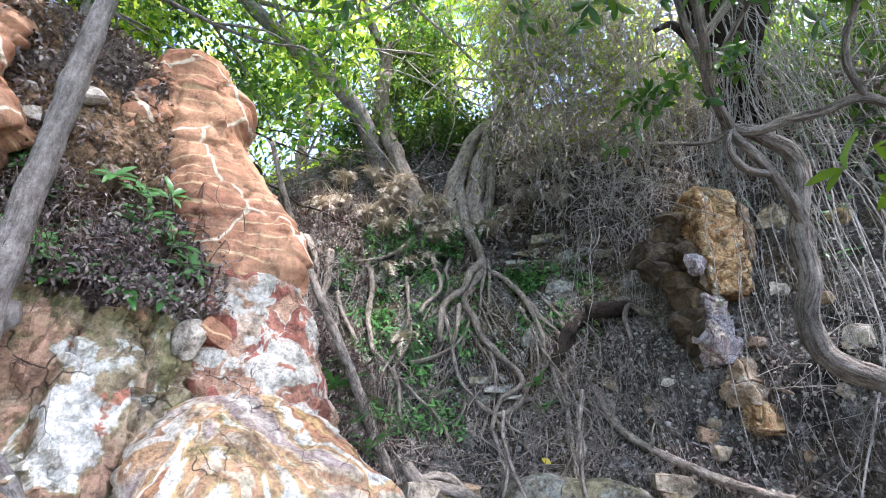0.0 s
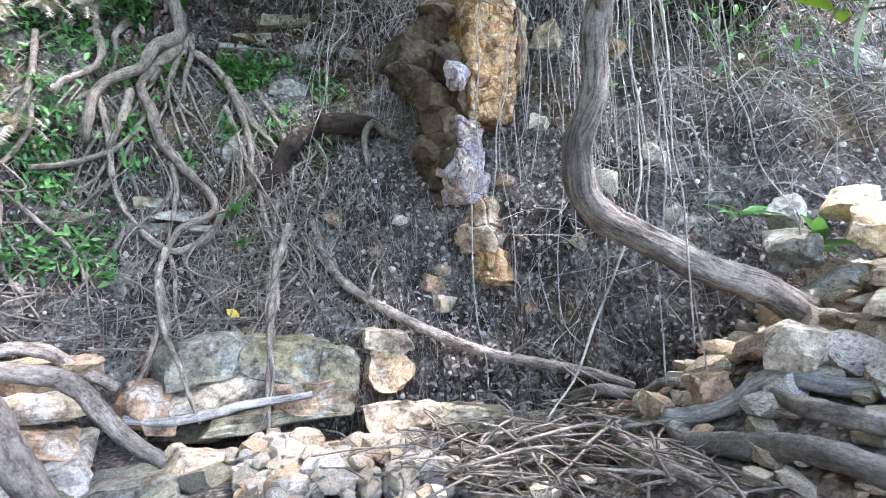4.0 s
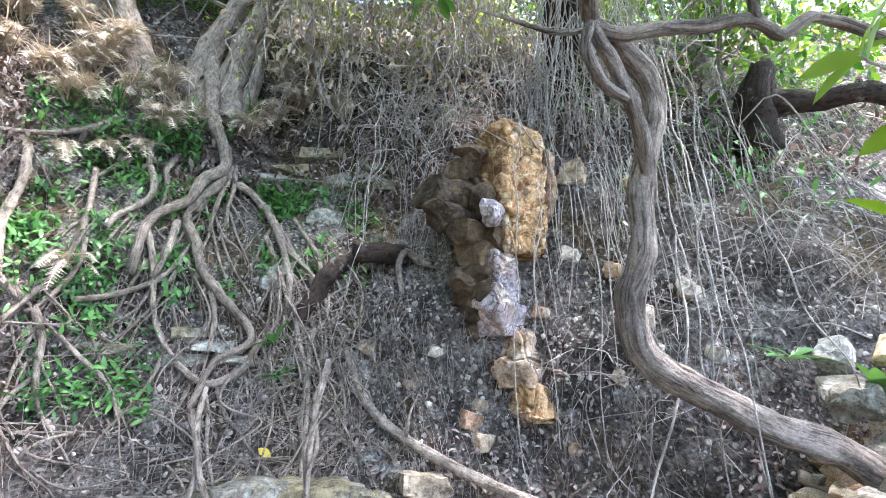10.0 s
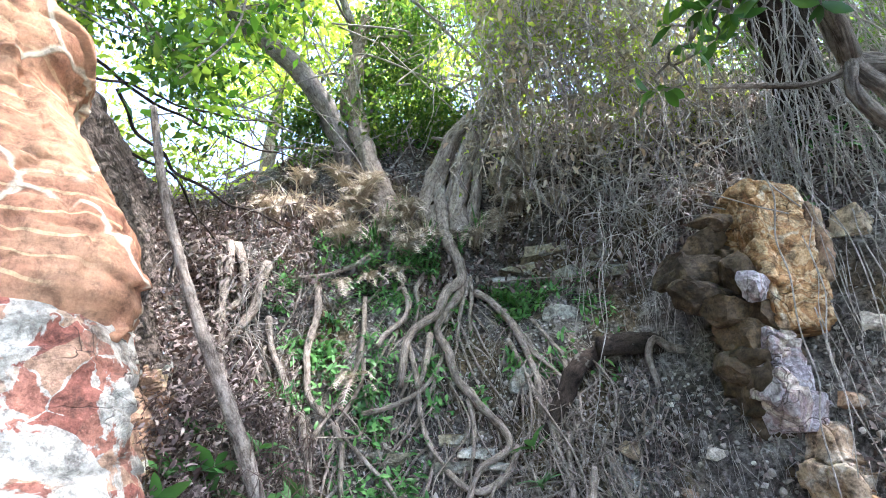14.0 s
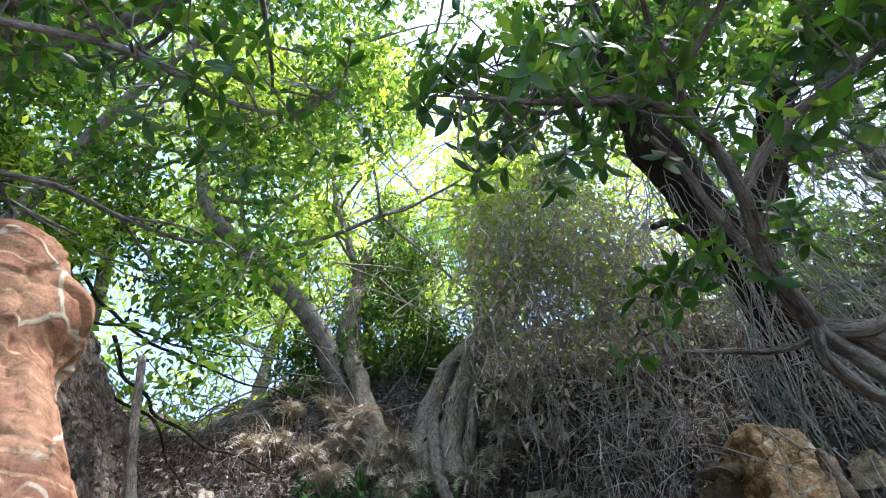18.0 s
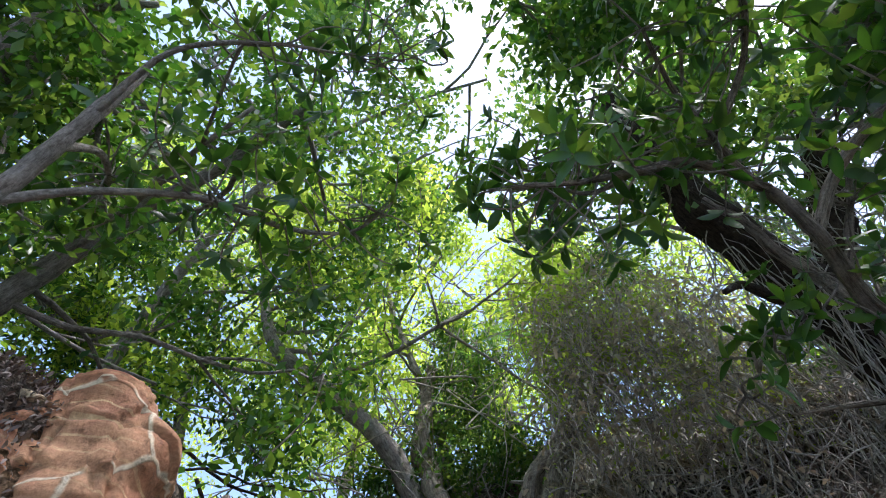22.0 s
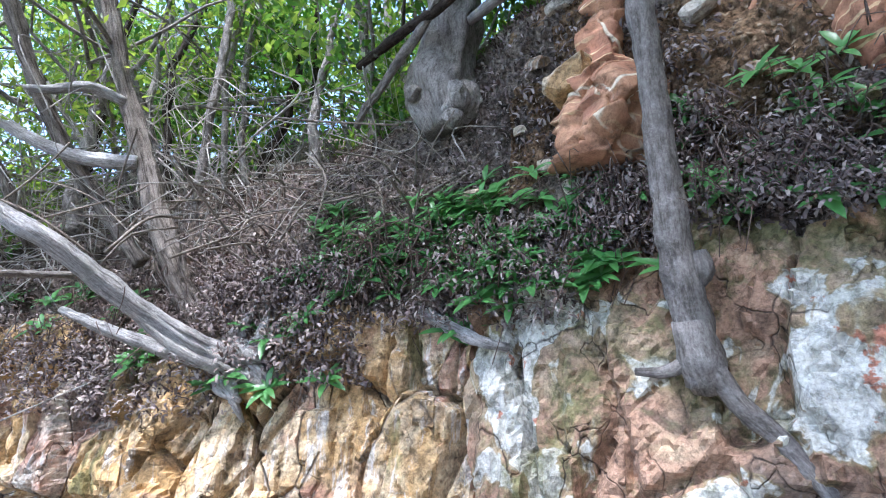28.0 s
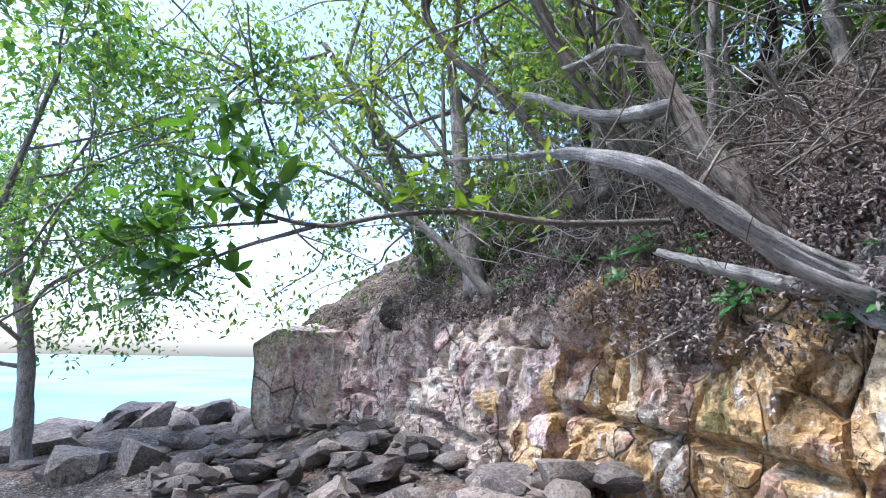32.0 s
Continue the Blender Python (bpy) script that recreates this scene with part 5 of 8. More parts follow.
for k in range(130):
    s = rng.choice([rng.uniform(12.95, 13.75), rng.uniform(11.0, 13.0), rng.uniform(13.6, 14.6)], p=[0.6, 0.22, 0.18])
    z = rng.uniform(2.3, 3.6) if s > 12.9 else rng.uniform(1.8, 3.4)
    n = 5
    drop = rng.uniform(0.5, 1.6)
    sz = [(s + rng.normal() * 0.16 * i ** 0.6, z - drop * i / (n - 1) + rng.normal() * 0.05) for i in range(n)]
    r = 0.003 + 0.009 * rng.random() ** 2
    root(sz, r * 1.3, r * 0.6, off=rng.uniform(0.02, 0.15), seed=k, sides=5, name="rootlet")
for k in range(45):
    s, z = rng.uniform(11.2, 14.2), rng.uniform(1.3, 1.9)
    sz = [(s + 0.28 * i * rng.choice([-1, 1]) * rng.uniform(0.5, 1), z + rng.normal() * 0.12 - 0.06 * i) for i in range(4)]
    r = 0.003 + 0.009 * rng.random() ** 2
    root(sz, r, r * 0.7, off=rng.uniform(0.02, 0.12), seed=k, sides=5, name="rootlet")

for k, (p, rad) in enumerate([
        ([(0.32, 9.09, 6.0), (0.17, 9.3, 6.71), (0.33, 9.28, 7.31), (0.57, 9.2, 7.95), (1.12, 9.2, 8.57), (1.89, 9.05, 9.51), (2.4, 8.9, 10.8)], 0.15),
        ([(0.66, 9.05, 5.8), (0.68, 9.18, 6.71), (0.82, 9.1, 7.41), (1.03, 9.06, 8.1), (1.53, 9.0, 8.89), (2.16, 8.87, 9.91), (2.5, 8.8, 11.0)], 0.14),
        ([(-0.45, 9.35, 6.2), (-0.77, 9.55, 7.16), (-1.0, 9.6, 7.81), (-1.26, 9.75, 8.57), (-1.41, 9.65, 9.65), (-1.3, 9.8, 11.5)], 0.2),
        ([(0.9, 9.1, 5.9), (0.95, 9.1, 6.77), (0.99, 9.15, 7.45), (1.24, 9.18, 8.2), (1.61, 9.15, 8.83), (1.8, 9.2, 9.8)], 0.09),
        ([(0.45, 8.95, 5.6), (0.5, 9.1, 6.4), (0.62, 9.15, 7.2), (0.85, 9.15, 7.9), (1.2, 9.1, 8.6)], 0.08)]):
    part("trunk", limb(p, (rad * 1.35, rad * 1.05, rad, rad * 0.95, rad * 0.85, rad * 0.7), 22, 0.2, 0.08, k, 0.05, 0.3), M_ROOT, fig)
# hair-fine roots all over the bank
b = Batch()
r = np.random.default_rng(303)
ss, zs = r.uniform(10.8, 18.4, 1500), r.uniform(0.9, 4.6, 1500)
q = np.cumsum(r.normal(size=(1500, 4, 2)) * (0.05, 0.06) - r.uniform(0.02, 0.16, (1500, 1, 1)) * (0, 1), 1) + np.stack([ss, zs], -1)[:, None]
q = wall(q[..., 0].ravel(), np.maximum(q[..., 1].ravel(), 0.5), r.uniform(0.01, 0.10, 6000)).reshape(1500, 4, 3)
for c in q:
    tube(b, c, (0.0035, 0.0015), 3, 0)
tagged(part("root_fibres", b, M_TWIG, None, "hair-fine dry roots trailing over the earth bank"), category="roots", kind="stuff")


def stem_thing(name, label, category, stems, material, sides=10, wobble=0.0, group="", ridge=0.14):
    t = thing(name, label, category, group)
    for k, (nm, pts, radii) in enumerate(stems):
        part(nm, limb(pts, radii, sides, 0.16, 0.05, k, wobble, ridge), material, t)
    return t


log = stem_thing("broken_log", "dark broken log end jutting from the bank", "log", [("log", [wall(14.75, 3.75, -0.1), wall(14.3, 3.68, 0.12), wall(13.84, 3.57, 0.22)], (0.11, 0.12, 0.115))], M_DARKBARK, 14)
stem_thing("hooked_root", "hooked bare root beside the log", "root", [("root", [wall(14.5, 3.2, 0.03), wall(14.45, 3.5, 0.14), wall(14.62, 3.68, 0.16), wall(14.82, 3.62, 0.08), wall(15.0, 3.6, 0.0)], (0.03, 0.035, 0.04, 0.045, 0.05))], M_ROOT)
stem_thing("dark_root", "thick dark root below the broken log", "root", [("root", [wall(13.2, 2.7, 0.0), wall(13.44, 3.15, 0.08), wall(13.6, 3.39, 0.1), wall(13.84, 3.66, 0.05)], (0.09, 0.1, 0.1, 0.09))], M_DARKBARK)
stem_thing("dry_stick", "thin pale dry stick lying across the bank", "stick", [("stick", [wall(13.0, 4.88, 0.12), wall(13.5, 4.85, 0.16), wall(13.98, 4.72, 0.12)], (0.012, 0.012, 0.01))], M_ROOT, 6)
stem_thing("fallen_branch", "long brown branch lying down the bank", "branch", [("branch", [wall(13.72, 2.6, 0.03), wall(13.98, 2.07, 0.06), wall(14.24, 1.8, 0.08), wall(14.84, 1.56, 0.12), (2.86, 5.6, 1.45), (3.16, 5.25, 1.33), (3.7, 4.85, 1.22), (4.0, 4.65, 1.12)], (0.03, 0.042, 0.045, 0.045, 0.045, 0.045, 0.04, 0.03)), ("twig", [wall(14.5, 1.68, 0.12), wall(14.6, 1.85, 0.2), wall(14.8, 2.1, 0.22)], (0.012, 0.01, 0.004)), ("twig", [(3.2, 5.2, 1.32), (3.35, 5.0, 1.5), (3.4, 4.8, 1.6)], (0.012, 0.009, 0.004))], M_ROOT)
stem_thing("leaning_pole", "slim bare stem leaning against the red buttress", "stem", [("stem", [(-2.0, 5.05, 5.1), (-1.75, 5.1, 4.3), (-1.42, 5.2, 3.5), (-1.0, 5.4, 2.6), (-0.72, 5.5, 1.95), (-0.5, 5.45, 1.5)], (0.03, 0.035, 0.04, 0.05, 0.055, 0.05))], M_ROOT)
stem_thing("leaning_log", "weathered grey log leaning at the bank's foot", "log", [("log", [(-0.35, 5.3, 1.6), (-0.05, 5.15, 1.25), (0.2, 5.0, 0.85), (0.45, 4.9, 0.5)], (0.07, 0.085, 0.08, 0.06))], M_ROOT)
stem_thing("pale_pole", "pale straight dead pole on the upper slope", "pole", [("pole", [(1.75, 9.3, 7.4), (1.6, 8.7, 8.5), (1.35, 7.9, 9.7)], (0.05, 0.055, 0.05))], M_DEAD)

stem_thing("bare_branch", "thin dark bare branches arching behind the buttress", "branch", [
    ("stem", [(-3.22, 5.32, 6.29), (-3.34, 5.92, 6.44), (-3.07, 6.82, 6.54), (-2.42, 7.74, 6.74), (-1.7, 8.54, 6.9)], (0.022, 0.02, 0.016, 0.008)),
    ("stem", [(-2.74, 5.51, 5.7), (-2.68, 6.36, 5.53), (-2.47, 7.09, 5.53), (-2.11, 7.78, 5.61), (-1.55, 8.52, 5.58)], (0.02, 0.018, 0.016, 0.007)),
    ("stem", [(-3.21, 5.67, 5.97), (-3.04, 6.23, 6.38), (-2.69, 6.97, 6.65), (-1.98, 7.71, 7.02)], (0.016, 0.014, 0.006)),
    ("stem", [(-2.77, 6.06, 5.37), (-2.65, 6.55, 5.46), (-2.63, 7.14, 5.23), (-2.32, 7.83, 4.98)], (0.016, 0.014, 0.008))], M_DARKBARK, 7, 0.06)

# the twisting liana with its second stem, loop and long branches
liana = stem_thing("liana_tree", "twisting grey-brown liana tree with a bent foot", "tree", [
    ("trunk", [(4.15, 3.45, 1.72), (3.97, 3.55, 1.84), (3.77, 3.62, 1.93), (3.43, 3.79, 2.09), (3.21, 3.92, 2.23), (3.06, 4.0, 2.35), (2.96, 4.03, 2.51), (2.92, 4.0, 2.75), (2.94, 3.94, 2.95), (2.98, 3.87, 3.2), (2.97, 3.84, 3.45), (3.0, 3.8, 3.7), (3.03, 3.74, 3.95), (2.97, 3.73, 4.1), (2.82, 3.72, 4.22), (2.62, 3.66, 4.28), (2.43, 3.63, 4.25)], (0.095, 0.092, 0.09, 0.088, 0.085, 0.078, 0.072, 0.066, 0.055)),
    ("second_stem", [(2.98, 3.85, 3.3), (2.93, 3.77, 3.5), (2.8, 3.69, 3.68), (2.68, 3.65, 3.85), (2.55, 3.63, 4.05), (2.42, 3.62, 4.25), (2.36, 3.6, 4.7), (2.3, 3.62, 5.3), (2.1, 3.5, 6.0)], (0.045, 0.045, 0.042, 0.038, 0.035, 0.025)),
    ("loop", [(2.42, 3.62, 4.22), (2.38, 3.62, 4.0), (2.5, 3.62, 3.83), (2.7, 3.64, 3.8)], (0.032, 0.034, 0.034, 0.03)),
    ("branch", [(2.43, 3.65, 4.25), (2.59, 3.58, 4.2), (2.79, 3.46, 4.22), (3.02, 3.33, 4.23), (3.25, 3.2, 4.26), (3.38, 3.12, 4.13), (3.51, 3.03, 4.24), (3.68, 2.95, 4.21), (3.85, 2.83, 4.05), (4.1, 2.7, 4.0)], (0.04, 0.042, 0.04, 0.035, 0.03, 0.02)),
    ("branch", [(3.25, 3.2, 4.25), (3.15, 3.12, 4.5), (3.2, 2.95, 4.9), (3.3, 2.7, 5.3), (3.2, 2.3, 5.7)], (0.03, 0.028, 0.024, 0.012)),
    ("branch", [(2.42, 3.63, 4.2), (2.25, 3.68, 4.15), (2.0, 3.75, 4.2), (1.75, 3.8, 4.22)], (0.018, 0.015, 0.012, 0.006)),
    ("branch", [(2.42, 3.62, 4.25), (2.2, 3.4, 4.5), (2.1, 3.15, 4.8), (2.05, 3.05, 5.2), (1.9, 2.85, 5.5), (1.75, 2.6, 5.8), (1.6, 2.2, 6.0)], (0.045, 0.042, 0.038, 0.03, 0.02, 0.012)),
    ("branch", [(2.05, 3.05, 5.15), (1.7, 2.88, 5.3), (1.35, 2.86, 5.28), (1.0, 2.9, 5.32), (0.6, 2.85, 5.3)], (0.032, 0.028, 0.022, 0.01)),
    ("branch", [(2.1, 3.15, 4.8), (2.4, 2.9, 5.1), (2.65, 2.6, 5.15), (2.95, 2.3, 5.3), (3.1, 1.9, 5.6)], (0.03, 0.027, 0.022, 0.01)),
    ("branch", [(1.9, 2.85, 5.5), (2.15, 2.5, 5.8), (2.2, 2.1, 6.0), (2.0, 1.7, 6.2)], (0.022, 0.02, 0.016, 0.008)),
    ("branch", [(1.35, 2.86, 5.28), (1.2, 3.1, 5.6), (1.0, 3.2, 6.0), (0.9, 3.1, 6.4)], (0.018, 0.016, 0.012, 0.006)),
    ("branch", [(2.36, 3.6, 4.75), (2.6, 3.5, 5.2), (2.9, 3.3, 5.7), (3.0, 2.9, 6.1)], (0.026, 0.024, 0.018, 0.008)),
], M_LIANA, 16, 0.03, ridge=0.22)

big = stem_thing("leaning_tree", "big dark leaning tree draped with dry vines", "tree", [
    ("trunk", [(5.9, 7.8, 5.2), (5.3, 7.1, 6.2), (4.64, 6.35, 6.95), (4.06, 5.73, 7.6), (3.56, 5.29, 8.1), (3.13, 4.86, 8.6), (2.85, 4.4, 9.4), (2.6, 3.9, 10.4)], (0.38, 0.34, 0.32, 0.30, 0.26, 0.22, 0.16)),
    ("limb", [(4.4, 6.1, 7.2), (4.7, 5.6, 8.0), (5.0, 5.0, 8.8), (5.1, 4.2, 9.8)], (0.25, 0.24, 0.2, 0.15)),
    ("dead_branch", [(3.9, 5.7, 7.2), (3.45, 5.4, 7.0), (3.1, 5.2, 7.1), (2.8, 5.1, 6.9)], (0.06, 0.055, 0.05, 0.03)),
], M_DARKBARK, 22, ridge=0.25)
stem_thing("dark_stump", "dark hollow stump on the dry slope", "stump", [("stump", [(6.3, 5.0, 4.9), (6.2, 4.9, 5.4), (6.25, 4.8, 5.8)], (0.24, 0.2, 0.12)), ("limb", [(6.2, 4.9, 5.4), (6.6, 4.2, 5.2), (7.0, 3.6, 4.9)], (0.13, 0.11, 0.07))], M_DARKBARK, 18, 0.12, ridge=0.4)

# the sapling in front of the marbled rock
sapling = stem_thing("sapling", "slim grey sapling rooted on the marbled rock", "tree", [
    ("trunk", [(-2.48, 2.76, 1.78), (-2.46, 2.72, 2.0), (-2.4, 2.62, 2.45), (-2.34, 2.55, 2.85), (-2.26, 2.48, 3.3), (-2.15, 2.38, 3.8), (-2.05, 2.3, 4.3), (-1.95, 2.2, 4.8), (-1.8, 2.05, 5.4), (-1.75, 1.9, 6.2)], (0.095, 0.09, 0.08, 0.07, 0.06, 0.055, 0.05, 0.045, 0.03)),
    ("root", [(-2.42, 2.7, 1.95), (-2.4, 2.85, 1.7), (-2.3, 3.0, 1.5), (-2.15, 3.1, 1.25)], (0.06, 0.05, 0.045, 0.03)),
    ("root", [(-2.45, 2.72, 1.95), (-2.56, 2.62, 1.85), (-2.7, 2.5, 1.85)], (0.05, 0.035, 0.02)),
    ("foot", [(-2.5, 2.78, 1.76), (-2.46, 2.72, 1.92), (-2.44, 2.68, 2.1)], (0.09, 0.125, 0.085)),
    ("knot", [(-2.42, 2.72, 2.28), (-2.38, 2.72, 2.34), (-2.36, 2.7, 2.44)], (0.05, 0.075, 0.04)),
    ("branch", [(-1.97, 2.22, 4.75), (-1.65, 2.35, 5.05), (-1.2, 2.6, 5.3), (-0.9, 2.95, 5.5), (-0.5, 3.1, 5.6), (-0.2, 3.0, 5.75)], (0.028, 0.022, 0.02, 0.015, 0.008)),
    ("branch", [(-1.85, 2.1, 5.2), (-2.0, 2.3, 5.7), (-2.3, 2.6, 6.0), (-2.8, 2.8, 6.3)], (0.028, 0.025, 0.02, 0.01)),
    ("branch", [(-1.78, 2.02, 5.5), (-1.4, 1.8, 6.0), (-0.9, 1.9, 6.4), (-0.4, 2.1, 6.6)], (0.025, 0.02, 0.015, 0.008)),
], M_BARK, 12)

# the dead tree on the left cliff
dead = stem_thing("dead_tree", "bleached dead tree sprawling from the cliff edge", "tree", [
    ("log", [(-4.42, 0.16, 1.90), (-4.2, 0.04, 1.94), (-4.05, -0.15, 2.03), (-3.87, -0.42, 2.22), (-3.7, -0.65, 2.40), (-3.54, -0.86, 2.58), (-3.46, -1.05, 2.70), (-3.58, -1.5, 2.92), (-3.66, -2.05, 3.04), (-3.75, -2.66, 3.18)], (0.105, 0.088, 0.072, 0.062, 0.055, 0.042, 0.032, 0.022, 0.005)),
    ("snag", [(-4.3, 0.12, 1.88), (-4.15, 0.19, 1.98), (-4.1, 0.34, 1.93)], (0.1, 0.09, 0.04)),
    ("stem", [(-4.5, -0.13, 2.1), (-4.55, -0.43, 2.55), (-4.75, -0.78, 3.2), (-4.85, -1.03, 3.85), (-4.85, -1.28, 4.5), (-4.8, -1.48, 5.2), (-4.75, -1.68, 5.9)], (0.11, 0.1, 0.085, 0.075, 0.065, 0.05)),
    ("stem", [(-5.0, -0.95, 2.8), (-4.95, -1.35, 3.35), (-4.8, -1.65, 3.8), (-4.6, -1.95, 4.45), (-4.4, -2.2, 5.2), (-4.25, -2.4, 5.8)], (0.07, 0.065, 0.06, 0.05)),
    ("stem", [(-5.3, -2.05, 3.0), (-5.1, -2.3, 3.6), (-4.9, -2.6, 4.15), (-4.75, -2.9, 4.5), (-4.6, -3.3, 4.95), (-4.5, -3.55, 5.5), (-4.55, -3.4, 5.9)], (0.055, 0.055, 0.05, 0.05)),
    ("branch", [(-4.8, -1.03, 3.7), (-4.72, -1.48, 3.68), (-4.6, -1.88, 3.8), (-4.5, -2.13, 3.95), (-4.4, -2.38, 4.02)], (0.06, 0.055, 0.05, 0.03)),
    ("branch", [(-4.82, -1.23, 4.3), (-4.7, -1.48, 4.36), (-4.6, -1.73, 4.25), (-4.55, -1.93, 4.22)], (0.045, 0.04, 0.035, 0.02)),
    ("branch", [(-4.22, -1.12, 2.28), (-4.2, -0.9, 2.19), (-4.22, -0.6, 2.08), (-4.3, -0.25, 1.97), (-4.4, 0.1, 1.9)], (0.03, 0.045, 0.05, 0.06, 0.06)),
    ("branch", [(-4.25, -0.5, 2.3), (-4.3, -0.3, 2.12), (-4.38, -0.05, 1.95)], (0.03, 0.05, 0.06)),
    ("strand", [(-4.4, 0.14, 1.96), (-4.1, -0.06, 2.05), (-3.93, -0.32, 2.2), (-3.78, -0.62, 2.4), (-3.6, -0.88, 2.52)], (0.04, 0.045, 0.04, 0.028, 0.008)),
    ("strand", [(-4.3, 0.28, 1.8), (-4.05, 0.02, 1.88), (-3.92, -0.22, 2), (-3.8, -0.5, 2.23)], (0.05, 0.045, 0.03, 0.008)),
    ("root_knot", [(-4.42, 0.0, 1.8), (-4.25, 0.12, 1.86), (-4.15, 0.26, 1.84), (-4.1, 0.4, 1.74)], (0.09, 0.115, 0.09, 0.03)),
    ("root_knot", [(-4.35, 0.05, 1.98), (-4.22, 0.2, 2.02), (-4.2, 0.32, 1.95), (-4.25, 0.45, 1.82)], (0.07, 0.085, 0.06, 0.02)),
    ("snag", [(-4.2, 0.18, 1.9), (-4.12, 0.3, 2.1), (-4.16, 0.34, 2.3), (-4.1, 0.3, 2.42)], (0.06, 0.045, 0.025, 0.008)),
    ("snag", [(-4.2, 0.1, 1.82), (-4.05, 0.18, 1.66), (-4.08, 0.26, 1.5)], (0.06, 0.04, 0.01)),
    ("snag", [(-4.35, 0.04, 2.03), (-4.2, 0.16, 2.18), (-4.22, 0.24, 2.35)], (0.07, 0.05, 0.012)),
    ("snag", [(-4.3, 0.14, 1.93), (-4.12, 0.36, 2.05), (-4.1, 0.44, 2.23)], (0.08, 0.045, 0.01)),
    ("snag", [(-4.35, 0.04, 1.88), (-4.1, 0.1, 1.73), (-4.02, 0.24, 1.65)], (0.09, 0.06, 0.015)),
], M_DEAD, 20, ridge=0.42)
for c in dead.children:
    if c.name.startswith("stem"):
        c.data.materials[0] = M_LIANA
stem_thing("fallen_branch", "grey dead branch lying along the ridge", "branch", [("branch", [(-4.33, 1.81, 5.1), (-3.76, 2.26, 5.22), (-3.13, 2.79, 5.3)], (0.05, 0.055, 0.035)), ("twig", [(-3.76, 2.26, 5.22), (-3.5, 2.4, 5.42), (-3.1, 2.6, 5.5)], (0.02, 0.015, 0.006))], M_DEAD)
stem_thing("fallen_branch", "dark dead branch resting against the slope tree", "branch", [("branch", [(-4.7, 0.9, 4.86), (-4.16, 1.34, 4.95), (-3.83, 1.62, 4.98), (-3.5, 1.9, 5.1)], (0.04, 0.05, 0.045, 0.03)), ("twig", [(-4.2, 1.3, 4.95), (-4.0, 1.3, 5.2), (-3.7, 1.4, 5.3)], (0.02, 0.014, 0.006))], M_DARKBARK)
stem_thing("bare_root", "weathered grey root lying on the cliff edge", "root", [("root", [wall(5.5, 2.3, 0.05), wall(5.72, 2.15, 0.12), wall(5.92, 2.02, 0.14), wall(6.05, 2.0, 0.05)], (0.045, 0.05, 0.045, 0.03))], M_DEAD)
tree_stub = stem_thing("slope_tree", "thick grey tree trunk with a bulging foot above the rock", "tree", [
    ("trunk", [(-4.32, 1.68, 3.98), (-4.33, 1.66, 4.12), (-4.36, 1.66, 4.3), (-4.42, 1.72, 4.65), (-4.4, 1.78, 5.2), (-4.34, 1.84, 5.9), (-4.2, 1.8, 7.0), (-4.1, 1.7, 8.4)], (0.17, 0.31, 0.35, 0.28, 0.26, 0.24, 0.23, 0.21, 0.2, 0.19, 0.19, 0.18, 0.18, 0.17, 0.16, 0.15, 0.14)),
    ("branch", [(-3.6, 1.8, 6.6), (-3.0, 1.4, 7.4), (-2.4, 1.5, 8.0)], (0.09, 0.07, 0.03)),
    ("dead_branch", [(-4.9, 0.9, 4.3), (-4.3, 1.3, 4.75), (-3.6, 1.7, 5.2), (-3.1, 2.1, 5.5)], (0.035, 0.045, 0.04, 0.02)),
], M_BARK, 30, 0.05, ridge=0.26)

for k in range(12):
    rr = np.random.default_rng(1200 + k)
    a = rr.uniform(0, 2 * np.pi)
    w = rr.uniform(0.06, 0.15)
    rock("burl", "knobbly grey bark", (-4.35 + 0.26 * math.cos(a), 1.67 + 0.26 * math.sin(a), rr.uniform(4.0, 4.45)), (w, w, w * rr.uniform(0.8, 1.3)), (0, 0, k * 40), 1210 + k, M_BARK, parent=tree_stub, level=3, cuts=3, rough=0.12)

# ---- plants on the banks ----
rng = np.random.default_rng(11)


def wall_normal(s, z):
    p = base_wall(s, z)
    n = np.cross(base_wall(s + 0.03, z) - base_wall(s - 0.03, z), base_wall(s, z + 0.05) - base_wall(s, z - 0.05))
    n /= np.linalg.norm(n, axis=1, keepdims=True)
    flip = np.sum(n[:, :2] * (np.array([0.6, 1.2]) - p[:, :2]), 1) < 0
    n[flip] *= -1
    return n


def wall_scatter(boxes, count, seed, grain=2.2, keep=0.0):
    """Patchy random places on the cliff inside boxes of (s0, s1, z0, z1)."""
    r = np.random.default_rng(seed)
    boxes = np.array(boxes, float)
    area = (boxes[:, 1] - boxes[:, 0]) * (boxes[:, 3] - boxes[:, 2])
    k = r.choice(len(boxes), count * 3, p=area / area.sum())
    b = boxes[k]
    s = b[:, 0] + (b[:, 1] - b[:, 0]) * r.random(len(k))
    z = b[:, 2] + (b[:, 3] - b[:, 2]) * r.random(len(k))
    ok = vnoise(base_wall(s, z), grain, seed) + 0.35 * r.normal(size=len(k)) > keep
    return s[ok][:count], z[ok][:count]


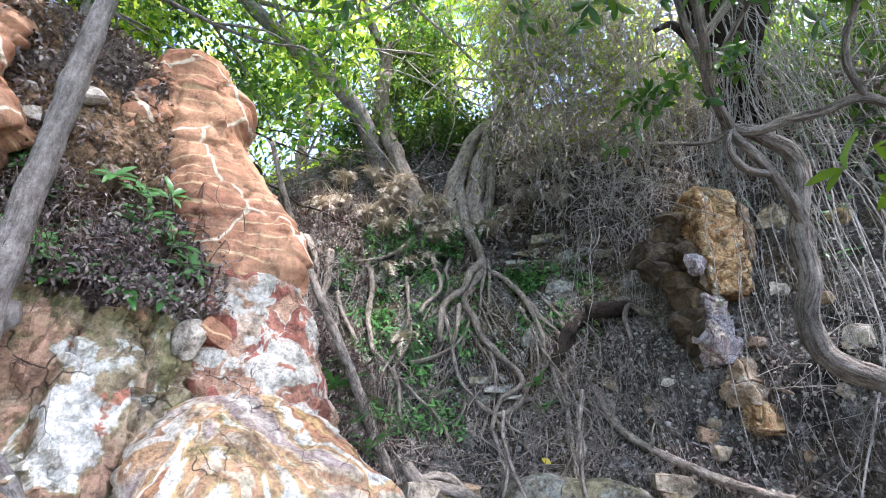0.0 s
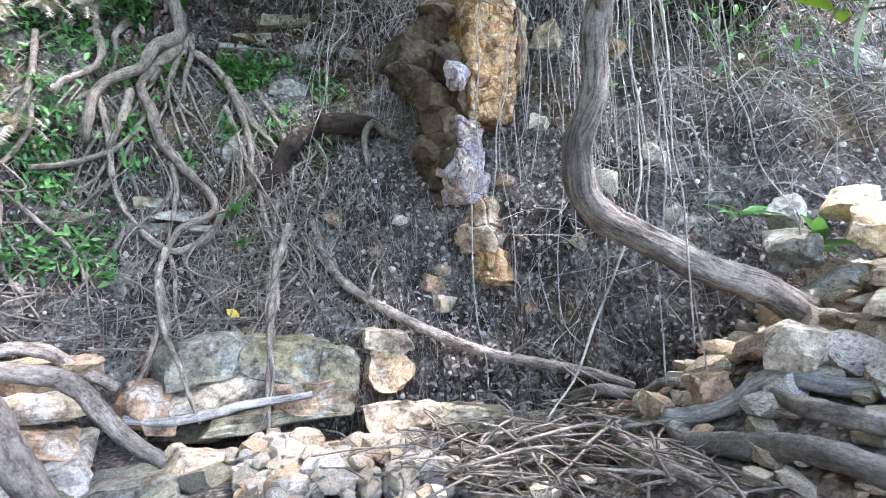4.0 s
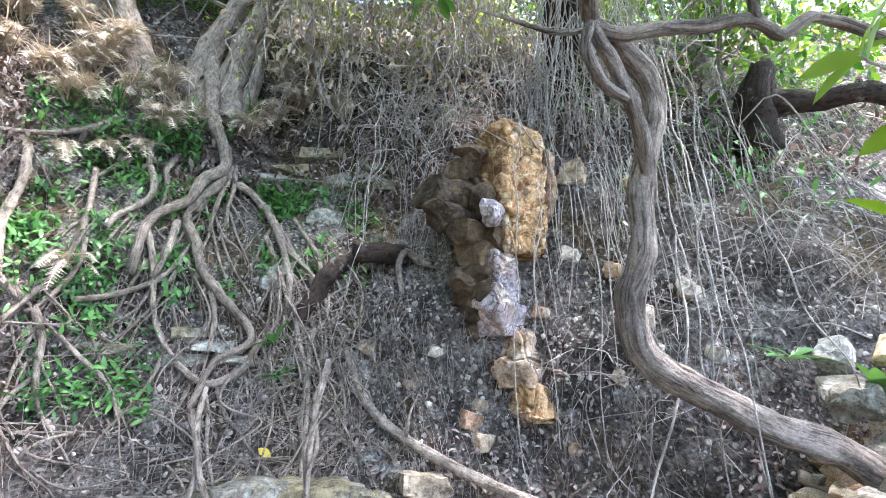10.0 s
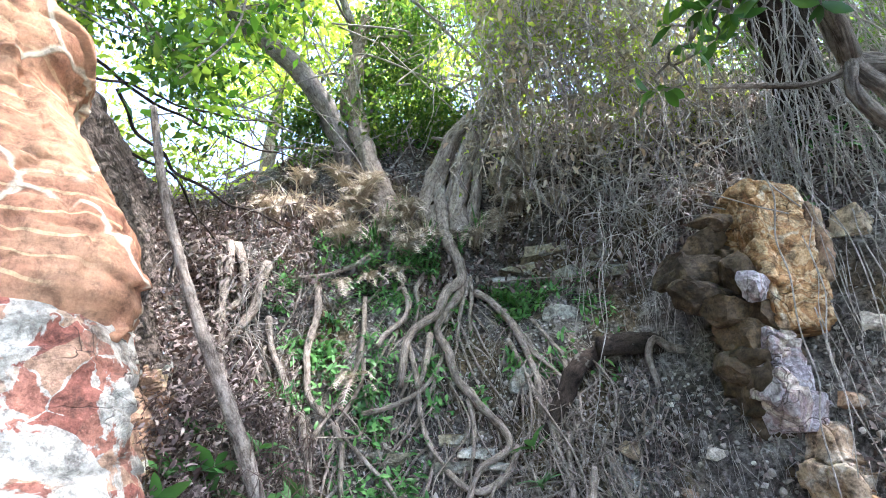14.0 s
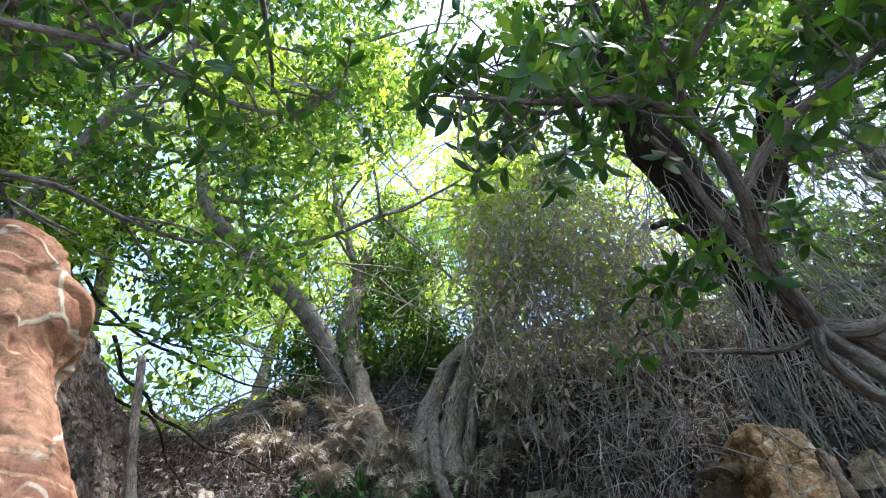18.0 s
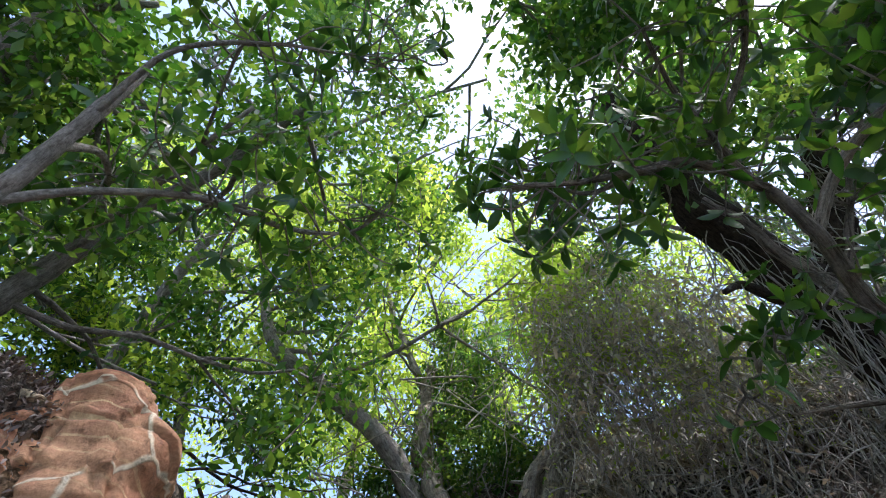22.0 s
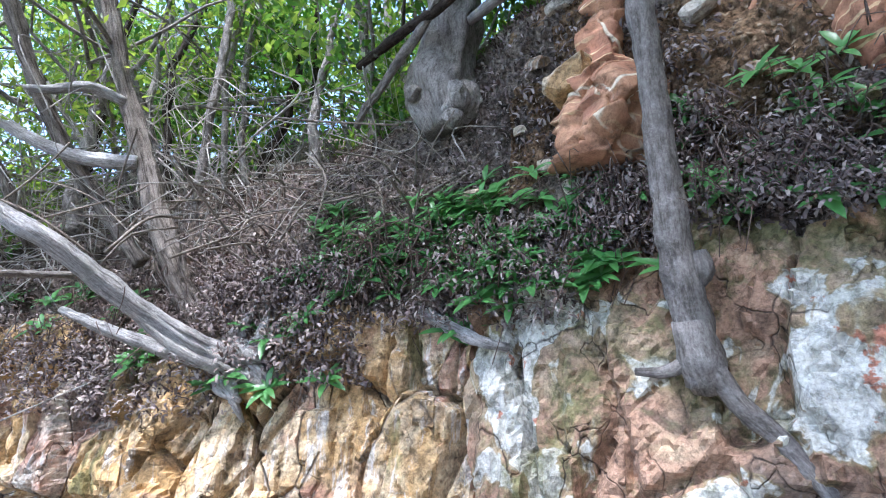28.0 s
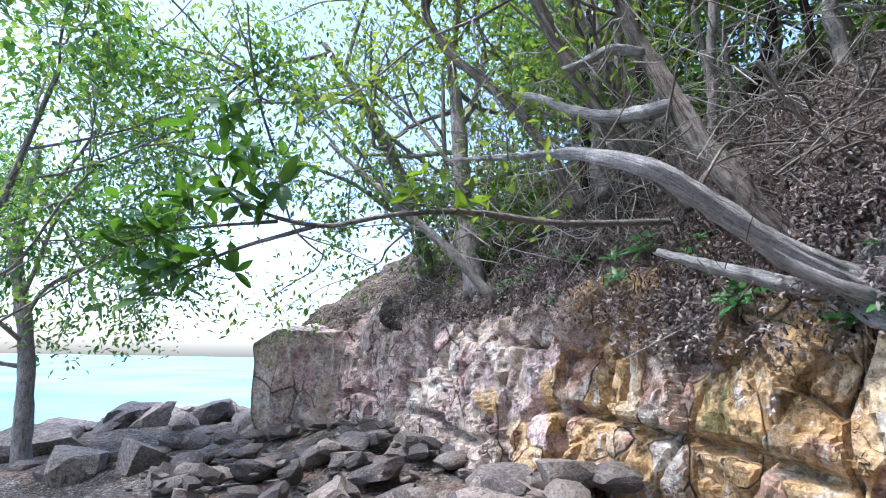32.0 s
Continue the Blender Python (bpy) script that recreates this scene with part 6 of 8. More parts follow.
def bank_leaves(name, label, category, boxes, count, size, form, material, off=0.1, seed=1, keep=0.0, grain=2.2, lift=0.6):
    s, z = wall_scatter(boxes, count, seed, grain, keep)
    r = np.random.default_rng(seed + 50)
    p = wall(s, z, off * r.random(len(s)) ** 1.2)
    n = wall_normal(s, z)
    d = n * lift + units(len(s), r) + np.array([0, 0, -0.15])
    up = n + 0.5 * units(len(s), r) + np.array([0, 0, 0.7])
    b = Batch().spread(*form, frames(p, d, up, size * (0.55 + 0.9 * r.random(len(s)))))
    return tagged(part(name, b, material, None, label), category=category, kind="stuff")


LEAFY = leaf_form(0.34, 0.1, 0.25)
bank_leaves("dry_brush", "dark dead fern and litter on the bank behind the buttress", "dead brush", [(9.8, 11.2, 4.2, 7.0), (9.7, 10.6, 2.6, 4.4)], 5200, 0.07, CURL, M_DRY, 0.22, 47, -0.2, 2.4)
bank_leaves("dry_brush", "heaped purple-brown dead fern between sapling and buttress", "dead brush", [(6.4, 7.7, 2.65, 3.5), (6.9, 7.6, 3.3, 3.9)], 4800, 0.042, CURL, M_DRY, 0.26, 46, 0.1, 3.0)
bank_leaves("dry_brush", "matted purple-brown dead fern beside the buttress foot", "dead brush", [(9.6, 10.7, 1.3, 2.9)], 3800, 0.06, CURL, M_DRY, 0.3, 44, -0.6, 2.0)
bank_leaves("creeper", "small glossy green creeper leaves spread over the bank", "plant", [(10.9, 12.1, 2.7, 5.0), (12.9, 14.0, 3.3, 4.9), (11.3, 12.0, 1.9, 2.7), (12.0, 12.6, 3.0, 4.4), (10.7, 11.6, 3.0, 4.6), (13.0, 14.2, 3.9, 4.9)], 5600, 0.10, LEAFY, M_FERN, 0.09, 2, 0.30, 3.2)
bank_leaves("creeper", "dark green creeper clump above the roots", "plant", [(11.2, 12.2, 4.9, 5.6)], 900, 0.10, LEAFY, M_FERN, 0.25, 3, -0.2)
bank_leaves("dry_brush", "tangle of dead brown fern and dry leaves", "dead brush", [(6.4, 8.1, 2.55, 3.35), (5.0, 6.4, 2.15, 2.9), (2.2, 5.2, 1.85, 2.7), (2.9, 4.5, 1.5, 2.0), (8.6, 9.9, 1.3, 2.0), (9.6, 10.8, 1.1, 2.4), (9.5, 10.7, 1.5, 2.9), (9.5, 10.7, 1.8, 2.9)], 24000, 0.04, CURL, M_DRY, 0.26, 4, 0.15, 2.0)
bank_leaves("dry_brush", "dead brown fern spilling over the cliff edge", "dead brush", [(2.4, 5.2, 1.75, 2.6), (1.2, 2.6, 1.9, 2.6)], 9000, 0.04, CURL, M_DRY, 0.24, 45, 0.05, 1.6)
bank_leaves("leaf_litter", "dry brown leaf litter covering the slope", "leaf litter", [(0.5, 8.5, 2.6, 5.5), (9.5, 11.2, 2.5, 5.5)], 24000, 0.046, CURL, M_DRY, 0.05, 5, -0.3, 1.2)
bank_leaves("leaf_litter", "dry leaf scraps caught on the earth bank", "leaf litter", [(11.0, 19.5, 0.8, 3.4)], 5000, 0.06, CURL, M_DRY, 0.04, 6, -0.1, 2.5)
bank_leaves("leaf_litter", "dry leaves and scraps on the upper slope", "leaf litter", [(11.0, 20.0, 4.5, 8.5)], 8000, 0.10, CURL, M_DRY, 0.12, 7, -0.2, 1.5)


def rosette(name, label, category, n, size, form, material, seed, arch=0.9):
    r = np.random.default_rng(seed)
    a = np.linspace(0, 2 * np.pi, n, endpoint=False) + r.normal(size=n) * 0.35
    d = np.stack([np.cos(a), np.sin(a), arch * (0.3 + r.random(n))], -1)
    m = frames(r.normal(size=(n, 3)) * 0.012, d, np.tile([0, 0, 1.0], (n, 1)), size * (0.6 + 0.6 * r.random(n)))
    t = thing(name, label, category)
    for k in range(n):
        part("leaf", Batch().spread(*form, m[k:k + 1]), material, t)
    return t


STRAP = leaf_form(0.30, 0.14, 0.4)
kinds = [rosette("strap_plant", "green strap-leaved plant rooted in the rock bank", "plant", 8, 0.185, STRAP, M_FERN, 60 + k) for k in range(4)]
made = set()
for k, (s, z) in enumerate(zip(*wall_scatter([(4.6, 6.9, 2.35, 3.25), (5.0, 6.2, 2.0, 2.6), (7.0, 8.2, 2.5, 3.3), (3.6, 5.0, 1.7, 2.2), (2.0, 3.4, 2.1, 2.5), (8.9, 9.9, 1.5, 2.1), (4.8, 6.6, 2.4, 3.3), (5.2, 6.4, 2.7, 3.5), (4.6, 6.6, 2.3, 3.3), (4.8, 6.4, 2.4, 3.4), (6.9, 7.8, 2.7, 3.7)], 215, 13, 1.6, -0.35))):
    p = wall(s, z, 0.09)
    n = wall_normal(np.array([s]), np.array([z]))[0]
    tilt = Vector((0, 0, 1)).rotation_difference(Vector(n * 0.9 + np.array([0, 0, 0.7]))).to_matrix().to_4x4()
    m = Matrix.Translation(Vector(p)) @ tilt @ pose(0, 0, 0, 0, 0, k * 67 % 360)
    if k < 4:
        kinds[k].matrix_basis = m
        tagged(kinds[k], group="strap plants on the banks")
    else:
        copy_thing(kinds[k % 4], m)
for k, (s, z, off) in enumerate([(9.7, 1.75, 0.12), (9.85, 2.0, 0.12), (10.0, 1.7, 0.15), (10.1, 2.15, 0.1), (10.25, 1.85, 0.12), (10.45, 2.2, 0.1), (10.0, 2.55, 0.08), (10.6, 1.75, 0.12), (9.8, 2.3, 0.1), (10.3, 1.6, 0.15), (10.75, 2.3, 0.08), (9.6, 2.1, 0.12), (9.75, 1.55, 0.35), (9.9, 1.8, 0.3), (10.15, 1.95, 0.3), (10.4, 1.9, 0.3), (10.2, 2.3, 0.28), (10.6, 2.0, 0.25), (9.95, 2.25, 0.3), (13.05, 2.55, 0.1), (13.1, 2.2, 0.1), (16.3, 5.0, 0.0), (17.9, 2.3, 0.5), (18.2, 2.0, 0.7)]):
    copy_thing(kinds[k % 4], Matrix.Translation(Vector(wall(s, z, off))) @ pose(0, 0, 0, 25, 0, k * 50) @ Matrix.Scale(1.55, 4))


def blades(batch, base, out, n, length, width, r, droop=0.9, spread=0.6):
    """A tuft of arching grass blades."""
    u = np.linspace(0, 1, 6)
    for _ in range(n):
        d = out + spread * units(1, r)[0]
        d /= np.linalg.norm(d)
        L = length * r.uniform(0.5, 1.1)
        c = base + r.normal(size=3) * 0.05 + d * L * u[:, None] + np.array([0, 0, -droop * L]) * (u[:, None] ** 2) * r.uniform(0.4, 1.0)
        side = np.cross(d, units(1, r)[0])
        side /= np.linalg.norm(side) + 1e-9
        w = width * (1 - u[:, None] ** 2 * 0.9)
        v = np.concatenate([c - side * w, c + side * w])
        i = np.arange(5)
        batch.add(v, np.stack([i, i + 1, i + 7, i + 6], -1))


def plume(batch, base, out, length, r):
    """A feathery dry frond: a stalk with many fine side blades."""
    u = np.linspace(0, 1, 22)
    d = out / np.linalg.norm(out)
    c = base + d * length * u[:, None] + np.array([0, 0, -0.75 * length]) * u[:, None] ** 2
    t = np.gradient(c, axis=0)
    side = np.cross(t, [0, 0, 1.0])
    side /= np.linalg.norm(side, axis=1, keepdims=True) + 1e-9
    for sg in (-1, 1):
        for k in range(3, 22):
            L = 0.16 * length * (1.3 - u[k]) * r.uniform(0.7, 1.2) + 0.02
            q = c[k] + L * (sg * side[k] + 0.9 * t[k] / np.linalg.norm(t[k]) + np.array([0, 0, -0.5 * r.random()]))
            batch.add([c[k], c[k] + t[k] * 0.5, q], [(0, 1, 2)])
    batch.add(np.concatenate([c - side * 0.003, c + side * 0.003]), np.stack([np.arange(21), np.arange(1, 22), np.arange(23, 44), np.arange(22, 43)], -1))


tuft_spots = [(11.3, 5.9), (11.5, 6.2), (11.7, 5.8), (11.9, 6.1), (13.3, 6.0), (11.1, 6.3), (11.85, 5.3), (12.05, 5.6), (13.0, 5.7), (10.9, 5.9), (13.6, 6.5), (14.0, 6.3), (11.4, 5.5), (11.6, 6.6), (13.4, 6.9), (11.5, 7.3), (11.2, 7.0), (13.5, 6.5), (11.7, 7.0), (13.7, 7.2)]
for k, (s, z) in enumerate(tuft_spots):
    b = Batch()
    r = np.random.default_rng(200 + k)
    base = wall(s, z, 0.05)
    out = wall_normal(np.array([s]), np.array([z]))[0] + np.array([0, 0, 0.5])
    blades(b, base, out, 46, 0.95, 0.010, r)
    for _ in range(11):
        plume(b, base, out + 0.5 * units(1, r)[0], r.uniform(0.6, 1.15), r)
    part("grass_tuft", b, M_STRAW, None)
    tagged(scene.collection.objects[-1], "tuft of dry straw-coloured grass on the upper bank", "grass", "dry grass tufts")
for k, (s, z) in enumerate([(11.55, 4.75), (11.35, 4.55), (11.75, 4.85), (12.9, 1.35), (11.45, 3.3)]):
    b = Batch()
    r = np.random.default_rng(300 + k)
    out = wall_normal(np.array([s]), np.array([z]))[0] + np.array([0, 0, 0.4])
    for _ in range(9):
        plume(b, wall(s, z, 0.05), out + 0.6 * units(1, r)[0], r.uniform(0.35, 0.65), r)
    part("dry_frond", b, M_STRAW, None)
    tagged(scene.collection.objects[-1], "drooping feathery dry frond on the bank", "dry plant", "dry fronds")
for k, (s, z) in enumerate([(11.75, 5.9), (11.6, 5.5), (12.75, 5.6), (13.05, 6.0), (12.1, 5.5), (11.9, 6.2)]):
    b = Batch()
    r = np.random.default_rng(330 + k)
    out = wall_normal(np.array([s]), np.array([z]))[0] * 0.5 + np.array([0, 0, 1.0])
    blades(b, wall(s, z, 0.1), out, 16, 0.55, 0.018, r, 0.5, 0.4)
    part("green_tuft", b, M_FERN, None)
    tagged(scene.collection.objects[-1], "fresh green grassy tuft among dry grass", "grass", "green tufts")


# ---- hanging dry vines on the right ----
def hang(batch, p0, drop, r, out, sway=0.12, rad=0.006, sides=4):
    n = 8
    u = np.linspace(0, 1, n)
    ph = r.normal(size=(2, 3))
    c = p0 + out * np.sqrt(u)[:, None] + np.array([0, 0, -1.0]) * drop * (u ** 1.4)[:, None]
    c = c + np.cumsum(r.normal(size=(n, 3)) * sway * 0.45, 0) * (1, 1, 0.4)
    c = c + sway * (np.sin(3 * u[:, None] + ph[0] * 3) - np.sin(ph[0] * 3)) * np.array([1, 1, 0.3]) * np.abs(ph[1]) * 0.6
    tube(batch, spline(c, 0.12), (rad, rad, rad * 0.7), sides, 0)


def vine_curtain(name, label, s_range, z_range, drop, out_range, count, seed, rad=(0.004, 0.010), sway=0.14):
    b = Batch()
    r = np.random.default_rng(seed)
    ss, zs = r.uniform(*s_range, count), r.uniform(*z_range, count)
    starts, outs = wall(ss, zs, 0.05), wall_normal(ss, zs)
    outs[:, 2] = 0.05
    for p, n in zip(starts, outs):
        hang(b, p, r.uniform(*drop), r, n * r.uniform(*out_range) + r.normal(size=3) * (0.12, 0.12, 0), sway, r.uniform(*rad))
    return tagged(part(name, b, M_TWIG, None, label), category="vine", kind="stuff")


vine_curtain("vine_curtain", "dense curtain of thin dry grey vines hanging over the bank", (16.2, 18.6), (4.6, 6.8), (1.6, 3.8), (0.5, 1.7), 240, 21, (0.003, 0.007), 0.10)
vine_curtain("vine_curtain", "thin dry vines trailing beside the pillar", (13.9, 15.9), (5.0, 7.0), (1.0, 2.6), (0.2, 0.9), 130, 22, (0.003, 0.006), 0.14)
vine_curtain("vine_curtain", "dry vines hanging over the dry slope", (17.8, 20.2), (4.4, 6.5), (0.8, 2.4), (0.3, 1.0), 120, 23, (0.003, 0.007), 0.12)


b = Batch()
r = np.random.default_rng(24)
stem = spline([(5.9, 7.8, 5.6), (5.3, 7.1, 6.5), (4.64, 6.35, 7.25), (4.06, 5.73, 7.9), (3.56, 5.29, 8.4), (3.4, 4.9, 9.0)], 0.1)
fork = spline([(4.5, 6.0, 7.5), (4.9, 5.6, 8.1), (5.3, 5.0, 8.8), (5.6, 4.4, 9.6)], 0.1)
for k in range(420):
    path = stem if k % 5 < 3 else fork
    c = path[r.integers(len(path))] + r.normal(size=3) * (0.35, 0.25, 0.25)
    hang(b, c, r.uniform(0.7, 3.2), r, r.normal(size=3) * (0.35, 0.3, 0), 0.16, r.uniform(0.004, 0.009))
tagged(part("vine_curtain", b, M_TWIG, None, "dry grey vines draped over the leaning tree"), category="vine", kind="stuff")


def bramble(name, label, centre, spread, count, seed, size=(0.4, 0.9), rad=(0.003, 0.008), bend=0.35, material=None, flat=1.0):
    b = Batch()
    r = np.random.default_rng(seed)
    for _ in range(count):
        c = np.asarray(centre) + r.normal(size=3) * spread
        q = units(2, r) * r.uniform(*size) * (1, 1, flat)
        pts = [c - q[0] * 0.5, c + q[1] * bend + (0, 0, 0.4 * bend), c + q[0] * 0.5]
        tube(b, spline(pts, 0.09), r.uniform(*rad), 4, 0)
    return tagged(part(name, b, material or M_TWIG, None, label), category="bramble", kind="stuff")


bramble("bramble", "tangled dry grey stems on the dry bank", wall(18.2, 3.0, 0.25), (0.5, 0.5, 0.55), 110, 31)
bramble("bramble", "tangled dry stems by the pillar's top", wall(16.6, 5.3, 0.3), (0.7, 0.6, 0.4), 200, 32)
bramble("bramble", "tangled dry stems on the earth bank", wall(17.2, 2.0, 0.1), (0.5, 0.4, 0.5), 70, 33, rad=(0.002, 0.005))
bramble("bramble", "matted dry stems over the dark recess", wall(14.9, 5.6, 0.2), (0.5, 0.5, 0.4), 160, 34)
bramble("bramble", "broken sticks and twigs among the driftwood", (3.3, 3.9, 0.98), (0.42, 0.45, 0.06), 240, 48, (0.3, 0.9), (0.003, 0.012), 0.08, M_STICK, 0.22)
bramble("bramble", "fallen twigs at the foot of the bank", (3.0, 4.5, 0.83), (0.55, 0.4, 0.05), 220, 35, (0.3, 0.8), (0.003, 0.010), 0.06, M_STICK, 0.2)
bramble("bramble", "tangled dark twigs on the bank behind the buttress", wall(10.4, 5.6, 0.15), (0.6, 0.5, 0.6), 170, 51, (0.4, 1.2), (0.003, 0.009), 0.3, M_BROWNTWIG)
bramble("bramble", "dry twigs among the bare roots", wall(10.5, 3.6, 0.1), (0.35, 0.3, 0.6), 90, 52, (0.3, 0.8), (0.002, 0.006), 0.3)
bramble("bramble", "dry stems on the leafy slope", (-5.6, 0.0, 3.6), (0.7, 1.3, 0.7), 330, 36, (0.5, 1.5))
bramble("bramble", "loose grey sticks lying on the slope above the dead tree", wall(4.3, 2.9, 0.12), (0.35, 0.9, 0.28), 60, 49, (0.5, 1.5), (0.004, 0.012), 0.12, M_STICK, 0.7)
bramble("bramble", "loose grey sticks lying on the slope below the slope tree", wall(5.2, 3.3, 0.12), (0.3, 0.7, 0.25), 45, 50, (0.5, 1.4), (0.003, 0.010), 0.12, M_STICK, 0.7)
bramble("bramble", "dry stems on the leafy slope", (-6.2, -1.8, 3.6), (0.8, 1.3, 0.9), 430, 37, (0.5, 1.6))
for k, (pts, r) in enumerate([([(3.3, 3.75, 4.6), (3.25, 3.6, 3.2), (3.2, 3.5, 1.6)], 0.006), ([(3.5, 4.2, 5.0), (3.42, 4.0, 3.0), (3.5, 3.9, 1.3)], 0.007), ([(3.6, 4.1, 5.0), (3.5, 3.9, 3.0), (3.75, 3.8, 1.2)], 0.006), ([(3.9, 4.4, 3.4), (3.5, 4.2, 2.2), (2.9, 4.3, 1.0)], 0.009), ([(2.9, 5.0, 5.2), (2.92, 5.2, 3.4), (2.95, 5.25, 1.8), (3.0, 5.1, 1.1)], 0.006), ([(3.0, 5.1, 4.2), (2.5, 5.6, 4.6), (1.8, 6.6, 4.9)], 0.005), ([(4.4, 4.2, 4.9), (4.3, 3.9, 3.2), (4.4, 3.6, 2.2)], 0.007), ([(2.2, 6.8, 5.4), (2.0, 6.5, 3.8), (1.7, 6.5, 2.6)], 0.005), ([(4.1, 4.5, 5.1), (4.0, 4.3, 3.4), (3.8, 4.2, 2.0)], 0.008)]):
    stem_thing("hanging_vine", "single thin grey vine hanging to the ground", "vine", [("stem", pts, (r, r, r * 0.8))], M_TWIG, 6, 0.05, "hanging vines")
bramble("bramble", "dense dry bramble over the upper dry slope", wall(18.0, 6.2, 0.3), (1.3, 1.0, 0.7), 250, 38, (0.5, 1.3))
bramble("bramble", "dense dry bramble over the upper dry slope", wall(16.0, 6.8, 0.3), (1.0, 0.9, 0.7), 220, 39, (0.5, 1.3))
bramble("bramble", "dense dry bramble over the upper dry slope", wall(19.6, 5.0, 0.3), (1.2, 1.0, 0.7), 300, 40, (0.4, 1.2))
bramble("bramble", "tangled dry stems above the grass tufts", wall(14.3, 7.0, 0.3), (0.7, 0.6, 0.6), 120, 41, (0.4, 1.1))
bank_leaves("creeper", "sparse green leaves among the dry brambles", "plant", [(16.5, 20.5, 3.6, 7.5)], 1800, 0.11, LEAFY, M_FERN, 0.5, 9, 0.3, 1.2)
for k, (sc, zc) in enumerate([(7.2, 2.9), (7.7, 3.0), (6.6, 2.8), (5.6, 2.5), (5.2, 2.6), (3.9, 2.2), (3.2, 2.2), (9.2, 1.6), (10.0, 1.8), (9.9, 2.4), (10.3, 2.1), (10.5, 2.6)]):
    bramble("dead_fern", "brown dead fern stems matted on the bank", wall(sc, zc, 0.1), (0.28, 0.25, 0.2), 120, 500 + k, (0.12, 0.4), (0.002, 0.005), 0.25, M_BROWNTWIG)

# ---- trees and canopy ----
def branching(batch, start, direction, length, radius, depth, r, tips, bend=0.35, up=0.15):
    """A limb that forks; its ends are gathered in tips."""
    n = 5
    d = np.asarray(direction, float) / np.linalg.norm(direction)
    pts = [np.asarray(start, float)]
    for _ in range(n - 1):
        d = d + bend * r.normal(size=3) * 0.5 + np.array([0, 0, up * 0.3])
        d /= np.linalg.norm(d)
        pts.append(pts[-1] + d * length / (n - 1))
    tube(batch, spline(pts, 0.25 if radius > 0.03 else 0.4), (radius, radius * 0.6), 7 if radius > 0.03 else 5, 0.1)
    if depth == 0:
        tips += [pts[-1], pts[-2], pts[-3]]
        return
    for _ in range(r.integers(2, 4)):
        k = r.integers(2, n)
        nd = d + r.normal(size=3) * 0.75
        branching(batch, pts[k], nd, length * r.uniform(0.55, 0.8), radius * 0.55, depth - 1, r, tips, bend, up)
    tips.append(pts[-1])


def leafy_tree(name, label, trunk, radii, seed, limbs=6, limb_len=2.5, leaves=6000, size=0.12, spread=0.6, material=None, barkm=None, form=SMALL, depth=2, low=0.4, aim=(0, 0, 0.3)):
    r = np.random.default_rng(seed)
    t = thing(name, label, "tree")
    part("trunk", limb(trunk, radii, 10, 0.15, 0.15, seed), barkm or M_BARK, t)
    path = spline(trunk, 0.2)
    tips = []
    for k in range(limbs):
        i = int(len(path) * (low + (1 - low) * k / limbs))
        b = Batch()
        branching(b, path[min(i, len(path) - 1)], units(1, r)[0] * (1, 1, 0.5) + np.asarray(aim), limb_len * r.uniform(0.7, 1.2), np.mean(radii) * 0.4, depth, r, tips)
        part("branch", b, barkm or M_BARK, t)
    part("crown", leaf_cloud(Batch(), tips, spread, leaves, size, form, rng=r), material or M_CANOPY, t)
    return t


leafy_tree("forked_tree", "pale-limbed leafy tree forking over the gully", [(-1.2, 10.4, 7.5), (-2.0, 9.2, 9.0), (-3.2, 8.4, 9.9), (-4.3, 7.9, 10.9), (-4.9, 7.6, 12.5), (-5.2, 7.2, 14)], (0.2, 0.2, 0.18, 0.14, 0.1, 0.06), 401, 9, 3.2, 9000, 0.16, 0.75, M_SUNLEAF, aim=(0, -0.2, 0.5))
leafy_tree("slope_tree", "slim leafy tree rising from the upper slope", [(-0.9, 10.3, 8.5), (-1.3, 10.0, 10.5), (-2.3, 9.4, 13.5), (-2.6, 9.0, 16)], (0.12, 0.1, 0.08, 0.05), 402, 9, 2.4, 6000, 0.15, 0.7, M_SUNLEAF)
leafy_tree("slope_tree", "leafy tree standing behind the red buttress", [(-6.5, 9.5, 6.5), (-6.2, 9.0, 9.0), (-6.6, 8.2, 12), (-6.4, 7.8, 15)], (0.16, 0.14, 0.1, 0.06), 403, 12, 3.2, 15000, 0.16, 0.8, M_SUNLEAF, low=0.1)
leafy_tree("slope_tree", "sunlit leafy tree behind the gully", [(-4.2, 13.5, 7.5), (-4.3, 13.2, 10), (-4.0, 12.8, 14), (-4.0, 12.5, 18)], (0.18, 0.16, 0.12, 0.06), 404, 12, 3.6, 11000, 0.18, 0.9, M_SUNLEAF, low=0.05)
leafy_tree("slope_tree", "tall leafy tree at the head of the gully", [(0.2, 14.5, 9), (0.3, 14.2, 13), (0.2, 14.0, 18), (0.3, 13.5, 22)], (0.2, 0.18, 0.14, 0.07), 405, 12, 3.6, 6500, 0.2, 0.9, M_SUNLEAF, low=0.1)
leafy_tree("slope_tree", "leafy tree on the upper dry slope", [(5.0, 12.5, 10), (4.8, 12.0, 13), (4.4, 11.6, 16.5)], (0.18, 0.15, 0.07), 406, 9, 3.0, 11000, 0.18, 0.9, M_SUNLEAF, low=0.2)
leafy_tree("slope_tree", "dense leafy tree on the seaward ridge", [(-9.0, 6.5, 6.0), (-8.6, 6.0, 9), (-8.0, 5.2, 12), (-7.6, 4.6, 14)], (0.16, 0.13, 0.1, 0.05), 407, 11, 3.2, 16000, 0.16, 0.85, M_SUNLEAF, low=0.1)
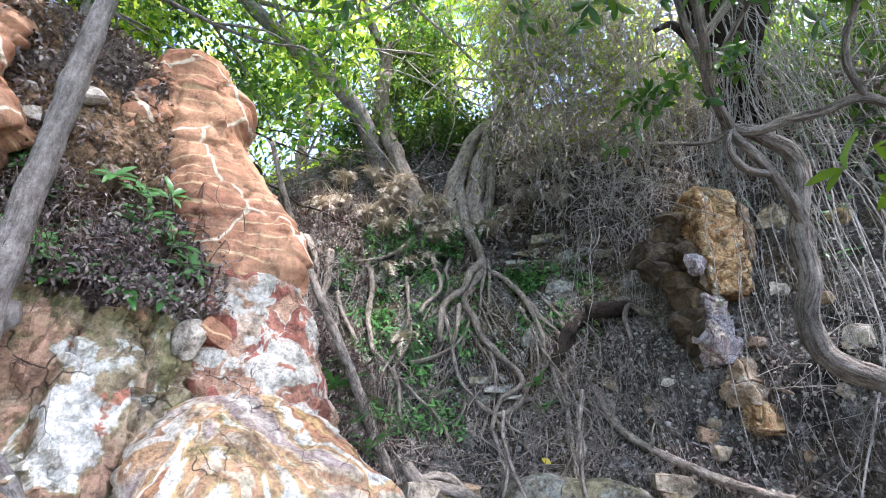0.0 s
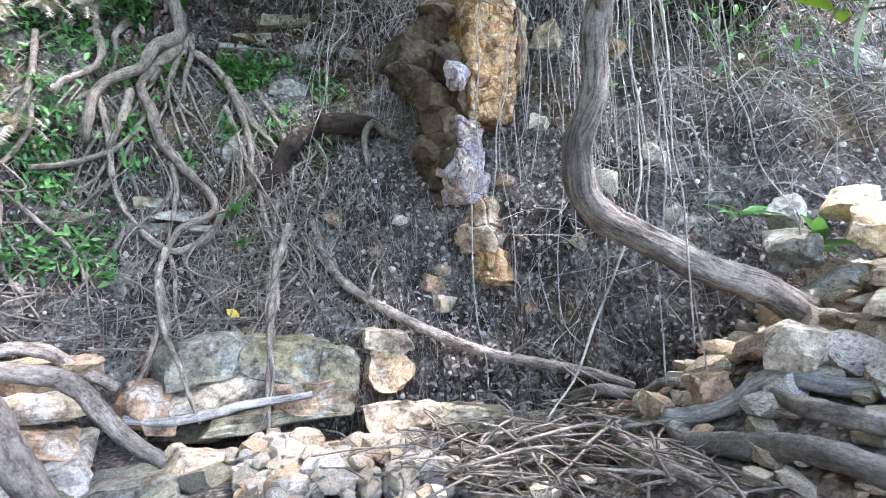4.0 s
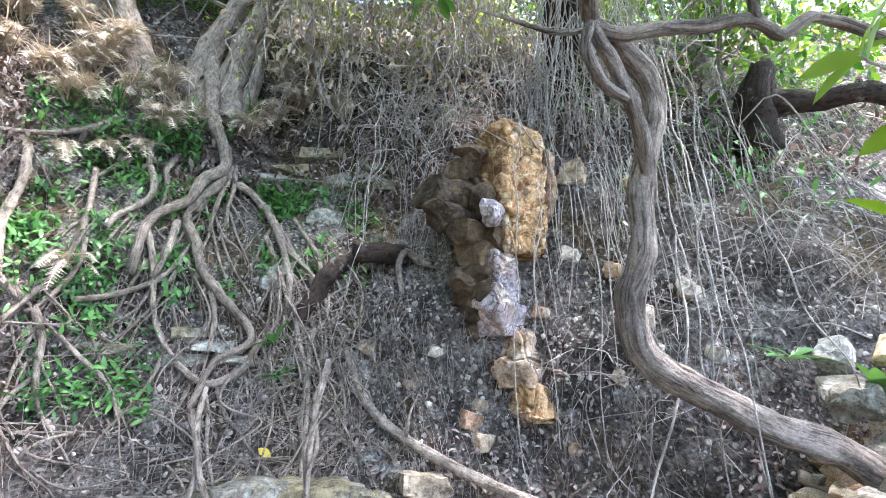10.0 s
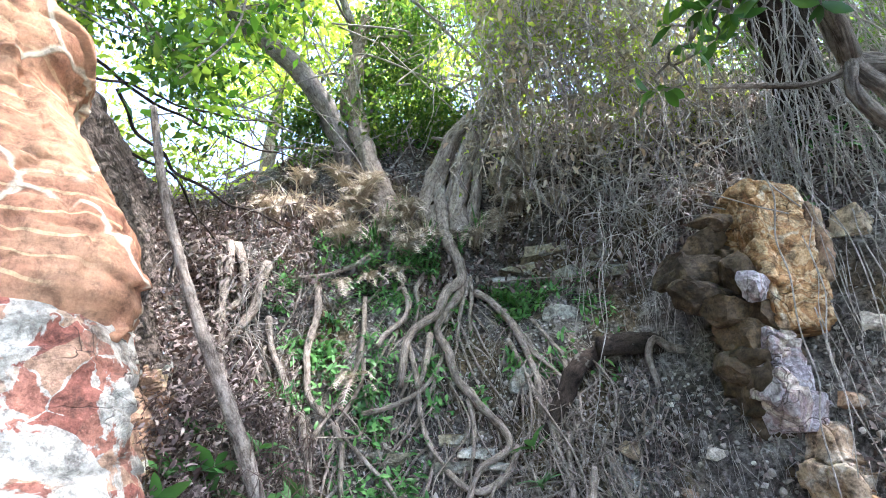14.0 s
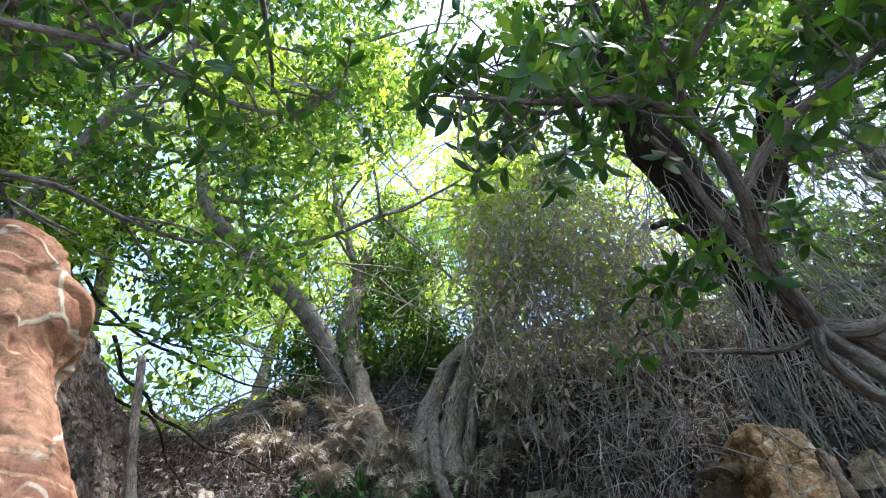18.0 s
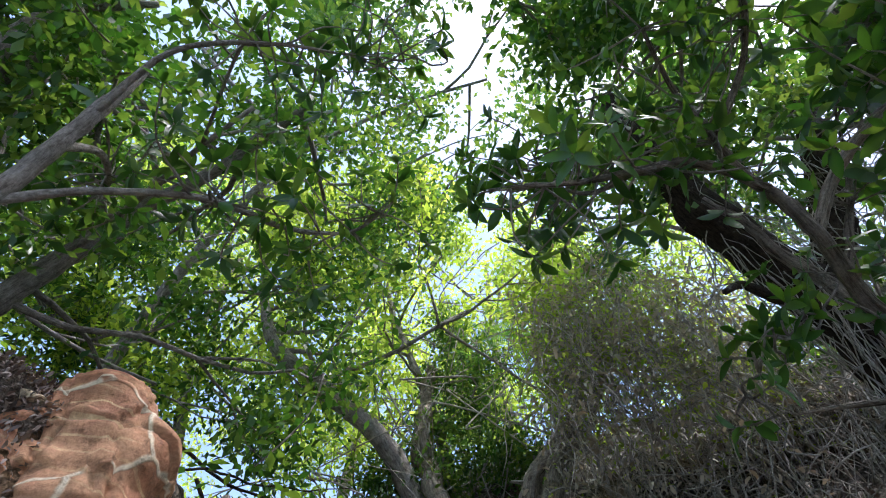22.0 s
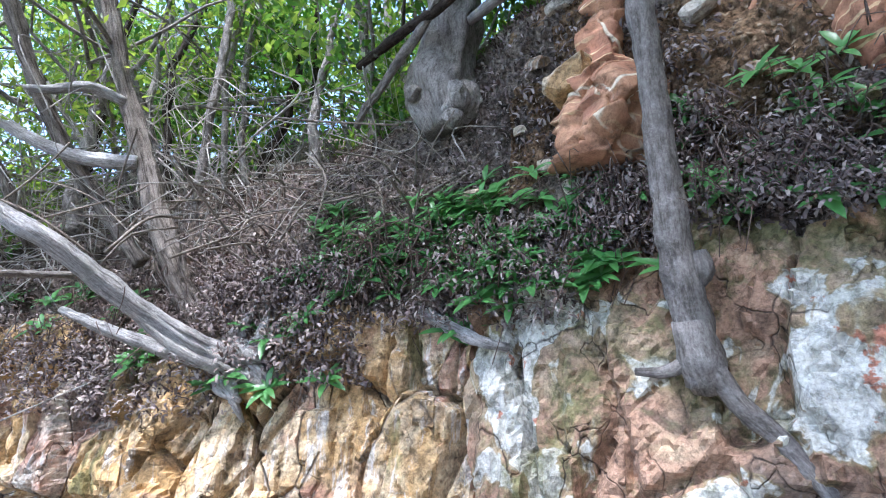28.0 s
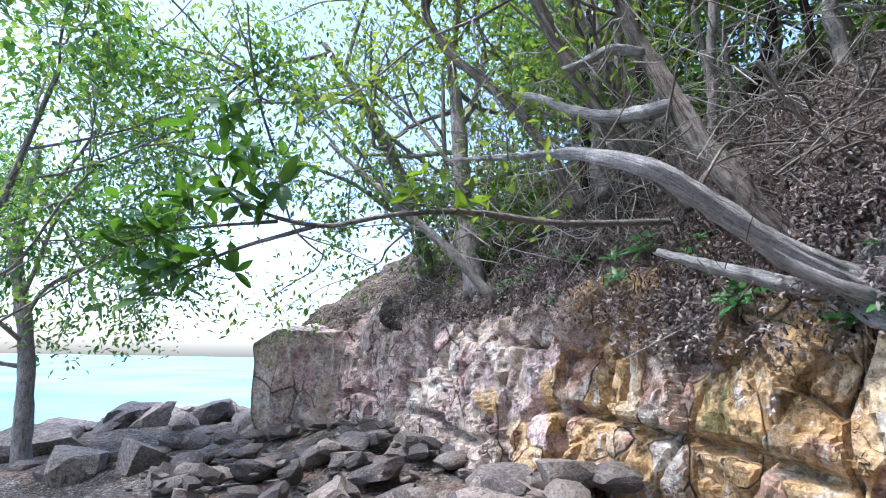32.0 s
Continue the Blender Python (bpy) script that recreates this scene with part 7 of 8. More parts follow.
# darker M_LEAF crown stands in for the shade on this slope
leafy_tree("slope_tree", "dense leafy tree on the leafy slope", [(-6.6, 3.8, 5.2), (-6.2, 3.6, 7.5), (-5.8, 3.2, 10)], (0.13, 0.11, 0.06), 408, 9, 2.6, 17600, 0.14, 0.7, M_LEAF, low=0.1)
leafy_tree("slope_tree", "leafy tree deep in the wood", [(-10.0, 1.5, 5.0), (-9.8, 1.4, 8), (-9.2, 1.2, 11)], (0.15, 0.13, 0.06), 409, 11, 3.2, 20800, 0.16, 0.85, low=0.1)
leafy_tree("slope_tree", "leafy tree deep in the wood", [(-9.4, -2.2, 4.6), (-9.0, -2.2, 7), (-8.2, -2.4, 10)], (0.15, 0.13, 0.06), 410, 11, 2.8, 17600, 0.15, 0.8, low=0.05)
leafy_tree("shore_tree", "grey-stemmed leafy tree at the cliff edge", [(-6.3, -3.9, 2.3), (-6.6, -4.3, 3.6), (-6.9, -4.6, 5.2), (-6.8, -4.8, 7)], (0.17, 0.14, 0.12, 0.06), 411, 10, 2.4, 6500, 0.10, 0.6, M_SHORE, low=0.2, aim=(0.1, -0.2, 0.3))
leafy_tree("shore_tree", "leafy tree leaning from the cliff edge to the shore", [(-5.9, -3.4, 2.2), (-5.7, -4.0, 2.9), (-5.6, -4.8, 3.6), (-5.2, -5.8, 4.6)], (0.07, 0.065, 0.05, 0.03), 412, 9, 1.7, 3800, 0.12, 0.45, low=0.25, aim=(0.1, -0.4, 0.2))
leafy_tree("shore_tree", "leafy tree standing on the far shore", [(-4.0, -11.6, -0.7), (-3.8, -11.8, 1.6), (-3.5, -12.2, 3.4), (-3.6, -12.4, 5.5)], (0.16, 0.13, 0.1, 0.05), 413, 10, 2.6, 15000, 0.13, 0.7, low=0.3)
leafy_tree("shore_tree", "slender leafy tree near the water", [(-2.2, -9.4, -0.6), (-2.2, -9.2, 1.5), (-2.3, -9.0, 3.0), (-2.6, -8.6, 5.5)], (0.08, 0.07, 0.05, 0.03), 414, 9, 2.4, 9000, 0.13, 0.6, low=0.35)

leafy_tree("overhanging_tree", "vine-hung tree leaning over the dry slope", [(7.4, 6.6, 5.6), (7.0, 6.0, 7.6), (6.4, 5.0, 9.2), (6.0, 3.9, 10.6)], (0.2, 0.18, 0.14, 0.06), 428, 12, 2.0, 12000, 0.14, 0.6, low=0.15, aim=(-0.2, -0.1, 0.1))
# the climber-clad mass round the fig trunks
mass = thing("climber_mass", "dense glossy green climber covering the fig trunks", "climber")
spots = np.array([(-1.2, 10.0, 8.6), (-0.6, 9.9, 8.9), (0.1, 9.9, 9.1), (-1.8, 9.9, 8.9), (-1.2, 9.9, 9.8), (-0.4, 10.0, 10.3), (-1.0, 10.0, 11.2), (-0.6, 10.0, 12.4), (-0.9, 9.9, 13.2), (-2.3, 9.8, 8.6), (0.6, 9.8, 8.7), (-0.2, 9.8, 11.4)])
part("leaves", leaf_cloud(Batch(), spots, 0.75, 11000, 0.12, rng=np.random.default_rng(55)), M_CANOPY, mass)
b = Batch()
r = np.random.default_rng(56)
for _ in range(160):
    c = spots[r.integers(len(spots))] + r.normal(size=3) * 0.5
    tube(b, spline([c, c + r.normal(size=3) * 0.4, c + r.normal(size=3) * 0.8], 0.15), r.uniform(0.006, 0.02), 4, 0)
tagged(part("vine_stem", b, M_TWIG, mass), kind="stuff")

# the great dry vine mound on the upper right
mound = thing("vine_mound", "great mound of dry grey hanging vines with sparse leaves", "vine")
b = Batch()
r = np.random.default_rng(57)
tops = []
for k in range(780):
    x = r.uniform(0.9, 5.2)
    top = np.array([x, 8.2 + 0.5 * r.normal() + 0.1 * (x - 2.5) ** 2, 11.2 + 0.8 * r.normal() - 0.35 * (x - 2.6) ** 2 * 0.6])
    top[2] = top[2] - r.random() ** 1.5 * 3.2
    tops.append(top)
    hang(b, top, r.uniform(0.8, 2.6), r, np.array([r.normal() * 0.25, -r.uniform(0.1, 0.9), 0]), 0.2, r.uniform(0.005, 0.012))
tagged(part("vine_stem", b, M_MOUND, mound), kind="stuff")
part("dry_leaves", leaf_cloud(Batch(), np.array(tops) - (0, 0.3, 0.8), 0.7, 7500, 0.10, CURL, rng=r), M_STRAW, mound)
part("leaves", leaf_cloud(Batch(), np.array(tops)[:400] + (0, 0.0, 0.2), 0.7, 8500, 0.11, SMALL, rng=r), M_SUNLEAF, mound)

# a palm crown far up the gully
palm = thing("palm", "green palm crown high in the gully", "palm")
r = np.random.default_rng(58)
part("trunk", limb([(1.5, 10.8, 8.5), (1.4, 10.6, 11), (1.3, 10.2, 13)], (0.12, 0.11, 0.1), 10), M_BARK, palm)
for k in range(14):
    a = 2 * math.pi * k / 14 + r.normal() * 0.2
    d = np.array([math.cos(a), math.sin(a), 0.9 + 0.4 * r.normal()])
    d /= np.linalg.norm(d)
    u = np.linspace(0, 1, 26)
    c = np.array([1.3, 10.2, 13.0]) + d * 1.9 * u[:, None] + np.array([0, 0, -1.5]) * u[:, None] ** 2
    t = np.gradient(c, axis=0)
    side = np.cross(t, [0, 0, 1.0])
    side /= np.linalg.norm(side, axis=1, keepdims=True)
    p = np.concatenate([c[3:]] * 2)
    sd = np.concatenate([side[3:], -side[3:]]) + 0.5 * np.concatenate([t[3:]] * 2) / np.linalg.norm(t[3:], axis=1).mean() + np.array([0, 0, -0.3])
    part("frond", Batch().spread(*leaf_form(0.08, 0.1, 0.2), frames(p, sd, np.tile([0, 0, 1.0], (len(p), 1)), np.full(len(p), 0.5))), M_CANOPY, palm)


# ---- near boughs with whorls of broad leaves ----
# brighter broad leaf: light on the boughs is put into its yellow-green
M_BRIGHT = foliage("lit_broad_leaf", [(0.025, 0.07, 0.008), (0.055, 0.12, 0.011), (0.10, 0.17, 0.015)], [(0.16, 0.34, 0.015), (0.36, 0.50, 0.025)], 0.34, 0.5)
BROAD = leaf_form(0.38, 0.10, 0.22)


def whorls(batch, tips, dirs, size, n, r, form=BROAD):
    for p, d in zip(tips, dirs):
        d = d / (np.linalg.norm(d) + 1e-9)
        e = np.cross(d, units(1, r)[0])
        e /= np.linalg.norm(e) + 1e-9
        g = np.cross(d, e)
        a = np.linspace(0, 2 * np.pi, n, endpoint=False) + r.normal(size=n) * 0.4
        out = np.cos(a)[:, None] * e + np.sin(a)[:, None] * g + d * (0.25 + 0.6 * r.random((n, 1))) + np.array([0, 0, -0.15])
        base = p - d * 0.06 * r.random((n, 1))
        batch.spread(*form, frames(base, out, np.tile(d, (n, 1)) + 0.2 * units(n, r), size * (0.55 + 0.6 * r.random(n))))


def bough(owner, runs, seed, size, per_run, n=7, twig=(0.25, 0.6), material=None, rad=0.008, single=None):
    """Twigs with leaf whorls along control runs, under a tree."""
    r = np.random.default_rng(seed)
    tb, lb = Batch(), Batch()
    for pts in runs:
        path = spline(pts, 0.1)
        for _ in range(per_run):
            k = r.integers(len(path) // 4, len(path))
            d = units(1, r)[0] + np.array([0, 0, 0.15])
            L = r.uniform(*twig)
            q = [path[k], path[k] + d * L * 0.5 + r.normal(size=3) * 0.05, path[k] + d * L + np.array([0, 0, 0.05])]
            tube(tb, spline(q, 0.1), (rad, rad * 0.6), 5, 0)
            whorls(lb, [q[2]], [q[2] - q[1]], size, n, r)
    tagged(part("twig", tb, M_BARK, owner), kind="stuff")
    if single is not None:
        # leaves large and near enough to pick one by one
        k = len(BROAD[0])
        v = np.concatenate(lb.v).reshape(-1, k, 3)
        for leaf in v:
            part("leaf", Batch().add(leaf, BROAD[1]), material or M_LEAF, single)
        return
    tagged(part("foliage", lb, material or M_LEAF, owner), kind="stuff")


bough(liana, [[(2.05, 3.05, 5.2), (1.9, 2.85, 5.5), (1.75, 2.6, 5.8), (1.6, 2.2, 6.0)], [(1.7, 2.88, 5.3), (1.35, 2.86, 5.28), (1.0, 2.9, 5.32), (0.6, 2.85, 5.3)], [(2.4, 2.9, 5.1), (2.65, 2.6, 5.15), (2.95, 2.3, 5.3), (3.1, 1.9, 5.6)],
              [(2.15, 2.5, 5.8), (2.2, 2.1, 6.0), (2.0, 1.7, 6.2)], [(1.2, 3.1, 5.6), (1.0, 3.2, 6.0), (0.9, 3.1, 6.4)], [(2.6, 3.5, 5.2), (2.9, 3.3, 5.7), (3.0, 2.9, 6.1)], [(3.2, 2.95, 4.9), (3.3, 2.7, 5.3), (3.2, 2.3, 5.7)]], 71, 0.18, 34, 6, (0.2, 0.75))
bough(liana, [[(2.7, 3.3, 4.55), (2.4, 3.35, 4.6), (2.0, 3.4, 4.5), (1.7, 3.5, 4.35), (1.5, 3.6, 4.2)]], 72, 0.14, 30, 6, (0.06, 0.28))
bough(liana, [[(3.1, 1.9, 5.6), (3.5, 1.7, 6.2), (3.9, 1.6, 6.7)], [(3.0, 2.9, 6.1), (3.5, 2.3, 6.5), (4.0, 2.0, 6.8)]], 78, 0.2, 60, 7, (0.2, 0.8))
bough(sapling, [[(-1.65, 2.35, 5.05), (-1.2, 2.6, 5.3), (-0.9, 2.95, 5.5), (-0.5, 3.1, 5.6), (-0.2, 3.0, 5.75)], [(-1.4, 1.8, 6.0), (-0.9, 1.9, 6.4), (-0.4, 2.1, 6.6), (0.2, 2.3, 6.7)], [(-2.0, 2.3, 5.7), (-2.3, 2.6, 6.0), (-2.8, 2.8, 6.3)]], 73, 0.17, 36, 7, (0.2, 0.7))
near = stem_thing("leafy_bough", "near bough with large bright green leaves", "branch", [("stem", [(3.6, 1.7, 2.2), (3.0, 2.0, 2.55), (2.6, 2.15, 2.75), (2.2, 2.2, 2.85)], (0.016, 0.013, 0.01, 0.005)), ("stem", [(2.75, 2.1, 2.65), (2.6, 2.2, 3.0), (2.5, 2.2, 3.3)], (0.01, 0.008, 0.005)), ("stem", [(3.0, 2.0, 2.5), (2.75, 2.05, 2.45), (2.55, 2.05, 2.4)], (0.01, 0.008, 0.005)), ("stem", [(2.9, 2.06, 2.6), (2.76, 2.25, 2.67), (2.63, 2.42, 2.68)], (0.009, 0.007, 0.004))], M_BARK, 8)
bough(near, [[(2.66, 2.38, 2.68), (2.6, 2.44, 2.66)]], 79, 0.22, 2, 3, (0.03, 0.08), M_BRIGHT, 0.004, near.children[0])
bough(near, [[(2.9, 2.05, 2.6), (2.6, 2.15, 2.75), (2.2, 2.2, 2.85)], [(2.6, 2.2, 3.0), (2.5, 2.2, 3.3)], [(2.75, 2.05, 2.45), (2.55, 2.05, 2.4)]], 74, 0.2, 8, 4, (0.04, 0.25), M_BRIGHT, 0.005, near.children[0])
shore_bough = stem_thing("leafy_bough", "bough of large dark green leaves over the shore", "branch", [("stem", [(-4.7, -1.1, 2.62), (-3.6, -1.6, 2.42), (-2.9, -1.95, 2.38), (-2.46, -2.19, 2.29), (-2.21, -2.58, 2.22), (-1.95, -2.95, 2.35), (-1.78, -3.1, 2.6)], (0.03, 0.026, 0.022, 0.018, 0.014, 0.006)), ("stem", [(-2.21, -2.58, 2.22), (-1.95, -3.1, 2.05), (-1.7, -3.5, 1.78)], (0.014, 0.01, 0.004)), ("stem", [(-2.1, -2.8, 2.25), (-1.8, -3.3, 2.2), (-1.58, -3.55, 2.1)], (0.012, 0.008, 0.004))], M_BARK, 8)
bough(shore_bough, [[(-2.1, -2.75, 2.3), (-1.92, -2.9, 2.5), (-1.8, -3.0, 2.7)], [(-1.95, -3.0, 2.1), (-1.85, -3.2, 1.95), (-1.69, -3.5, 1.75)], [(-1.85, -3.1, 2.3), (-1.7, -3.35, 2.2), (-1.56, -3.58, 2.1)]], 75, 0.17, 15, 6, (0.05, 0.28), None, 0.004, shore_bough.children[0])
bough(shore_bough, [[(-3.1, -1.85, 2.4), (-2.8, -2.0, 2.42), (-2.5, -2.15, 2.45)]], 76, 0.13, 7, 5, (0.05, 0.2), M_BRIGHT, 0.004, shore_bough.children[0])
# crown takes the darker M_LEAF because this side lies in shade
leafy_tree("overhanging_tree", "tree hanging over the path, leaves darkened for shade", [(-4.6, 3.6, 4.8), (-4.2, 3.6, 6.2), (-3.4, 3.4, 7.4), (-2.4, 3.2, 8.2), (-1.4, 2.8, 8.8)], (0.14, 0.12, 0.1, 0.07, 0.04), 421, 11, 2.2, 11000, 0.13, 0.6, M_LEAF, low=0.3)
leafy_tree("overhanging_tree", "broad canopy tree arching over the gully", [(-6.4, 6.6, 6.0), (-5.8, 6.2, 8.5), (-4.8, 5.4, 11.0), (-3.2, 4.6, 12.8), (-1.0, 4.2, 13.8), (1.0, 4.0, 14.0)], (0.14, 0.12, 0.1, 0.07, 0.05, 0.03), 422, 14, 2.8, 15000, 0.16, 0.8, low=0.35)
leafy_tree("overhanging_tree", "canopy tree above the dry vines", [(6.0, 8.2, 7.5), (5.2, 7.0, 10.0), (4.4, 5.8, 11.8), (3.4, 4.6, 12.8)], (0.18, 0.16, 0.12, 0.05), 423, 11, 2.8, 14000, 0.16, 0.8, low=0.35)
leafy_tree("shore_tree", "leafy tree spreading over the cliff end", [(-7.6, -5.6, 2.6), (-7.2, -5.8, 4.2), (-6.6, -6.2, 5.6), (-5.8, -6.8, 7.0)], (0.15, 0.13, 0.1, 0.05), 424, 12, 2.6, 8500, 0.10, 0.7, M_SHORE, low=0.15, aim=(0.3, -0.2, 0.2))
leafy_tree("shore_tree", "leafy tree above the layered cliff", [(-7.4, -1.6, 3.6), (-7.0, -2.0, 5.2), (-6.2, -2.6, 6.8)], (0.12, 0.1, 0.06), 425, 12, 2.4, 8000, 0.10, 0.7, M_SHORE, low=0.1, aim=(0.3, -0.1, 0.2))
leafy_tree("slope_tree", "leafy tree at the slope above the dead tree", [(-6.8, 1.2, 4.2), (-6.6, 1.0, 6.0), (-6.2, 0.6, 8.0)], (0.1, 0.08, 0.05), 426, 10, 2.2, 11000, 0.12, 0.65, low=0.15)
for k in range(16):
    r = np.random.default_rng(800 + k)
    x, y = -5.6 - 3.0 * r.random(), -2.5 + 5.5 * r.random()
    z = 3.2 + 0.55 * (-5.2 - x) + 0.1 * y
    stem_thing("thin_tree", "slim grey stem rising from the wooded slope", "tree", [("trunk", [(x, y, z), (x + 0.15 * r.normal(), y + 0.2 * r.normal(), z + 2.0), (x + 0.4 * r.normal(), y + 0.4 * r.normal(), z + 4.5)], (r.uniform(0.03, 0.09), 0.05, 0.03))], M_BARK if k % 3 else M_DARKBARK, 8, 0.05, "stems of the wood")
leafy_tree("overhanging_tree", "glossy-leaved tree closing the sky over the path", [(4.8, 1.2, 1.6), (4.6, 1.0, 4.0), (3.8, 0.9, 6.5), (2.6, 0.9, 8.0), (1.2, 1.2, 8.8), (0.0, 1.5, 9.2)], (0.16, 0.14, 0.12, 0.09, 0.06, 0.03), 427, 13, 2.2, 13000, 0.16, 0.65, M_LEAF, low=0.45)

# added tree, placed to keep direct sun off the rubble slope
leafy_tree("overhanging_tree", "dense glossy tree added to shade the rubble slope", [(8.2, -0.5, 1.8), (7.6, -0.2, 5.0), (6.8, 0.6, 7.6), (5.6, 1.6, 9.2), (4.2, 2.4, 10.0)], (0.18, 0.16, 0.13, 0.09, 0.05), 429, 14, 2.6, 8500, 0.18, 0.75, M_LEAF, low=0.5)

# ---- loose stones, rubble, driftwood ----
STONES = {}
for tag, m in (("cream", M_CREAM), ("rubble", M_RUBBLE), ("sea", M_SEASTONE), ("grey", M_GREYSTONE)):
    STONES[tag] = [stone_mesh("stone", 500 + 13 * k + len(tag), m, level=2, box=k % 2, cuts=11, rough=0.07) for k in range(6)]


def strew(owner_name, label, category, tag, count, area, size, seed, flat=0.6, lift=0.0, name="stone", height=None):
    """A heap of stones: each its own piece under the heap."""
    r = np.random.default_rng(seed)
    t = thing(owner_name, label, category)
    for k in range(count):
        x, y = area[0] + (area[1] - area[0]) * r.random(), area[2] + (area[3] - area[2]) * r.random()
        s = size[0] + (size[1] - size[0]) * r.random() ** 2.2
        z = (height(x, y) if height else float(ground_z(x, y))) + s * flat * 0.35 + lift * r.random()
        ob = part(name, STONES[tag][k % 6], None, t)
        ob.matrix_basis = at((x, y, z), (r.normal() * 16, r.normal() * 16, r.random() * 360), (s, s * r.uniform(0.6, 0.9), s * flat * r.uniform(0.7, 1.2)))
    return t


strew("pebble_heap", "heap of rounded cream and ochre cobbles", "stones", "rubble", 150, (1.15, 2.35, 4.3, 5.5), (0.04, 0.12), 81, 0.7, 0.12, "cobble")
strew("rubble_slope", "slope of broken cream and ochre rubble", "stones", "cream", 170, (3.7, 6.2, 2.0, 4.3), (0.03, 0.15), 82, 0.42, 0.1)
strew("rubble_slope", "ochre and pink rubble on the earth slope", "stones", "rubble", 110, (3.5, 5.6, 1.8, 4.0), (0.03, 0.13), 83, 0.5, 0.05)
strew("rubble_slope", "pale stones scattered beyond the slope", "stones", "cream", 90, (5.5, 9.5, 0.5, 3.6), (0.08, 0.3), 84, 0.5, 0.05)
strew("ground_stones", "broken stones along the cliff foot", "stones", "rubble", 130, (-4.2, -0.6, -1.0, 3.6), (0.05, 0.22), 85, 0.6)
strew("ground_stones", "mixed stones at the bank's foot", "stones", "grey", 90, (-0.4, 3.6, 4.6, 5.9), (0.04, 0.16), 86, 0.6)
strew("shore_rocks", "tumbled grey slabs and rocks along the shore", "stones", "sea", 280, (-6.9, -3.9, -8.5, -1.2), (0.06, 0.30), 87, 0.4, 0.22, "slab")
strew("shore_rocks", "far grey boulders by the water", "stones", "sea", 70, (-9.5, -2.0, -16, -9), (0.2, 0.7), 88, 0.5, 0.0, "boulder")
for k, (x, y, z, a, b, c, rx, ry, rz, mt) in enumerate([
        (4.25, 3.0, 2.02, 0.36, 0.2, 0.07, 0, -14, 20, 0), (4.0, 2.9, 1.86, 0.3, 0.2, 0.06, 4, -8, 12, 0), (4.7, 3.3, 2.3, 0.34, 0.22, 0.12, 6, -20, 30, 1), (4.15, 2.75, 1.7, 0.2, 0.16, 0.14, 0, 8, 40, 1),
        (3.95, 2.7, 1.45, 0.22, 0.18, 0.15, 8, 0, 10, 2), (4.4, 2.6, 1.6, 0.18, 0.16, 0.14, 0, 12, 60, 2), (4.9, 3.55, 2.5, 0.3, 0.2, 0.1, 10, -25, 15, 1), (4.55, 3.75, 2.2, 0.26, 0.2, 0.12, -8, -30, 40, 3), (4.95, 4.0, 2.5, 0.22, 0.16, 0.1, 0, -40, 20, 3), (3.75, 3.3, 1.6, 0.26, 0.22, 0.16, 10, 0, 25, 2), (3.6, 3.7, 1.35, 0.18, 0.14, 0.12, 0, 10, 50, 0), (3.45, 3.95, 1.2, 0.14, 0.12, 0.1, 20, 10, 10, 0)]):
    rock("slab", ("pale cream slab resting on the rubble", "ochre slab tilted on the rubble", "pink and brown block in the rubble", "mossy dark slab in the rubble")[mt], (x, y, z - 0.05), (0.7 * a, 0.75 * b, 0.8 * c), (rx, ry, rz), 600 + k, (M_CREAM, M_OCHRESTONE, M_RUBBLE, M_GREYSTONE)[mt], group="large rubble slabs", level=4, box=1, cuts=12, rough=0.09)
for k, (pts, rad, m) in enumerate([
        ([(3.0, 4.9, 0.85), (3.3, 4.4, 0.8), (3.7, 3.9, 0.72), (4.0, 3.4, 0.72)], 0.045, M_ROOT), ([(3.5, 3.9, 1.05), (3.9, 3.55, 1.0), (4.3, 3.2, 1.05)], 0.04, M_ROOT),
        ([(3.40, 3.86, 1.12), (3.55, 3.62, 1.26), (3.62, 3.2, 1.40), (3.72, 2.9, 1.46), (3.9, 2.4, 1.5)], 0.045, M_DEAD), ([(3.36, 3.74, 1.10), (3.31, 3.3, 1.12), (3.24, 2.95, 1.16), (3.3, 2.6, 1.2), (3.5, 2.1, 1.2)], 0.055, M_BARK), ([(3.44, 4.8, 0.95), (3.14, 3.95, 1.0), (3.0, 3.45, 1.0), (2.98, 3.1, 1.0)], 0.032, M_ROOT),
        ([(3.74, 5.1, 1.0), (3.7, 4.4, 1.14), (3.66, 3.9, 1.28)], 0.035, M_BARK), ([(3.5, 3.3, 1.28), (3.42, 2.9, 1.30), (3.5, 2.4, 1.34)], 0.038, M_BARK),
        ([(-0.3, 5.35, 1.45), (0.2, 5.35, 1.3), (0.6, 5.3, 1.05), (0.8, 5.25, 0.85)], 0.05, M_ROOT), ([(-0.4, 5.6, 1.5), (0.1, 5.7, 1.42), (0.5, 5.7, 1.2)], 0.04, M_ROOT), ([(0.5, 5.9, 0.95), (1.1, 5.75, 0.98), (1.7, 5.6, 1.05)], 0.03, M_DEAD), ([(2.2, 4.9, 0.75), (2.8, 4.2, 0.8), (3.3, 3.4, 0.85)], 0.03, M_ROOT)]):
    stem_thing("driftwood", "weathered bare branch lying among the stones", "branch", [("branch", pts, (rad, rad * 1.1, rad * 0.8))], m, 14, 0.08, "fallen branches", 0.32)
strew("rubble_slope", "broken ochre and cream stones among driftwood", "stones", "rubble", 120, (3.0, 4.7, 2.3, 4.1), (0.025, 0.10), 89, 0.5, 0.05)
strew("rubble_slope", "small pale stones at the bank's foot", "stones", "cream", 110, (1.9, 3.9, 3.6, 5.2), (0.02, 0.09), 90, 0.6, 0.03, "pebble")
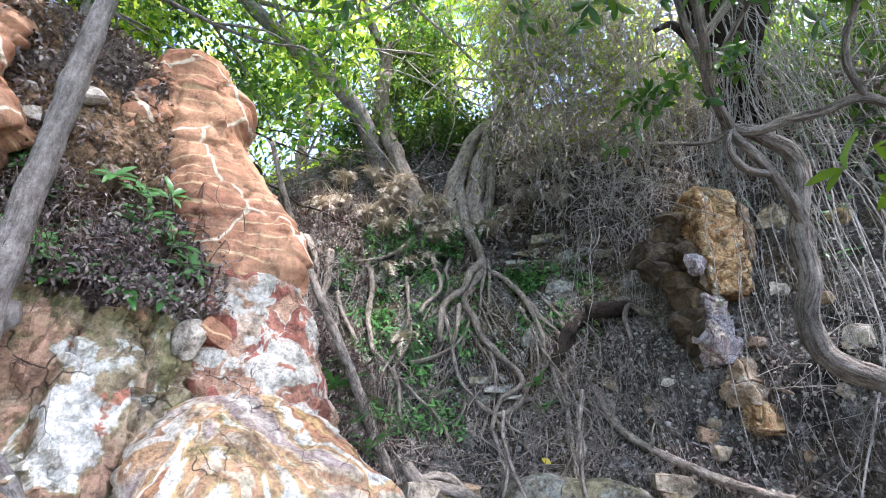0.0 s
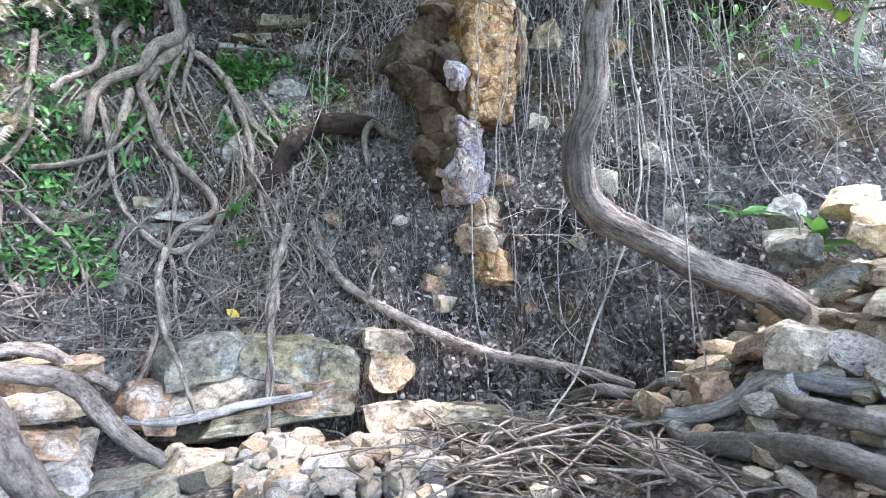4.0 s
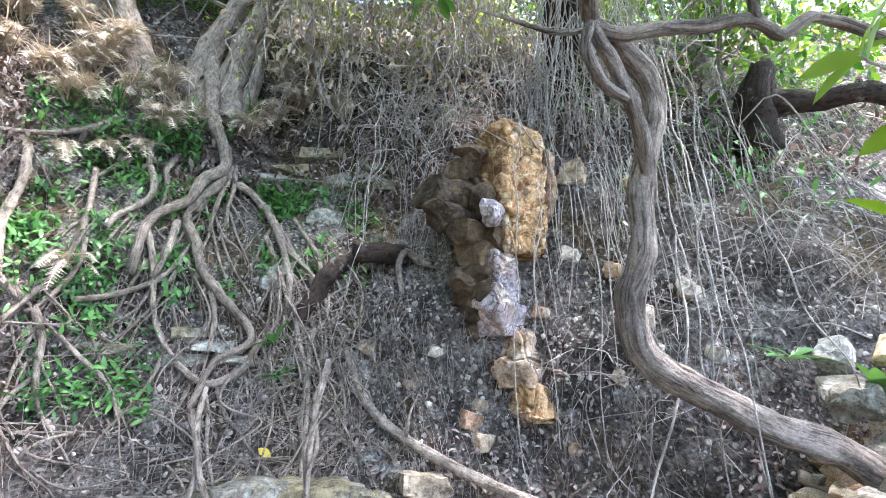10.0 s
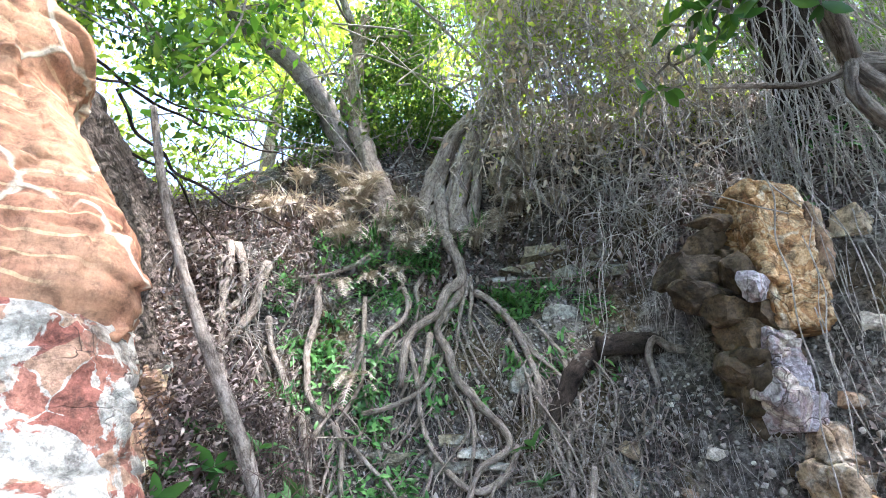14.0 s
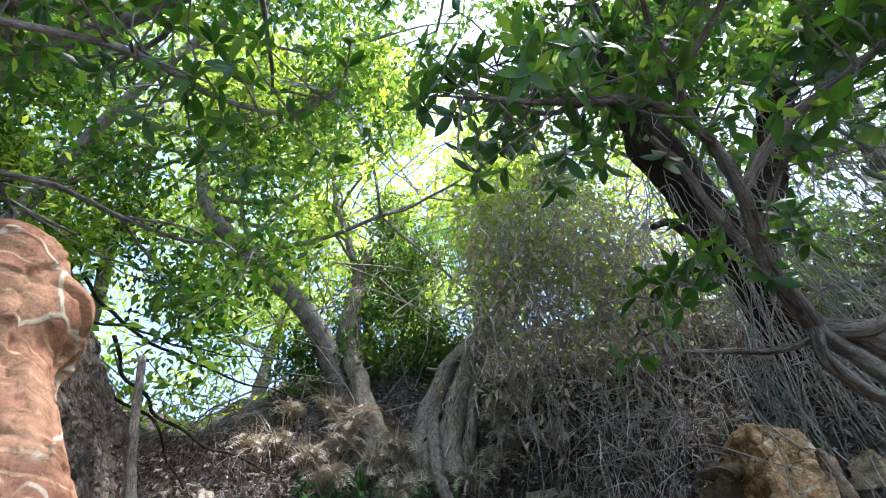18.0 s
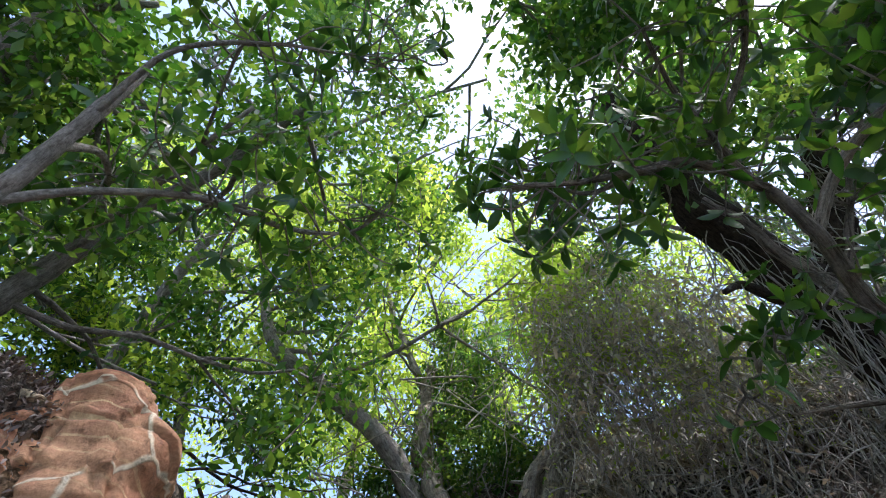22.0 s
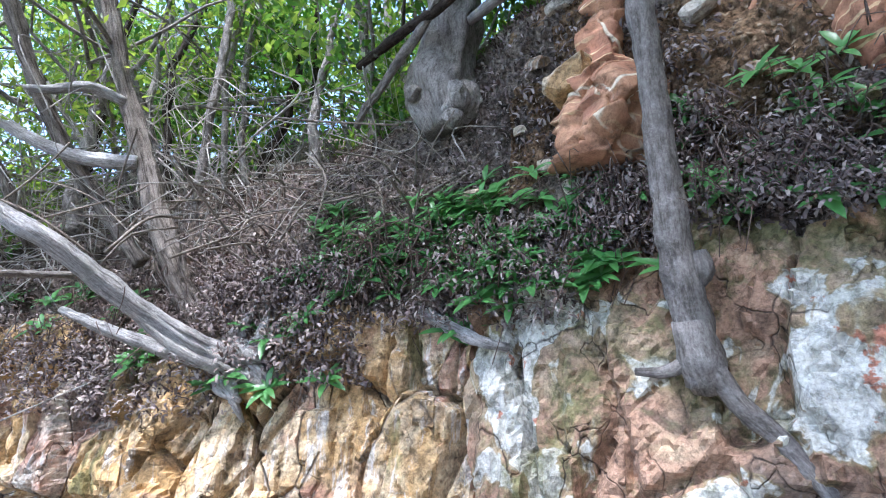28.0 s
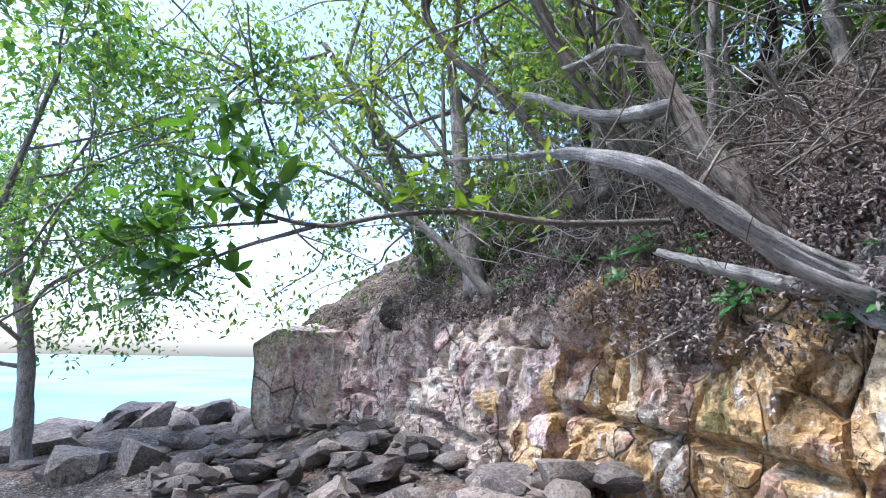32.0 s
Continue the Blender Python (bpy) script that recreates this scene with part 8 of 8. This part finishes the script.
block = rock("shore_block", "tall grey sandstone block at the end of the cliff", (-7.4, -8.3, 0.8), (0.7, 1.0, 1.45), (0, 3, 35), 650, M_PINK, level=5, box=1, cuts=6, rough=0.05)
leaf_y = Batch().spread(*leaf_form(0.6, 0.05, 0.1), frames(np.array([wall(12.95, 1.62, 0.14)]), np.array([[0.8, -0.3, -0.5]]), np.array([[0, -1.0, 0.4]]), np.array([0.13])))
n = Nodes("yellow_leaf")
tagged(part("fallen_leaf", leaf_y, n.leaf(n.ramp(n.noise(20), (0.3, (0.6, 0.42, 0.03)), (0.7, (0.7, 0.55, 0.06))), (0.6, 0.45, 0.05), 0.3), None, "single bright yellow fallen leaf"), category="leaf")
# roots that hang down over the ledge
for pts, r in [([(1.6, 6.15, 2.41), (1.54, 6.0, 2.2), (1.47, 5.86, 1.84), (1.44, 5.82, 1.6), (1.43, 5.8, 1.23), (1.45, 5.72, 0.92), (1.43, 5.6, 0.75)], 0.026), ([(1.63, 6.15, 2.35), (1.5, 5.97, 2.1), (1.5, 5.85, 1.8), (1.41, 5.8, 1.55), (1.46, 5.78, 1.2), (1.36, 5.7, 0.9), (1.22, 5.6, 0.72)], 0.016),
               ([(0.71, 6.2, 2.19), (0.69, 6.0, 1.89), (0.75, 5.86, 1.54), (0.87, 5.82, 1.2), (0.97, 5.75, 0.95)], 0.022), ([(0.7, 5.95, 1.76), (0.66, 5.85, 1.45), (0.57, 5.8, 1.23), (0.5, 5.75, 1.17)], 0.018), ([(1.52, 5.9, 2.0), (1.4, 5.84, 1.75), (1.45, 5.8, 1.4), (1.5, 5.76, 1.0)], 0.01)]:
    part("hanging_root", limb(pts, (r, r * 0.95, r * 0.6), 8, 0.2, 0.05, int(r * 1000), 0.03, 0.12), M_ROOT, fig)
strew("rubble_slope", "large ochre and pink stones bedded in brown earth", "stones", "rubble", 46, (3.5, 5.2, 2.2, 4.0), (0.08, 0.2), 91, 0.62, 0.02)
strew("pebble_heap", "cream and pink cobbles piled before the ledge", "stones", "rubble", 90, (1.3, 2.5, 4.6, 5.6), (0.04, 0.10), 92, 0.75, 0.16, "cobble")
